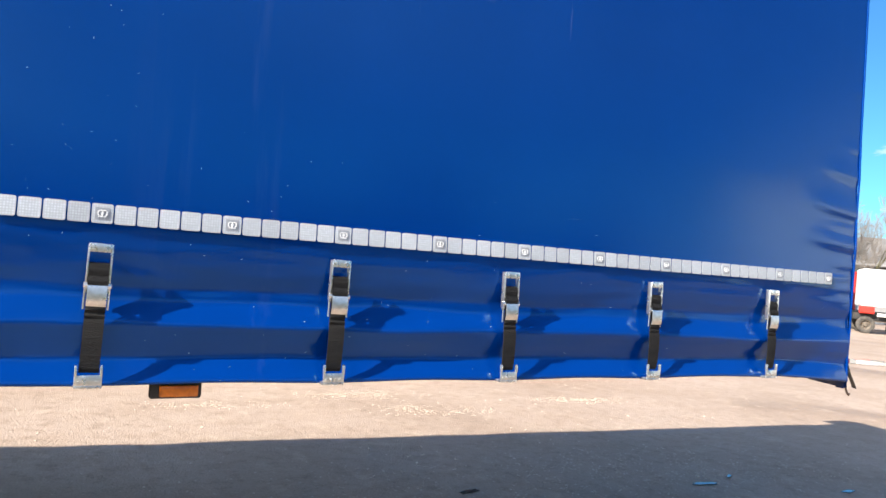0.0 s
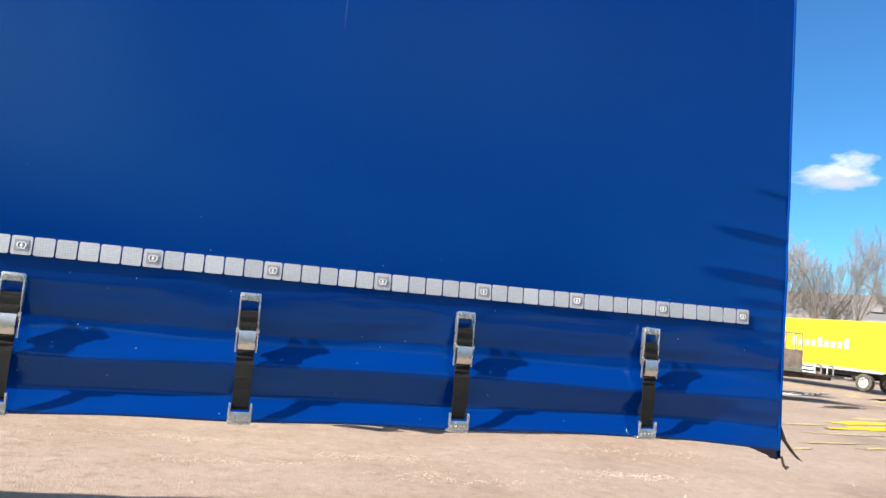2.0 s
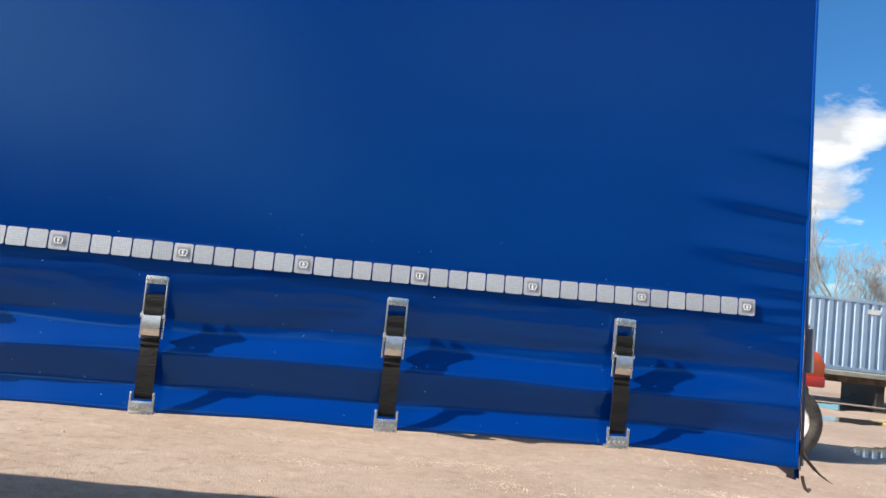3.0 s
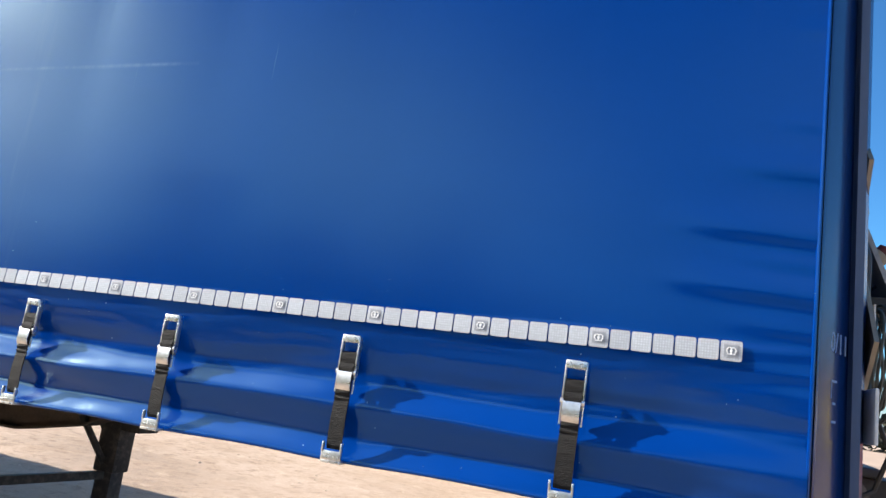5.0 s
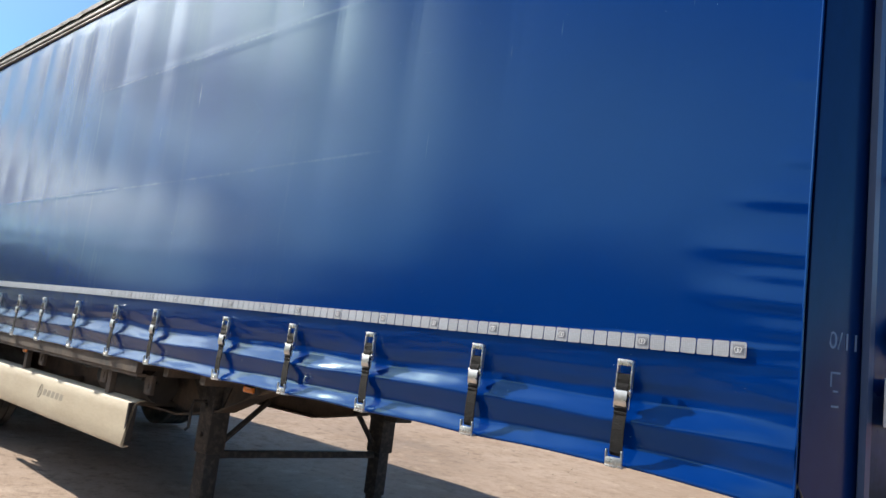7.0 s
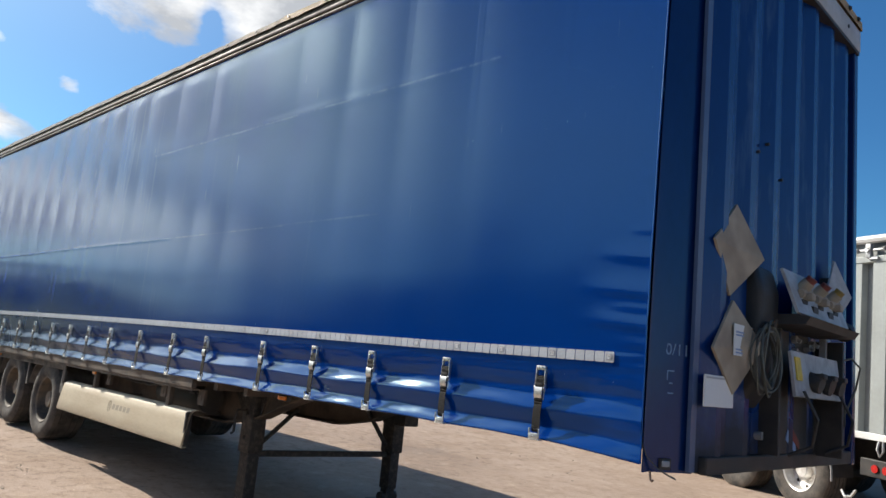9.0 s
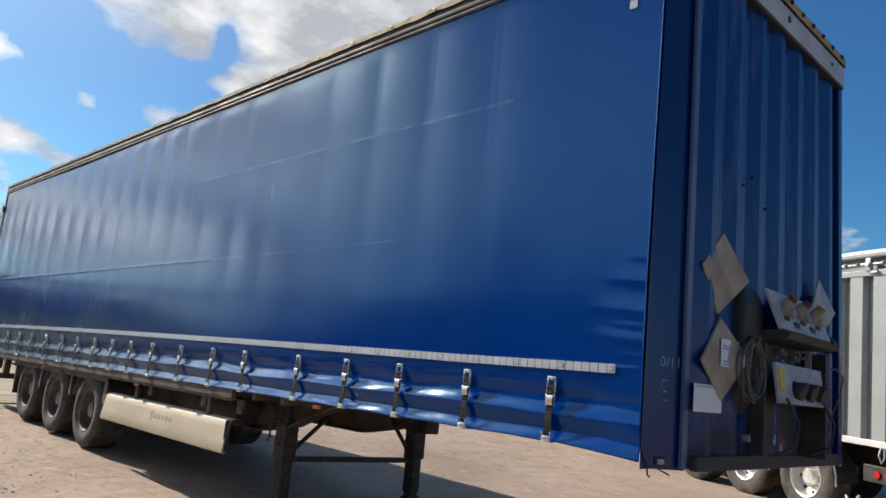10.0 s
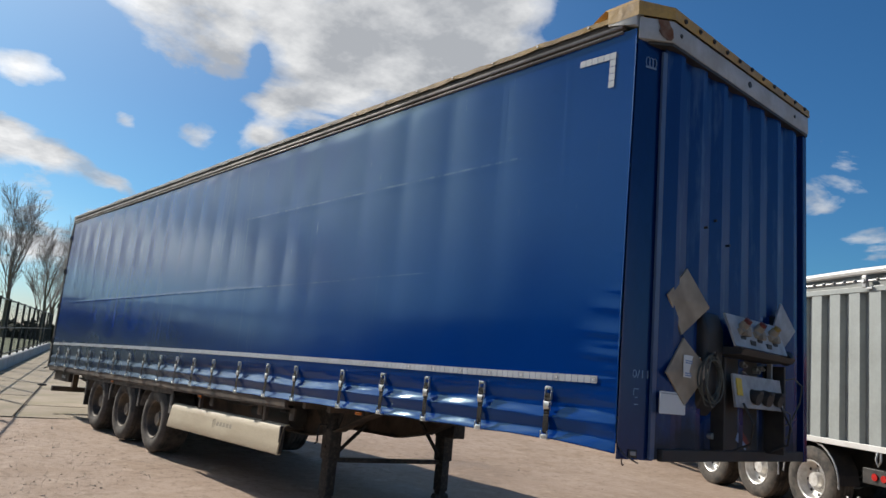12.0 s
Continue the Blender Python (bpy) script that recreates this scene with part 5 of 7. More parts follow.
    # worn hazard label and a stud near the foot of the wall
    for mat, y0, z0, note in ((M_INK, 1.27, 1.11, "torn faded label"), (M_CAP_RED, 1.325, 1.13, "torn red stripe of a label")):
        bm = bmesh.new()
        prism(bm, [(-0.053, y0, z0), (-0.053, y0 + 0.16, z0 - 0.075), (-0.053, y0 + 0.155, z0 - 0.030), (-0.053, y0 + 0.03, z0 + 0.055)], (0.004, 0, 0))
        part("torn_label", bm, mat, trailer, note)
    bm = bmesh.new()
    rod(bm, (-0.09, 0.92, 1.13), (-0.045, 0.92, 1.13), 0.022, 12)
    part("stud", bm, M_GALV, trailer)


build_coupling_box()

# coiled cable on its hook
for k in range(7):
    bm = bmesh.new()
    ring = [(0.045 + 0.02 * math.sin(k * 1.7) + 0.012 * math.cos(a * 2 + k), 0.715 + (0.095 + 0.012 * (k % 4)) * math.cos(a) + 0.010 * math.sin(k * 2.0), 1.535 + (0.140 + 0.012 * ((k * 3) % 4)) * math.sin(a) - 0.006 * k)
            for a in [2 * math.pi * i / 28 for i in range(29)]]
    hose(bm, ring, 0.0048, 6)
    part("cable_loop", bm, M_CABLE, trailer, smooth=True)
bm = bmesh.new()
hose(bm, [(-0.08, 0.715, 1.69), (0.03, 0.715, 1.69), (0.075, 0.715, 1.68), (0.085, 0.715, 1.71)], 0.010)
part("cable_hook", bm, M_BLACK, trailer)


# chalk writing on the bevelled corner
def writing(text, size, place, mat, parent, name):
    curve = bpy.data.curves.new(name, "FONT")
    curve.body, curve.size, curve.extrude, curve.resolution_u = text, size, 0.0008, 3
    curve.align_x = "CENTER"
    tmp = new(name, curve)
    data = bpy.data.meshes.new_from_object(tmp.evaluated_get(bpy.context.evaluated_depsgraph_get()))
    bpy.data.objects.remove(tmp)
    data.materials.append(mat)
    return again(name, data, parent, place)


CORNER_YAW = math.degrees(math.atan2(CHAMFER[1][1] - CHAMFER[0][1], CHAMFER[1][0] - CHAMFER[0][0]))
writing("30/11", 0.075, pose(-0.1535, 0.1295, 1.475, 90, 0, CORNER_YAW), M_CHALK, trailer, "chalk_date")
bm = bmesh.new()
for dz, w0 in ((-0.10, 0.035), (-0.155, 0.02), (-0.20, 0.03)):
    box(bm, -w0 / 2, w0 / 2, -0.001, 0.001, dz, dz + 0.006)
box(bm, -0.022, -0.017, -0.001, 0.001, -0.14, -0.095)
mark = part("chalk_marks", bm, M_CHALK, trailer)
mark.matrix_basis = pose(-0.1582, 0.1199, 1.50, 0, 0, CORNER_YAW)
# faint crown-like print near the top of the corner
bm = bmesh.new()
box(bm, -0.045, 0.045, -0.001, 0.001, -0.045, -0.030)
for cx in (-0.028, 0.0, 0.028):
    hose(bm, [(cx + 0.017 * math.cos(radians(a)), 0, 0.003 + 0.033 * math.sin(radians(a))) for a in range(-60, 241, 30)], 0.003, 4)
mark = part("printed_mark", bm, M_CHALK, trailer, "pale blue printed emblem")
mark.matrix_basis = pose(-0.1405, 0.1180, 3.68, 0, 0, math.degrees(math.atan2(0.239, 0.085)))


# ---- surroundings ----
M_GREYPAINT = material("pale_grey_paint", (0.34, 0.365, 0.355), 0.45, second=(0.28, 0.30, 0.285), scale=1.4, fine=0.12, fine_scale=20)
# shaded copy of the paint above: shade between the ribs put into colour
M_GREYPAINT_SHADED = material("pale_grey_paint_shaded", (0.30, 0.32, 0.31), 0.5, second=(0.24, 0.25, 0.24), scale=2, fine=0.12, fine_scale=20)
M_WHITE = material("off_white_paint", (0.72, 0.72, 0.70), 0.45, second=(0.58, 0.57, 0.54), scale=2, fine=0.1, fine_scale=25)
M_RIM_WHITE = material("silver_rim", (0.80, 0.79, 0.76), 0.35, 0.3, second=(0.55, 0.52, 0.47), scale=8, fine=0.2, fine_scale=40)
M_TUG = material("orange_red_paint", (0.78, 0.11, 0.020), 0.38, second=(0.60, 0.09, 0.02), scale=1.5, fine=0.12, fine_scale=25)
M_TUG_RED = material("red_paint", (0.66, 0.025, 0.012), 0.38, second=(0.5, 0.03, 0.02), scale=1.5, fine=0.12, fine_scale=25)
M_GLASS = material("dark_window", (0.02, 0.025, 0.03), 0.08, spec=0.7, second=(0.03, 0.035, 0.04), scale=2)
M_CONTAINER = material("faded_blue_container", (0.25, 0.36, 0.50), 0.5, second=(0.31, 0.40, 0.50), scale=1.2, fine=0.12, fine_scale=18)
M_SALMON = material("faded_red_steel", (0.42, 0.20, 0.14), 0.6, second=(0.34, 0.22, 0.17), scale=3, fine=0.15, fine_scale=20)
M_YELLOW = material("bright_yellow_paint", (0.66, 0.475, 0.010), 0.4, second=(0.61, 0.435, 0.010), scale=0.8, fine=0.06, fine_scale=10)
M_YELLOW_PALE = material("pale_yellow_print", (0.88, 0.80, 0.40), 0.5, fine=0.05, fine_scale=10)
M_BED = material("olive_grey_bed", (0.30, 0.305, 0.25), 0.6, second=(0.23, 0.225, 0.18), scale=2, fine=0.2, fine_scale=15)
M_WOOD = material("old_crate_board", (0.40, 0.32, 0.25), 0.75, second=(0.26, 0.19, 0.14), scale=3, fine=0.2, fine_scale=20)
M_SLATE = material("dark_grey_panel", (0.055, 0.065, 0.075), 0.45, second=(0.08, 0.09, 0.10), scale=2, fine=0.15, fine_scale=20)
M_LIGHTBLUE = material("light_blue_box", (0.19, 0.245, 0.33), 0.5, second=(0.22, 0.27, 0.34), scale=1)
M_TILES = material("grey_roof", (0.17, 0.165, 0.16), 0.7, second=(0.21, 0.20, 0.19), scale=0.3, fine=0.15, fine_scale=3)
M_FACADE = material("pale_facade", (0.22, 0.215, 0.215), 0.6, second=(0.19, 0.185, 0.185), scale=0.4, fine=0.1, fine_scale=4)
M_BARK = material("grey_bark", (0.21, 0.185, 0.150), 0.9, second=(0.20, 0.19, 0.105), scale=1.2, share=0.5, fine=0.3, fine_scale=12)
M_TWIG = material("grey_brown_twigs", (0.31, 0.275, 0.245), 0.9, second=(0.24, 0.21, 0.18), scale=0.6)
M_BUSH = material("winter_scrub", (0.040, 0.036, 0.026), 0.95, second=(0.028, 0.036, 0.016), scale=0.5, share=0.5)
M_GRASS = material("meadow_grass", (0.080, 0.115, 0.035), 0.95, second=(0.115, 0.115, 0.050), scale=0.25, share=0.5, fine=0.35, fine_scale=6, bump=0.05, bump_scale=9)
M_KERB = material("pale_concrete", (0.42, 0.43, 0.44), 0.8, second=(0.33, 0.33, 0.31), scale=1.0, fine=0.15, fine_scale=15)
M_SLAB = material("mossy_concrete", (0.40, 0.315, 0.225), 0.9, second=(0.27, 0.225, 0.125), scale=0.9, share=0.5, fine=0.3, fine_scale=25, bump=0.03, bump_scale=30, per_piece=0.22)
M_FENCE = material("dark_green_fence", (0.010, 0.014, 0.012), 0.5, fine=0.1, fine_scale=20)
M_WATER = material("puddle_water", (0.045, 0.040, 0.034), 0.04, second=(0.06, 0.05, 0.04), scale=2, spec=0.6)
M_STONE = material("gravel_stone", (0.58, 0.475, 0.37), 0.85, second=(0.36, 0.275, 0.20), scale=14, fine=0.2, fine_scale=60)


def bearing(x, y, yaw, z=0.0):
    return pose(x, y, z, 0, 0, yaw)


def build_grey_trailer():
    """Ribbed tipping-floor trailer; local x runs to its rear, near side at y = 0."""
    m = bearing(-0.64, 7.41, -28, -0.16)
    root = thing("ribbed_trailer", "pale grey ribbed bulk trailer with silver wheels", "semi-trailer", m)
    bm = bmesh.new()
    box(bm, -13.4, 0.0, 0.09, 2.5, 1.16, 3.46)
    part("body", bm, M_GREYPAINT_SHADED, root)
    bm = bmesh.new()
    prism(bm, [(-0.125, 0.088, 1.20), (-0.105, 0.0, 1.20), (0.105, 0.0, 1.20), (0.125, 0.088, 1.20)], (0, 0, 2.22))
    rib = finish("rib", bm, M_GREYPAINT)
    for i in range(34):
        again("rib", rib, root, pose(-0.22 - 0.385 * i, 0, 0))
    bm = bmesh.new()
    box(bm, -13.4, 0.02, -0.012, 0.09, 1.12, 1.205, 0.008)
    part("sill", bm, M_WHITE, root)
    bm = bmesh.new()
    box(bm, -13.4, 0.02, -0.012, 0.09, 3.415, 3.50, 0.008)
    part("upper_rail", bm, M_GREYPAINT, root)
    bm = bmesh.new()
    rod(bm, (-13.4, -0.03, 3.575), (0.0, -0.03, 3.575), 0.018, 8)
    part("tarp_rod", bm, M_GALV, root)
    bm = bmesh.new()
    hose(bm, [(-13.4 + 0.5 * i, -0.02 + 0.01 * (i % 2), 3.715 + 0.010 * math.sin(i * 1.3)) for i in range(28)], 0.055, 8)
    part("rolled_tarp", bm, M_WHITE, root, "rolled white tarpaulin", True)
    bm = bmesh.new()
    box(bm, -13.4, 0.0, 0.06, 2.44, 3.50, 3.69)
    part("tarp_cover", bm, M_GREYPAINT_SHADED, root)
    for k in range(6):
        x = -0.75 - 2.3 * k
        bm = bmesh.new()
        box(bm, x - 0.04, x + 0.04, -0.06, 0.0, 3.47, 3.66, 0.01)
        rod(bm, (x, -0.06, 3.575), (x, -0.085, 3.575), 0.035, 10)
        box(bm, x + 0.02, x + 0.14, -0.05, -0.02, 3.45, 3.48)
        part("tarp_bracket", bm, M_GALV, root, smooth=True)
    bm = bmesh.new()
    for i in range(60):
        rod(bm, (-0.3 - 0.21 * i, -0.055, 3.575), (-0.28 - 0.21 * i, -0.055, 3.575), 0.028, 6)
    tagged(part("tarp_rollers", bm, M_GALV, root), kind="stuff")
    bm = bmesh.new()
    box(bm, -13.0, -0.1, 0.75, 0.85, 0.75, 1.16)
    box(bm, -13.0, -0.1, 1.65, 1.75, 0.75, 1.16)
    part("chassis_frame", bm, M_BLACK, root)
    wm = wheel_meshes(0.52, 0.38, M_RIM_WHITE)
    for x in (-1.90, -3.21, -4.52):
        put_wheel(wm, root, x, 0.22, 0.52)
        put_wheel(wm, root, x, 2.28, 0.52, 180)
        bm = bmesh.new()
        rod(bm, (x, 0.3, 0.52), (x, 2.2, 0.52), 0.07, 10)
        part("axle", bm, M_BLACK, root)
        bm = bmesh.new()
        hose(bm, [(x + 0.60 * math.cos(radians(a)), 0.03, 0.53 + 0.60 * math.sin(radians(a))) for a in range(-5, 186, 14)], 0.014, 6)
        part("mudguard_rim", bm, M_GALV, root)
        bm = bmesh.new()
        arc = [(x + 0.59 * math.cos(radians(a)), 0.53 + 0.59 * math.sin(radians(a))) for a in range(0, 181, 15)]
        ring = [[bm.verts.new((px, yy, pz)) for yy in (0.03, 0.42)] for px, pz in arc]
        for a, b in zip(ring, ring[1:]):
            bm.faces.new((a[0], a[1], b[1], b[0]))
        part("mudguard", bm, M_BLACK, root)
    bm = bmesh.new()
    box(bm, -8.9, -5.4, 0.05, 0.09, 0.62, 0.78, 0.006)
    box(bm, -8.9, -5.4, 0.05, 0.09, 0.92, 1.02, 0.006)
    part("side_guard", bm, M_WHITE, root)
    bm = bmesh.new()
    box(bm, -0.85, -0.10, 0.02, 0.10, 0.66, 0.88, 0.01)
    lamp = part("tail_lamp_box", bm, M_BLACK, root)
    for x in (-0.62, -0.46, -0.28):
        bm = bmesh.new()
        rod(bm, (x, 0.018, 0.77), (x, 0.0, 0.77), 0.05, 12)
        part("lens", bm, M_RED, lamp, "red lamp lens")
    bm = bmesh.new()
    hose(bm, [(-0.55, 0.0, 1.13), (-0.56, -0.03, 1.02), (-0.52, -0.03, 0.93), (-0.48, -0.02, 1.0), (-0.50, 0.0, 1.12)], 0.014, 6)
    part("hook", bm, M_GALV, root)
    bm = bmesh.new()
    box(bm, -0.06, 0.02, 0.1, 2.4, 0.55, 0.68, 0.01)
    part("bumper_bar", bm, M_BLACK, root)
    bm = bmesh.new()
    hose(bm, [(-1.15, 0.05, 0.40), (-1.05, 0.0, 0.33), (-0.95, 0.0, 0.36), (-0.9, 0.02, 0.45)], 0.02, 6)
    part("chain", bm, M_GALV, root)


def build_tug():
    """Yard tractor; local x to its front, near side at y = 0."""
    root = thing("yard_tractor", "orange-red yard tractor with a side cab and dusty wheels", "tractor", bearing(3.2, 8.22, 0))
    bm = bmesh.new()
    prism(bm, [(0.35, 0.14, 1.27), (2.28, 0.14, 1.24), (2.31, 0.14, 1.44), (2.18, 0.14, 1.62), (0.35, 0.14, 1.65)], (0, 1.7, 0))
    bmesh.ops.bevel(bm, geom=list(bm.edges), offset=0.03, segments=2, affect="EDGES", profile=0.5)
    hood = part("hood", bm, M_TUG, root, "orange engine hood", True)
    for k in range(5):
        bm = bmesh.new()
        box(bm, 0.75 + 0.02 * k, 1.45 + 0.02 * k, 0.126, 0.139, 1.33 + 0.045 * k, 1.342 + 0.045 * k)
        part("louvre", bm, M_TUG_RED, hood)
    bm = bmesh.new()
    box(bm, 1.25, 2.30, 0.12, 0.9, 1.09, 1.255, 0.03)
    part("fender_skirt", bm, M_TUG_RED, root, "red fender skirt", True)
    bm = bmesh.new()
    prism(bm, [(0.38, 0.10, 1.255), (1.24, 0.10, 1.255), (1.40, 0.10, 1.04), (1.08, 0.10, 0.45), (0.38, 0.10, 0.43)], (0, 0.14, 0))
    part("fender", bm, M_TUG_RED, root)
    bm = bmesh.new()
    box(bm, -1.25, 0.32, 0.10, 1.15, 0.95, 1.15, 0.02)
    box(bm, -1.25, -1.15, 0.12, 1.13, 1.15, 2.24, 0.02)
    for x, y in ((0.22, 0.12), (0.22, 1.05), (-1.2, 0.12), (-1.2, 1.05)):
        box(bm, x, x + 0.10, y, y + 0.08, 1.15, 2.24, 0.015)
    box(bm, -1.25, 0.36, 0.08, 1.17, 2.24, 2.34, 0.03)
    cab = part("cab", bm, M_TUG, root, "orange side cab", True)
    bm = bmesh.new()
    box(bm, -1.14, 0.21, 0.135, 0.145, 1.4, 2.23)
    part("side_window", bm, M_GLASS, cab)
    bm = bmesh.new()
    box(bm, 0.25, 0.26, 0.22, 1.03, 1.4, 2.23)
    part("windscreen", bm, M_GLASS, cab)
    bm = bmesh.new()
    rod(bm, (0.25, 0.20, 2.345), (0.25, 0.20, 2.47), 0.075, 14)
    part("beacon", bm, M_ORANGE, cab, "amber beacon", True)
    bm = bmesh.new()
    box(bm, 0.30, 0.46, 0.02, 0.10, 2.0, 2.2, 0.02)
    hose(bm, [(0.30, 0.10, 2.1), (0.40, 0.06, 1.9), (0.44, 0.08, 1.6)], 0.014)
    part("mirror", bm, M_BLACK, cab, smooth=True)
    bm = bmesh.new()
    hose(bm, [(2.06, 0.55, 1.55), (2.06, 0.55, 1.90), (2.08, 0.55, 1.97), (2.14, 0.55, 2.01), (2.24, 0.55, 2.00)], 0.038, 10)
    part("exhaust_pipe", bm, M_RUST, root, "rusty exhaust pipe", True)
    for z in (0.62, 0.93):
        bm = bmesh.new()
        box(bm, 0.55, 0.95, 0.070, 0.098, z, z + 0.07, 0.008)
        part("step", bm, M_BLACK, root)
    bm = bmesh.new()
    box(bm, -0.4, 0.5, 0.14, 0.24, 0.40, 0.94, 0.01)
    part("step_panel", bm, M_TUG_RED, root)
    bm = bmesh.new()
    box(bm, -3.0, 2.3, 0.7, 1.5, 0.62, 0.92, 0.02)
    part("frame", bm, M_BLACK, root)
    bm = bmesh.new()
    box(bm, -2.9, -1.5, 0.55, 1.65, 0.93, 1.05, 0.03)
    part("coupling", bm, M_BLACK, root)
    wm = wheel_meshes(0.53, 0.32, M_RIM_WHITE)
    for x in (1.78, -2.2):
        put_wheel(wm, root, x, 0.27, 0.53)
        put_wheel(wm, root, x, 1.92, 0.53, 180)


def build_container():
    root = thing("shipping_container", "faded light blue corrugated shipping container with a red end post", "container", bearing(18.8, 22.7, 0, 1.20))
    bm = bmesh.new()
    box(bm, -12.1, -0.12, 0.05, 2.38, 0.12, 2.55)
    part("inner_box", bm, M_CONTAINER, root)
    bm = bmesh.new()
    prism(bm, [(-0.10, 0.05, 0.14), (-0.06, 0.0, 0.14), (0.10, 0.0, 0.14), (0.14, 0.05, 0.14)], (0, 0, 2.36))
    rib = finish("corrugation", bm, M_CONTAINER)
    for i in range(34):
        again("corrugation", rib, root, pose(-0.40 - 0.345 * i, 0, 0))
    for z0, z1 in ((0.0, 0.14), (2.48, 2.59)):
        bm = bmesh.new()
        box(bm, -12.2, -0.1, -0.01, 0.06, z0, z1, 0.01)
        part("side_rail", bm, M_CONTAINER, root)
    for x in (-12.2, -0.17):
        bm = bmesh.new()
        box(bm, x, x + 0.17, -0.015, 0.17, 0.0, 2.59, 0.012)
        part("corner_post", bm, M_SALMON, root, "faded red corner post")
    bm = bmesh.new()
    box(bm, -0.10, 0.0, 0.17, 2.40, 0.0, 2.59, 0.02)
    part("end_wall", bm, M_SALMON, root)
    bm = bmesh.new()
    box(bm, -2.05, -1.55, -0.012, -0.008, 2.12, 2.30)
    part("label", bm, M_WHITE, root)
    for x in (-11.6, -6.5, -1.2):
        bm = bmesh.new()
        box(bm, x - 0.15, x + 0.15, 0.2, 2.2, -1.2, 0.0)
        part("stand", bm, M_BLACK, root)


def build_flatbed():
    root = thing("flatbed_trailer", "olive-grey empty flatbed trailer with a crate frame", "trailer", bearing(19.4, 19.6, 0))
    bm = bmesh.new()
    box(bm, -12.4, -1.1, 0.0, 2.45, 1.06, 1.20, 0.02)
    part("bed", bm, M_BED, root)
    bm = bmesh.new()
    box(bm, -11.5, 0.9, 0.7, 0.85, 0.84, 1.055)
    box(bm, -11.5, 0.9, 1.6, 1.75, 0.84, 1.055)
    box(bm, -1.0, 0.9, 0.1, 2.35, 0.98, 1.058)
    part("chassis_frame", bm, M_CHASSIS, root)
    for x in (-11.3, -10.6):
        bm = bmesh.new()
        box(bm, x - 0.06, x + 0.06, 0.45, 0.6, 0.0, 1.02, 0.01)
        box(bm, x - 0.15, x + 0.15, 0.38, 0.67, 0.0, 0.04)
        part("support_leg", bm, M_LEG, root)
    bm = bmesh.new()
    rod(bm, (-10.9, 0.5, 0.6), (-8.8, 0.5, 0.95), 0.04, 8)
    box(bm, -9.6, -8.7, 0.05, 0.2, 0.7, 0.95)
    part("brace", bm, M_GALV, root)
    wm = wheel_meshes(0.42, 0.32, M_RIM)
    for x in (-8.2, -7.1):
        put_wheel(wm, root, x, 0.25, 0.42)
        put_wheel(wm, root, x, 2.2, 0.42, 180)
    crate = thing("crate_frame", "weathered wooden crate with an open steel frame on a trailer bed", "crate", bearing(17.35, 19.8, 0, 1.20))
    for k in range(6):
        bm = bmesh.new()
        box(bm, 0.186 * k, 0.186 * k + 0.178, 0.0, 0.03, 0.0, 0.66 + 0.02 * (k % 3 == 1), 0.006)
        part("plank", bm, M_WOOD, crate)
    bm = bmesh.new()
    box(bm, 0.0, 1.11, 0.031, 0.40, 0.0, 0.62, 0.01)
    part("box", bm, M_WOOD, crate)
    for x in (0.0, 0.33, 0.76, 1.07):
        bm = bmesh.new()
        box(bm, x, x + 0.035, 0.031, 0.066, 0.62, 1.24)
        part("upright", bm, M_WOOD, crate)
    bm = bmesh.new()
    box(bm, 0.0, 1.105, 0.031, 0.066, 1.241, 1.285)
    part("top_bar", bm, M_WOOD, crate)
    for x in (19.28, 19.85):
        bm = bmesh.new()
        hose(bm, [(-0.14, 0, 0), (-0.14, 0, 0.26), (-0.08, 0, 0.34), (0.08, 0, 0.34), (0.14, 0, 0.26), (0.14, 0, 0)], 0.03, 6)
        solid("steel_hoop", bm, M_GALV, "grey steel hoop on the end of a trailer bed", "hoop", bearing(x, 19.9, 0, 1.058), "hoops on the flatbed", smooth=True)


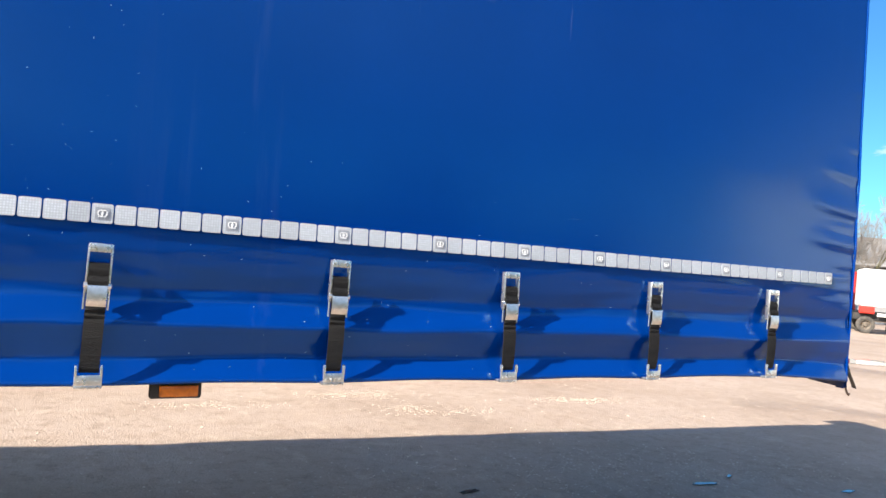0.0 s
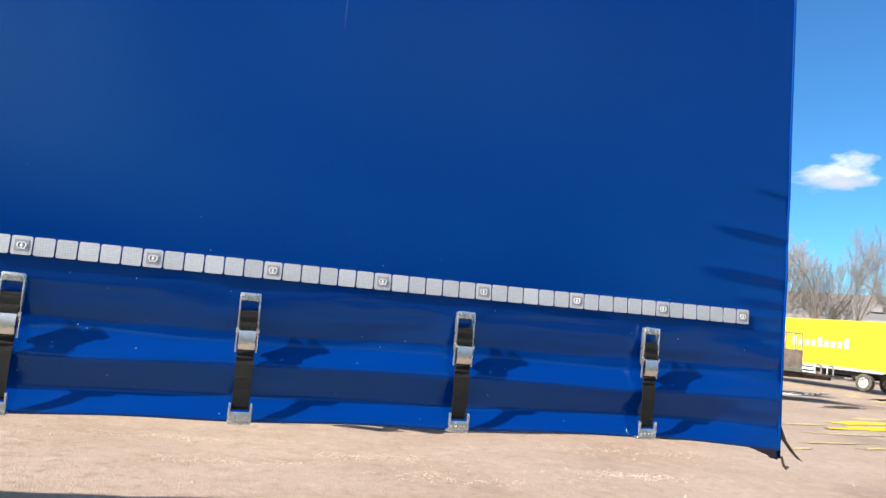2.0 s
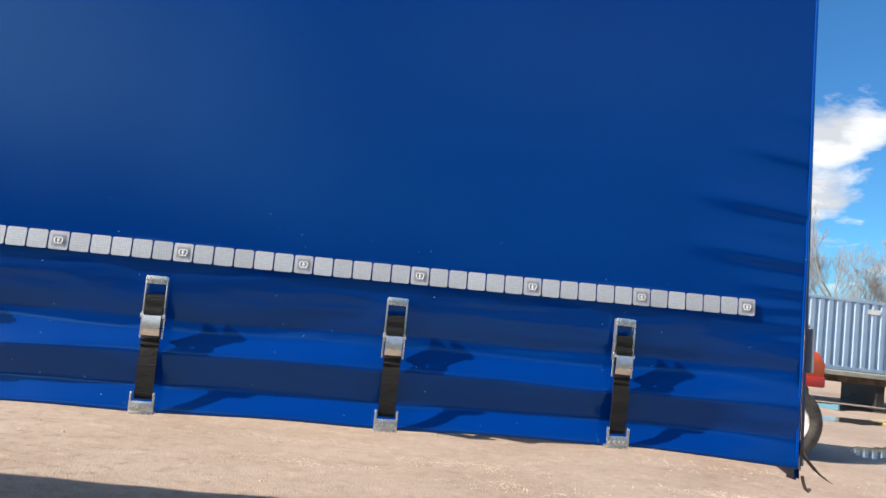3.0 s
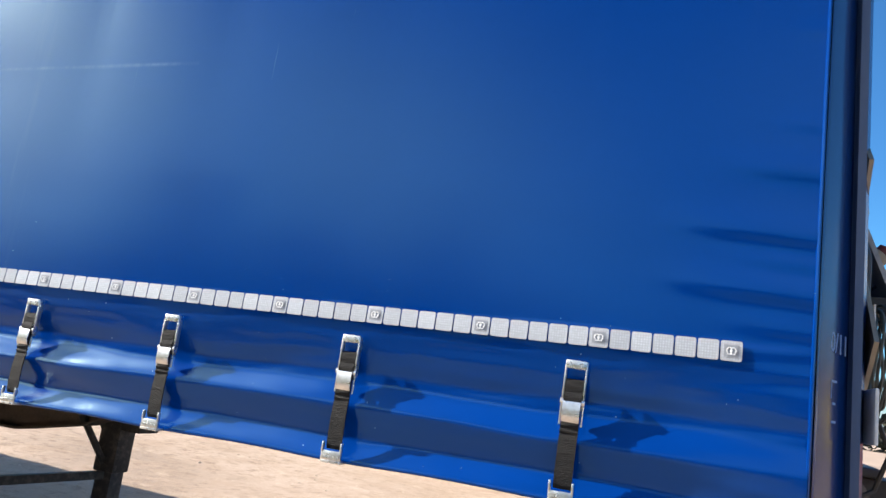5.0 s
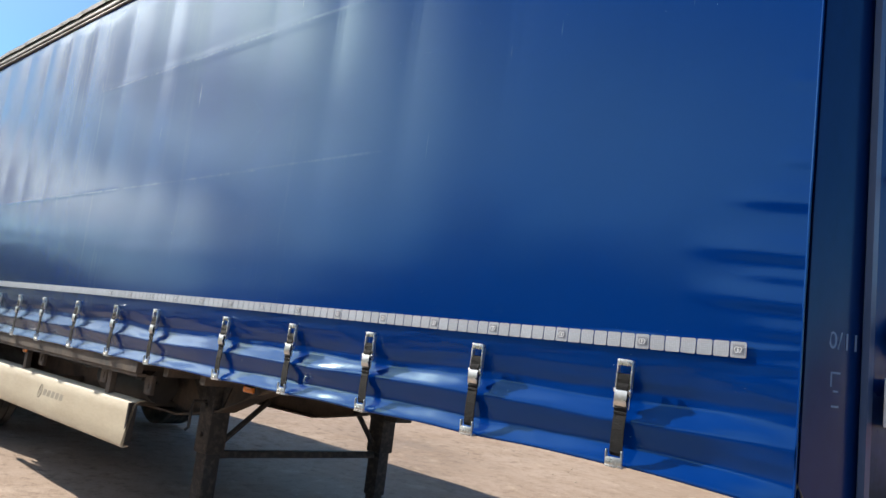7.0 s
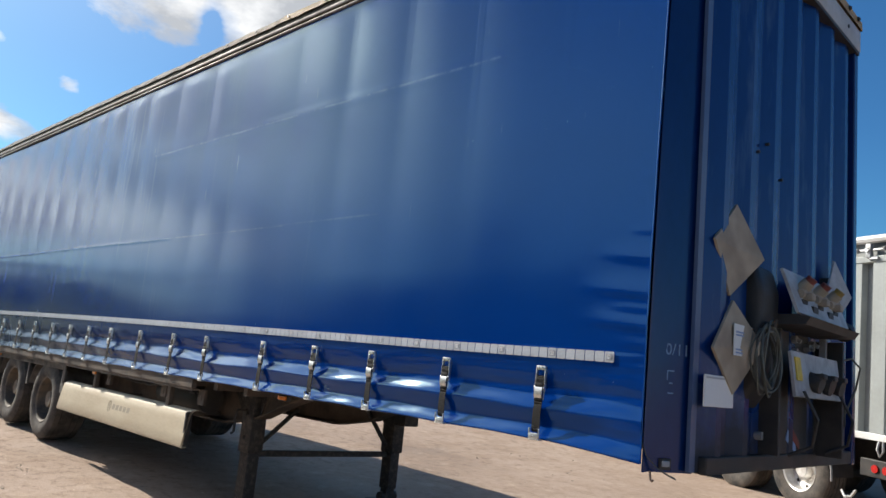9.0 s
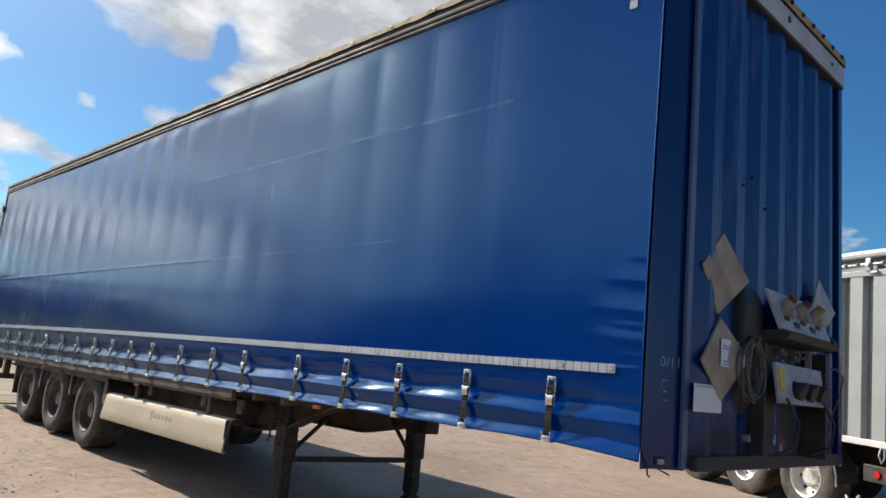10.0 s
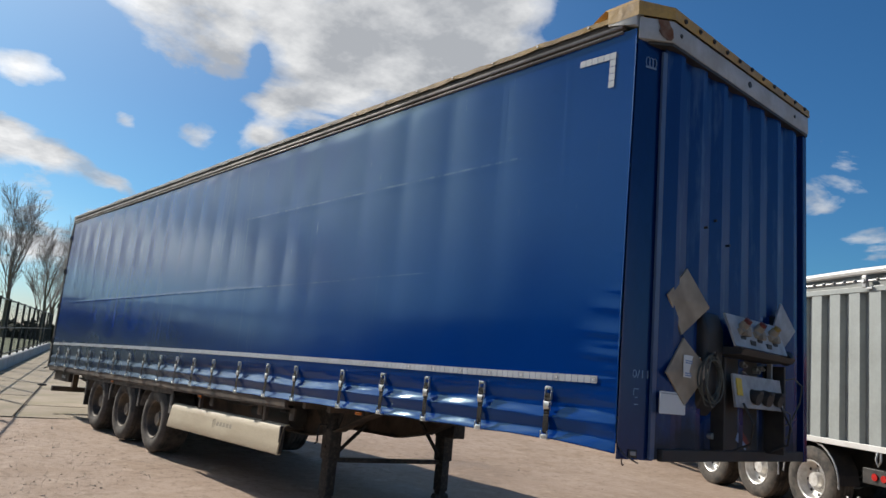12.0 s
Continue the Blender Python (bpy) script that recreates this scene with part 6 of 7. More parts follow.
def build_yellow_trailer():
    """Local x to its rear, its lit side at y = 0."""
    root = thing("box_trailer", "bright yellow box trailer with pale lettering bars", "semi-trailer", bearing(33.4, 29.5, -83, 0.1))
    bm = bmesh.new()
    box(bm, -12.6, 0.0, 0.0, 2.5, 1.12, 3.98, 0.03)
    part("body", bm, M_YELLOW, root)
    bm = bmesh.new()
    box(bm, -0.01, 0.03, 0.05, 2.45, 1.2, 3.9, 0.01)
    part("rear_door", bm, M_YELLOW, root)
    bm = bmesh.new()
    box(bm, -11.8, -0.2, -0.012, 0.0, 1.06, 1.24, 0.004)
    part("skirt_rail", bm, M_GALV, root)
    bars = [(-10.35, 0.16, 2.9, 3.4), (-10.15, 0.20, 2.5, 3.0), (-9.9, 0.42, 2.75, 2.95)] + [(-8.9 + 0.36 * k, 0.27, 2.42, 2.72 + 0.14 * (k % 3 == 0)) for k in range(6)] + [(-6.3 + 0.45 * k, 0.30, 2.32, 2.70 + 0.2 * (k % 4 == 0)) for k in range(9)]
    for x, w, z0, z1 in bars:
        bm = bmesh.new()
        box(bm, x, x + w, -0.010, -0.004, z0, z1)
        part("lettering_bar", bm, M_YELLOW_PALE, root)
    bm = bmesh.new()
    box(bm, -11.0, -0.3, 0.7, 1.8, 0.8, 1.1)
    part("chassis_frame", bm, M_BLACK, root)
    bm = bmesh.new()
    box(bm, -8.6, -4.6, 0.05, 0.10, 0.60, 0.75)
    box(bm, -8.6, -4.6, 0.05, 0.10, 0.86, 1.00)
    part("side_guard", bm, M_WHITE, root)
    for xx in (-9.6,):
        bm = bmesh.new()
        box(bm, xx - 0.08, xx + 0.08, 0.4, 0.55, 0.0, 1.1)
        part("landing_leg", bm, M_WHITE, root)
    wm = wheel_meshes(0.50, 0.36, M_RIM_WHITE)
    for xx in (-1.45,):
        put_wheel(wm, root, xx, 0.22, 0.5)
        put_wheel(wm, root, xx, 2.28, 0.5, 180)
    bm = bmesh.new()
    box(bm, -0.05, 0.04, 0.2, 2.3, 0.72, 0.95, 0.01)
    bar = part("rear_bar", bm, M_BLACK, root)
    for y in (0.35, 2.0):
        bm = bmesh.new()
        box(bm, 0.041, 0.06, y, y + 0.2, 0.78, 0.9)
        part("tail_lamp", bm, M_RED, bar)


def build_far_trucks():
    # dark trailer with a ribbed, bevelled front wall and pale couplings
    root = thing("parked_trailer", "dark grey trailer front wall with pale hose couplings", "trailer", bearing(42.92, 30.38, -103))
    bm = bmesh.new()
    prism(bm, [(0.0, 0.0, 1.30), (2.5, 0.0, 1.30), (2.5, 0.0, 3.62), (2.22, 0.0, 3.87), (0.28, 0.0, 3.87), (0.0, 0.0, 3.62)], (0, 0.57, 0))
    wall = part("front_wall", bm, M_SLATE, root)
    for x in (0.02, 0.62, 1.22, 1.82, 2.40):
        bm = bmesh.new()
        box(bm, x, x + 0.07, -0.05, 0.0, 1.34, 3.60, 0.01)
        part("rib", bm, M_SLATE, wall)
    for x in (0.18, 0.85, 1.95):
        for k in range(4):
            bm = bmesh.new()
            box(bm, x, x + 0.36, -0.03, 0.0, 2.55 + 0.17 * k, 2.62 + 0.17 * k)
            part("step", bm, M_PALE, wall)
    for x, z, w, h in ((0.72, 2.0, 0.22, 0.35), (1.0, 2.08, 0.2, 0.22), (1.30, 2.05, 0.18, 0.30), (0.80, 1.42, 0.14, 0.55), (1.32, 1.42, 0.12, 0.50), (0.06, 1.6, 0.4, 0.35), (2.0, 1.45, 0.3, 0.18)):
        bm = bmesh.new()
        box(bm, x, x + w, -0.09, 0.0, z, z + h, 0.02)
        part("coupling", bm, M_PALE, root)
    bm = bmesh.new()
    box(bm, 0.2, 2.3, -1.4, 11.0, 0.85, 1.29)
    part("chassis_frame", bm, M_BLACK, root)
    bm = bmesh.new()
    box(bm, 2.32, 2.40, -1.6, 8.0, 0.50, 0.62)
    part("side_rail", bm, M_GALV, root)
    for y in (-1.0, 1.8, 6.0):
        for x in (0.3, 2.1):
            bm = bmesh.new()
            box(bm, x, x + 0.16, y, y + 0.16, 0.0, 0.85, 0.02)
            part("leg", bm, M_BLACK, root)
    for x, y, w, mat in ((0.84, 2.46, 0.16, M_TUG_RED), (0.735, 2.06, 0.11, M_WHITE), (0.86, 2.70, 0.12, M_WHITE), (0.675, 1.83, 0.10, M_PALE)):
        bm = bmesh.new()
        box(bm, x, x + 0.1, y, y + w, 1.291, 3.9 - 0.6 * (mat is M_PALE))
        part("stanchion", bm, mat, root)
    # lorry with white box and red bumper
    lorry = thing("box_lorry", "white box lorry with red bumper", "lorry", bearing(39.2, 24.7, -50))
    bm = bmesh.new()
    box(bm, 0.0, 6.5, 0.0, 2.5, 1.62, 3.85, 0.05)
    part("body", bm, M_WHITE, lorry)
    bm = bmesh.new()
    box(bm, -0.05, 0.75, -0.05, 0.3, 1.18, 1.60, 0.04)
    part("bumper", bm, M_TUG_RED, lorry)
    bm = bmesh.new()
    box(bm, -0.3, 6.0, 0.4, 2.0, 0.80, 1.17)
    part("chassis_frame", bm, M_BLACK, lorry)
    bm = bmesh.new()
    box(bm, 0.9, 5.9, 0.0, 0.12, 1.05, 1.25, 0.02)
    part("side_rail", bm, M_WHITE, lorry)
    wm = wheel_meshes(0.50, 0.32, M_RIM)
    for x in (0.35, 4.6):
        put_wheel(wm, lorry, x, 0.2, 0.5)
        put_wheel(wm, lorry, x, 2.3, 0.5, 180)
    # light blue box on a dark chassis, far off
    far = thing("swap_body_lorry", "light blue swap body on a dark chassis", "lorry", bearing(55.3, 53.2, -43))
    bm = bmesh.new()
    box(bm, 0.0, 7.2, 0.0, 2.5, 1.75, 4.3, 0.05)
    part("body", bm, M_LIGHTBLUE, far)
    bm = bmesh.new()
    box(bm, 0.0, 7.2, -0.02, 0.0, 1.75, 2.1)
    part("lower_band", bm, M_INK, far)
    bm = bmesh.new()
    box(bm, -1.0, 16.0, 0.3, 2.2, 1.1, 1.6)
    part("chassis_frame", bm, M_BLACK, far)
    bm = bmesh.new()
    box(bm, 1.5, 2.6, -0.02, -0.005, 2.9, 3.2)
    part("mark_bar", bm, M_INK, far)
    wm2 = wheel_meshes(0.50, 0.32, M_RIM)
    for x in (0.8, 4.8, 6.0, 10.0, 11.2, 14.5):
        put_wheel(wm2, far, x, 0.3, 0.5)


def build_depot():
    """Long low building: pale bands, window strips, sloping grey roof; local x along its front."""
    root = thing("depot_building", "long pale office depot with window strips and a grey sloping roof", "building", bearing(62.0, 74.0, -53, 1.1))
    bm = bmesh.new()
    box(bm, 0.0, 78.0, 0.0, 22.0, -0.7, 5.6)
    part("wall", bm, M_FACADE, root)
    bm = bmesh.new()
    prism(bm, [(-0.6, -0.8, 5.6), (-0.6, 12.0, 9.6), (-0.6, 23.0, 5.6)], (79.2, 0, 0))
    part("roof", bm, M_TILES, root)
    bm = bmesh.new()
    box(bm, -0.6, 78.6, -0.85, -0.55, 5.25, 5.75)
    part("fascia", bm, M_FACADE, root)
    bm = bmesh.new()
    box(bm, 0.0, 2.55, -0.06, 0.06, 0.0, 1.45)
    pane = finish("window", bm, M_GLASS)
    bm = bmesh.new()
    box(bm, -0.06, 2.62, -0.09, -0.061, -0.07, 0.0)
    box(bm, 1.24, 1.31, -0.09, -0.061, 0.0, 1.45)
    box(bm, -0.06, 0.01, -0.09, -0.061, 0.0, 1.45)
    box(bm, 2.55, 2.62, -0.09, -0.061, 0.0, 1.45)
    bmesh.ops.remove_doubles(bm, verts=bm.verts, dist=0.001)
    frame_bar = finish("window_frame", bm, M_FACADE)
    for i in range(26):
        for z, skip in ((3.45, 0), (0.8, i % 7 == 3)):
            if not skip:
                ob = again("window", pane, root, pose(0.5 + 2.95 * i, 0, z))
                again("window_frame", frame_bar, ob, pose(0, 0, 0))
    for i in range(9):
        bm = bmesh.new()
        box(bm, 4 + 8 * i, 5.4 + 8 * i, 2.6, 4.2, 6.9, 7.8, 0.02)
        part("roof_light", bm, M_FACADE, root)


def build_reflected_hall():
    """Unseen pale hall at the yard's near end, added for its reflection; local x along its lit front."""
    root = thing("reflected_hall", "unseen pale steel-clad hall, added for its reflection in the curtain", "building", bearing(43.5, -10.6, -117.7))
    bm = bmesh.new()
    box(bm, 0.0, 21.0, 0.0, 30.0, 0.0, 9.2)
    part("wall", bm, M_WHITE, root)
    bm = bmesh.new()
    prism(bm, [(-0.3, -0.4, 9.2), (-0.3, 15.0, 11.2), (-0.3, 30.4, 9.2)], (21.6, 0, 0))
    part("roof", bm, M_TILES, root)
    bm = bmesh.new()
    box(bm, -0.05, 21.05, -0.10, 0.0, 0.0, 0.5)
    part("plinth", bm, M_KERB, root)
    bm = bmesh.new()
    box(bm, 0.0, 0.12, -0.05, 0.0, 0.5, 9.1)
    rib = finish("cladding_rib", bm, M_WHITE)
    for i in range(22):
        again("cladding_rib", rib, root, pose(0.02 + 0.99 * i, 0, 0))


def branch(segs, p, way, length, r, depth, rng, spread):
    n = 3 if depth > 2 else 2
    for i in range(n):
        bend = Vector((rng.uniform(-1, 1), rng.uniform(-1, 1), rng.uniform(-0.3, 0.9))) * 0.16
        way = (way + bend).normalized()
        q = p + way * (length / n)
        r2 = r * (0.86 if depth > 2 else 0.75)
        segs.append((p, q, r, r2, depth))
        p, r = q, r2
        if depth > 0 and (i < n - 1 or depth < 4):
            for _ in range(2 if depth == 2 else 1):
                a = rng.uniform(0, 2 * math.pi)
                side = way.orthogonal().normalized()
                side = (Matrix.Rotation(a, 3, way) @ side)
                w2 = (way * rng.uniform(0.55, 0.95) + side * spread * rng.uniform(0.5, 1.0) + Vector((0, 0, 0.18))).normalized()
                branch(segs, p, w2, length * rng.uniform(0.55, 0.78), r * rng.uniform(0.45, 0.62), depth - 1, rng, spread)
    if depth > 0:
        for _ in range(2):
            a = rng.uniform(0, 2 * math.pi)
            side = Matrix.Rotation(a, 3, way) @ way.orthogonal().normalized()
            branch(segs, p, (way + side * spread * 0.55).normalized(), length * rng.uniform(0.6, 0.8), r * 0.66, depth - 1, rng, spread)


def tree_meshes(seed, height, spread, depth=5):
    rng = random.Random(seed)
    segs = []
    branch(segs, Vector((0, 0, 0)), Vector((0, 0, 1)), height * 0.36, height * 0.017, depth, rng, spread)
    top = max(s[1].z for s in segs)
    k = height / top
    out = []
    for thick in (True, False):
        verts, faces = [], []
        for a, b, ra, rb, d in segs:
            if (d >= depth - 1) != thick:
                continue
            a, b = a * k, b * k
            way = (b - a).normalized()
            s = way.orthogonal().normalized()
            u = way.cross(s)
            n = 7 if thick else 3
            base = len(verts)
            for p, r in ((a, max(ra, 0.009)), (b, max(rb, 0.006))):
                verts += [p + (s * math.cos(2 * math.pi * i / n) + u * math.sin(2 * math.pi * i / n)) * r for i in range(n)]
            faces += [(base + i, base + (i + 1) % n, base + n + (i + 1) % n, base + n + i) for i in range(n)]
        data = bpy.data.meshes.new("trunk" if thick else "crown")
        data.from_pydata([tuple(v) for v in verts], [], faces)
        data.materials.append(M_BARK if thick else M_TWIG)
        data.shade_smooth()
        out.append(data)
    return out


def plant_trees():
    kinds = [tree_meshes(3, 13.5, 0.56), tree_meshes(11, 14.0, 0.50), tree_meshes(23, 13.0, 0.62)]
    slim = [tree_meshes(31, 13.0, 0.40), tree_meshes(47, 12.5, 0.46), tree_meshes(53, 12.0, 0.52)]
    spots = [(24.5, 52.0), (30.0, 55.0), (35.5, 60.5), (38.7, 63.6), (41.0, 58.0), (43.2, 53.3), (44.6, 56.5), (46.1, 53.0), (48.0, 54.5), (49.4, 51.0), (51.3, 52.5), (52.8, 49.6), (53.9, 46.1), (58.1, 44.5), (56.8, 41.5), (58.9, 38.8), (61.5, 38.0), (60.0, 41.5), (64.0, 32.0), (70.0, 27.0)]
    rng = random.Random(5)
    for i, (x, y) in enumerate(spots):
        trunk, crown = kinds[i % 3]
        s = rng.uniform(0.88, 1.12)
        root = thing("bare_tree", "bare broad winter tree with fine twigs", "tree", Matrix.LocRotScale((x, y, 0), Euler((0, 0, rng.uniform(0, 6.28))), (s, s, s)), "trees beside the yard")
        again("trunk", trunk, root, pose(0, 0, 0))
        again("crown", crown, root, pose(0, 0, 0))
    far = [(-72.1, 10.6), (-70.5, 13.4), (-78.0, 15.5), (-74.0, 17.5), (-82.0, 19.5), (-88.0, 22.0), (-68.0, -1.0), (-62.0, -12.0), (-50.0, -28.0), (-34.0, -38.0), (-18.0, -43.0), (-2.0, -46.0)]
    for i, (x, y) in enumerate(far):
        trunk, crown = slim[i % 3]
        s = rng.uniform(0.85, 1.15)
        root = thing("bare_tree", "tall slim bare winter tree beyond the fence", "tree", Matrix.LocRotScale((x, y, 0), Euler((0, 0, rng.uniform(0, 6.28))), (s, s, s)), "trees beyond the fence")
        again("trunk", trunk, root, pose(0, 0, 0))
        again("crown", crown, root, pose(0, 0, 0))


def scrub(name, points, height, depth, count, seed, label):
    """A belt of scrub along a line: many small crossed twig blades."""
    rng = random.Random(seed)
    verts, faces = [], []
    total = sum((Vector(b) - Vector(a)).length for a, b in zip(points, points[1:]))
    for a, b in zip(points, points[1:]):
        a, b = Vector((*a, 0)), Vector((*b, 0))
        n = int(count * (b - a).length / total)
        for _ in range(n):
            p = a.lerp(b, rng.random())
            side = Vector((-(b - a).y, (b - a).x, 0)).normalized()
            p = p + side * rng.uniform(-depth, depth)
            hh = height * (0.55 + 0.55 * noise.noise(Vector((p.x * 0.11, p.y * 0.11, seed))) + 0.25)
            p.z = rng.random() ** 1.25 * hh
            s = rng.uniform(0.25, 0.75)
            d = Vector((rng.uniform(-1, 1), rng.uniform(-1, 1), rng.uniform(-0.2, 1.2))).normalized() * s
            e = d.orthogonal().normalized() * s * 0.45
            k = len(verts)
            verts += [tuple(p), tuple(p + d * 0.6 + e), tuple(p + d * 1.3), tuple(p + d * 0.6 - e)]
            faces.append((k, k + 1, k + 2, k + 3))
    data = bpy.data.meshes.new(name)
    data.from_pydata(verts, [], faces)
    data.materials.append(M_BUSH)
    tagged(new(name, data), label, "bushes", kind="stuff")


KERB_A, KERB_B = Vector((-55.4, 10.4, 0)), Vector((30.0, -14.9, 0))


def build_boundary():
    way = (KERB_B - KERB_A).normalized()
    out = Vector((way.y, -way.x, 0))
    yaw = math.degrees(math.atan2(way.y, way.x))
    length = (KERB_B - KERB_A).length
    bm = bmesh.new()
    box(bm, 0, length, -0.30, 0.0, -0.05, 0.40, 0.02)
    solid("kerb_wall", bm, M_KERB, "low pale concrete wall under the fence", "wall", pose(KERB_A.x, KERB_A.y, 0, 0, 0, yaw), kind="structure")
    fence = thing("fence", "dark green steel panel fence on a low wall", "fence", pose(KERB_A.x, KERB_A.y, 0, 0, 0, yaw))
    bm = bmesh.new()
    box(bm, -0.04, 0.04, -0.19, -0.11, 0.40, 2.45)
    post = finish("post", bm, M_FENCE)
    bm = bmesh.new()
    for z in (0.5, 1.42, 2.38):
        box(bm, 0.0, 3.0, -0.16, -0.14, z, z + 0.05)
    rail = finish("rail", bm, M_FENCE)
    bm = bmesh.new()
    for k in range(15):
        box(bm, 0.05 + 0.2 * k, 0.054 + 0.2 * k, -0.152, -0.148, 0.45, 2.42)
    wires = finish("wire_mesh", bm, M_FENCE)
    n = int(length / 3.0)
    for i in range(n):
        again("post", post, fence, pose(3.0 * i, 0, 0))
        again("rail", rail, fence, pose(3.0 * i, 0, 0))
        tagged(again("wire_mesh", wires, fence, pose(3.0 * i, 0, 0)), kind="stuff")
    # meadow beyond the wall
    verts, faces = [], []
    nx, ny = 60, 24
    for j in range(ny + 1):
        for i in range(nx + 1):
            u, v = -90 + 300 * i / nx, 0.31 + 260 * (j / ny) ** 2
            p = KERB_A + way * u + out * v
            verts.append((p.x, p.y, 0.05 + 0.25 * min(1.0, v / 8) + 0.10 * noise.noise(Vector((p.x * 0.1, p.y * 0.1, 0))) * min(1.0, v / 4)))
    w = nx + 1
    faces = [(j * w + i, (j + 1) * w + i, (j + 1) * w + i + 1, j * w + i + 1) for j in range(ny) for i in range(nx)]
    data = bpy.data.meshes.new("meadow")
    data.from_pydata(verts, [], faces)
    data.materials.append(M_GRASS)
    data.shade_smooth()
    tagged(new("meadow", data), "green winter meadow beyond the fence", "grass", kind="structure")
    scrub("scrub_belt", [(-92.0, 44.0), (-78.0, 14.0), (-70.0, 0.0)], 1.5, 2.0, 4000, 4, "low leafless scrub beyond the meadow")
    scrub("scrub_belt", [(-70.0, -3.0), (-57.0, -20.0), (-45.0, -33.0)], 4.8, 3.5, 11000, 6, "dark dense scrub belt beyond the meadow")
    scrub("scrub_belt", [(-45.0, -33.0), (8.0, -51.0), (40.0, -48.0)], 9.0, 3.5, 26000, 7, "tall dark scrub belt beyond the meadow")
    scrub("scrub_belt", [(10.0, 62.0), (40.0, 70.0), (56.0, 76.0)], 3.5, 2.0, 3000, 9, "low leafless scrub in front of the depot")


def build_slabs():
    way = (KERB_B - KERB_A).normalized()
    yaw = math.degrees(math.atan2(way.y, way.x))
    floor_root = thing("slab_paving", "mossy concrete yard slabs along the low wall", "paving", pose(KERB_A.x, KERB_A.y, 0, 0, 0, yaw), kind="structure")
    bm = bmesh.new()
    box(bm, 0.012, 2.188, 0.012, 1.488, -0.06, 0.022)
    bmesh.ops.bevel(bm, geom=[e for e in bm.edges if min(v.co.z for v in e.verts) > 0], offset=0.008, segments=1, affect="EDGES", profile=0.5)
    slab = finish("slab", bm, M_SLAB)
    for i in range(22):
        for j in range(3):
            again("slab", slab, floor_root, pose(-4.0 + 2.2 * i, 0.05 + 1.5 * j, 0.002 * ((i * 7 + j * 3) % 5 - 2)))


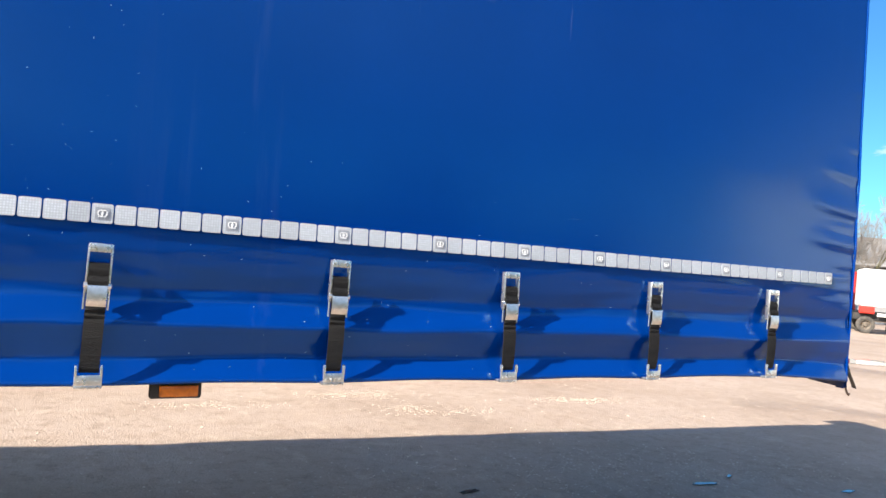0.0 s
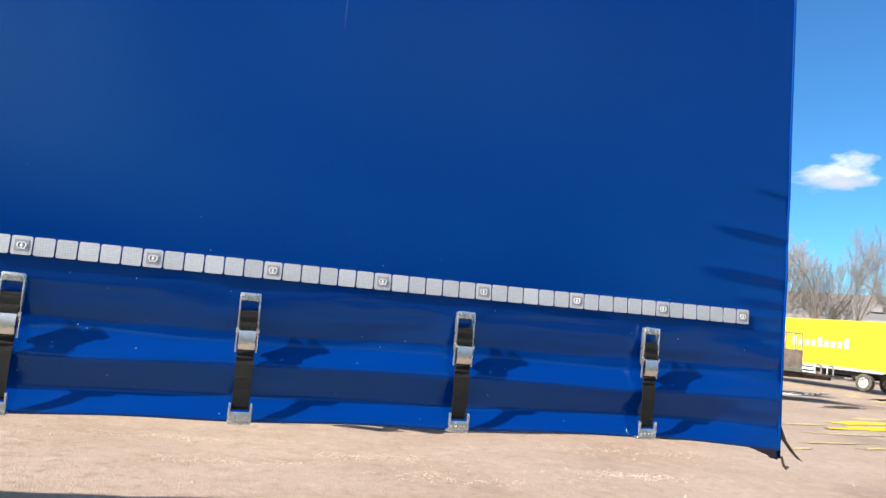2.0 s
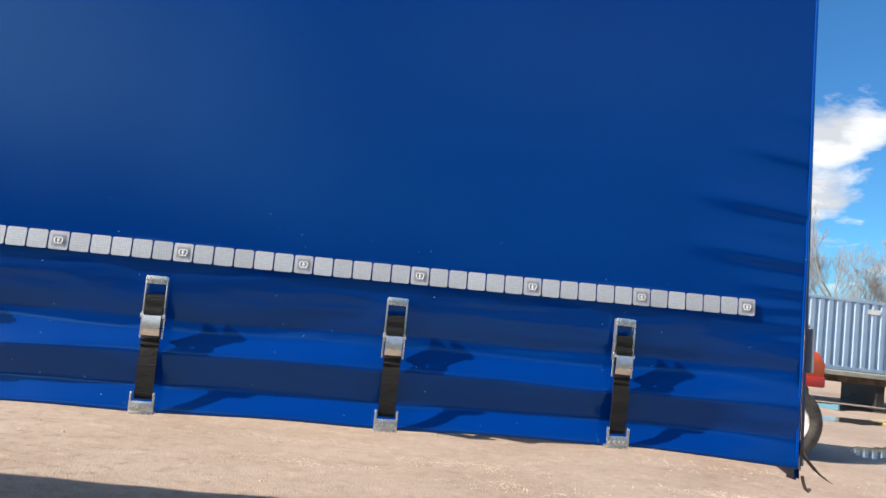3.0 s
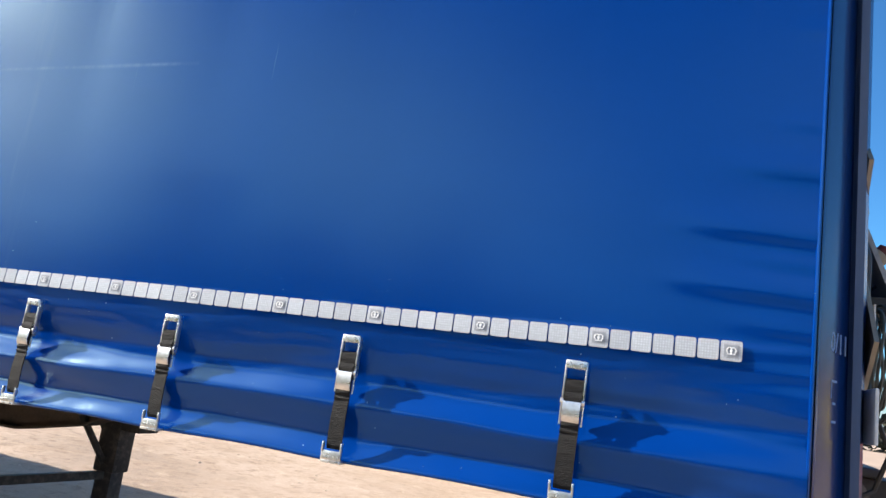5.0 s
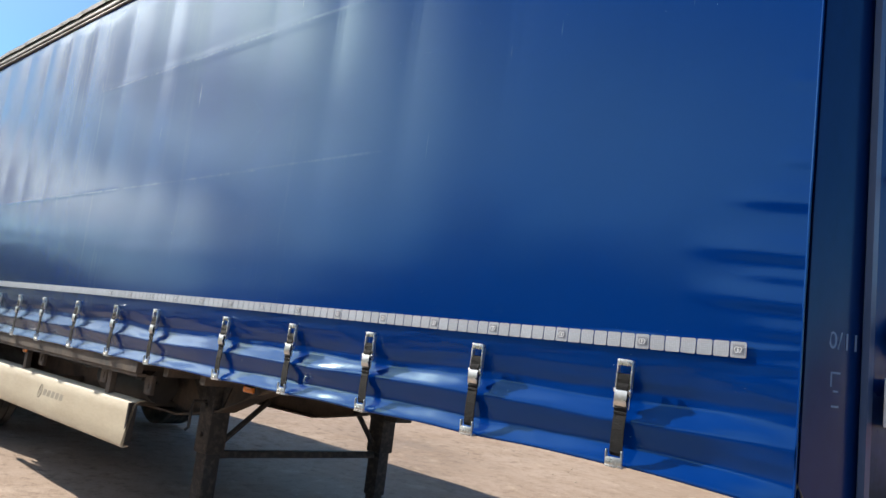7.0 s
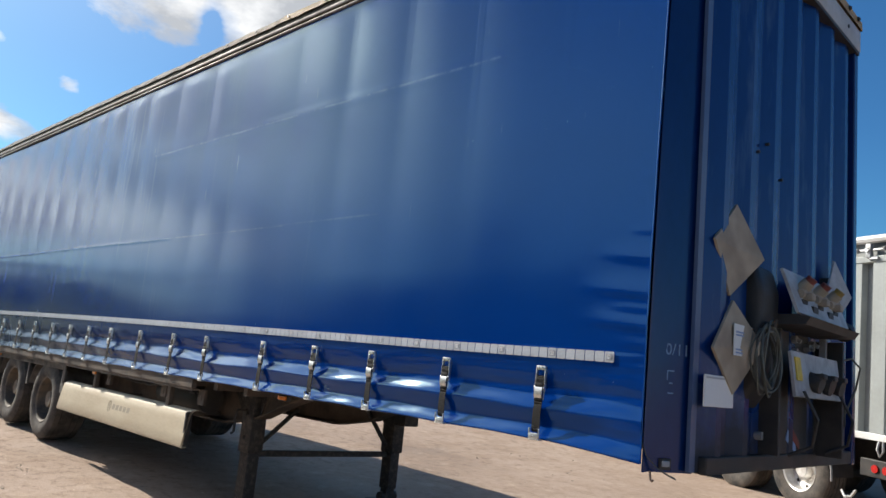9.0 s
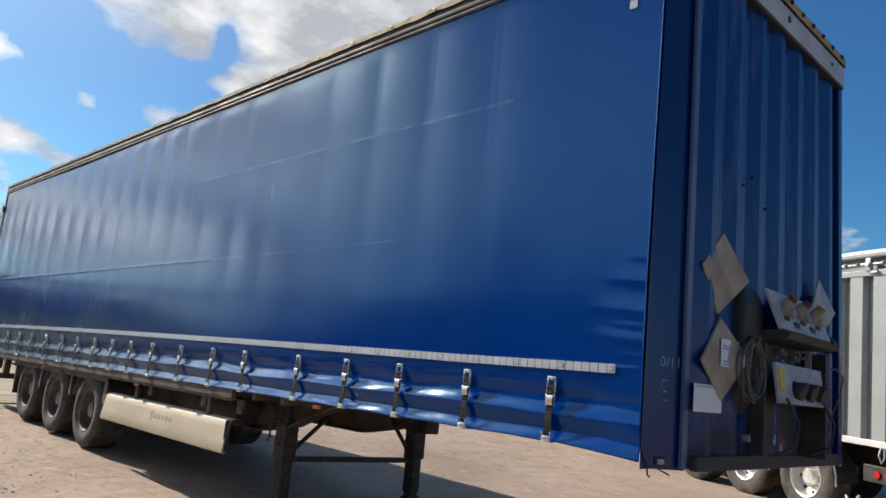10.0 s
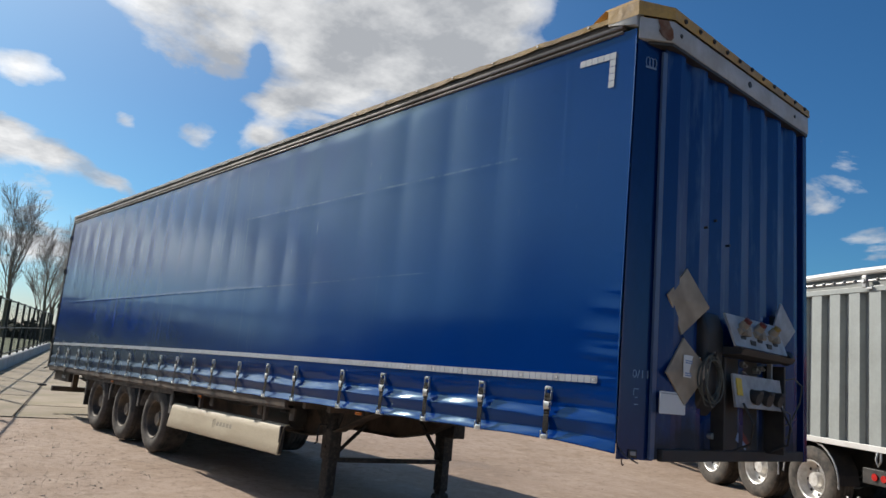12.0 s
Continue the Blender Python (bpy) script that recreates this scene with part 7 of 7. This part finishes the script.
def scatter_ground():
    # puddles
    rng = random.Random(8)
    for x, y, a, b, yaw in ((7.8, 10.1, 1.5, 0.5, 40), (23.3, 24.8, 3.4, 0.5, 30), (19.3, 18.6, 2.2, 0.35, 25), (14.6, 13.5, 2.0, 0.30, 20), (14.0, 12.4, 2.2, 0.30, 18), (15.6, 10.6, 3.4, 1.0, -6), (30.0, 26.0, 4.0, 0.5, 25), (14.6, 20.7, 2.2, 1.0, 30), (11.3, 15.9, 1.6, 0.7, 30), (-0.75, 2.35, 0.10, 0.03, 20), (1.33, 2.12, 0.13, 0.035, -8), (1.75, 2.25, 0.06, 0.02, 30), (2.56, 1.72, 0.10, 0.03, 5), (22.0, 17.0, 2.6, 0.5, 30)):
        bm = bmesh.new()
        pts = []
        for k in range(48):
            t = 2 * math.pi * k / 48
            r = 0.85 + 0.5 * noise.noise(Vector((math.cos(t) * 1.4 + x, math.sin(t) * 1.4 + y, 0))) + 0.28 * noise.noise(Vector((math.cos(t) * 4.5 + x, math.sin(t) * 4.5 + y, 5)))
            pts.append((a * r * math.cos(t), b * r * math.sin(t), 0))
        prism(bm, pts, (0, 0, 0.004))
        z = ground_z(x, y) + 0.008
        solid("puddle", bm, M_WATER, "shallow puddle on the gravel", "puddle", pose(x, y, z, 0, 0, yaw), "puddles", "structure")
    # worn yellow markings
    for x, y, w, d, yaw in ((27.9, 26.5, 3.6, 0.5, 40), (26.9, 24.0, 3.0, 0.5, 30), (16.5, 15.0, 2.6, 0.42, 20), (11.5, 12.2, 2.0, 0.22, 12), (11.4, 10.8, 2.6, 0.16, 10), (9.3, 9.2, 2.2, 0.10, 12), (7.7, 8.3, 0.8, 0.12, 20), (10.1, 8.9, 1.3, 0.16, 16), (13.4, 17.0, 1.6, 0.5, 24)):
        bm = bmesh.new()
        pts = []
        for k in range(64):
            t = 2 * math.pi * k / 64
            r = 0.9 + 0.6 * noise.noise(Vector((math.cos(t) * 2 + x, math.sin(t) * 2 + y, 3))) + 0.5 * noise.noise(Vector((math.cos(t) * 7 + x, math.sin(t) * 7 + y, 8)))
            pts.append((w / 2 * r * math.cos(t), 0.6 * d * r * math.sin(t), 0))
        prism(bm, pts, (0, 0, 0.003))
        solid("yellow_marking", bm, M_YELLOW_PAINT, "worn yellow paint marking on the yard", "marking", pose(x, y, ground_z(x, y) + 0.009, 0, 0, yaw), "yellow markings", "structure")
    # loose gravel: strewn and in drifts
    verts, faces = [], []

    def stone(x, y, s):
        k = len(verts)
        z = ground_z(x, y) - 0.001
        t = rng.uniform(0, 6.28)
        c, n = math.cos(t) * s, math.sin(t) * s
        f = rng.uniform(0.6, 1.0)
        pts = [(c, n * f), (-n * f, c), (-c, -n * f), (n * f, -c)]
        verts.extend([(x + px, y + py, z) for px, py in pts])
        verts.extend([(x + px * 0.5, y + py * 0.5, z + s * rng.uniform(0.3, 0.6)) for px, py in pts])
        faces.append((k + 4, k + 5, k + 6, k + 7))
        for i in range(4):
            faces.append((k + i, k + (i + 1) % 4, k + 4 + (i + 1) % 4, k + 4 + i))
    for _ in range(6000):
        x, y = rng.uniform(-16, 6), rng.uniform(-5, 9)
        if noise.noise(Vector((x * 0.5, y * 0.5, 2.0))) > rng.uniform(-0.45, 0.6):
            stone(x, y, rng.uniform(0.004, 0.013) if rng.random() < 0.95 else rng.uniform(0.014, 0.026))
    for cx, cy, sx, sy, n in ((-0.3, 5.8, 0.9, 0.25, 700), (0.3, 4.9, 0.7, 0.2, 450), (-2.6, 6.6, 0.8, 0.25, 600), (2.6, 5.4, 0.6, 0.2, 400), (-2.0, 5.3, 0.7, 0.15, 350), (-9.5, -1.6, 2.5, 1.0, 260), (-6.5, -1.8, 1.5, 0.6, 160), (3.5, 7.0, 1.5, 0.4, 500), (0.3, 2.5, 3.2, 0.9, 1500), (-1.6, 2.0, 1.2, 0.5, 500), (1.9, 2.3, 1.4, 0.5, 600)):
        for _ in range(n):
            stone(rng.gauss(cx, sx * 0.5), rng.gauss(cy, sy * 0.6), rng.uniform(0.004, 0.014))
    for _ in range(1500):
        x, y = rng.uniform(-14, -5.5), rng.uniform(-4.2, -0.4)
        if noise.noise(Vector((x * 0.7, y * 0.7, 6.0))) > rng.uniform(-0.4, 0.5):
            stone(x, y, rng.uniform(0.008, 0.022))
    data = bpy.data.meshes.new("loose_gravel")
    data.from_pydata(verts, [], faces)
    data.materials.append(M_STONE)
    tagged(new("loose_gravel", data), "loose gravel strewn over the yard", "gravel", kind="stuff")


build_grey_trailer()
build_tug()
build_container()
build_flatbed()
build_yellow_trailer()
build_far_trucks()
build_depot()
build_reflected_hall()
plant_trees()
build_boundary()
build_slabs()
scatter_ground()
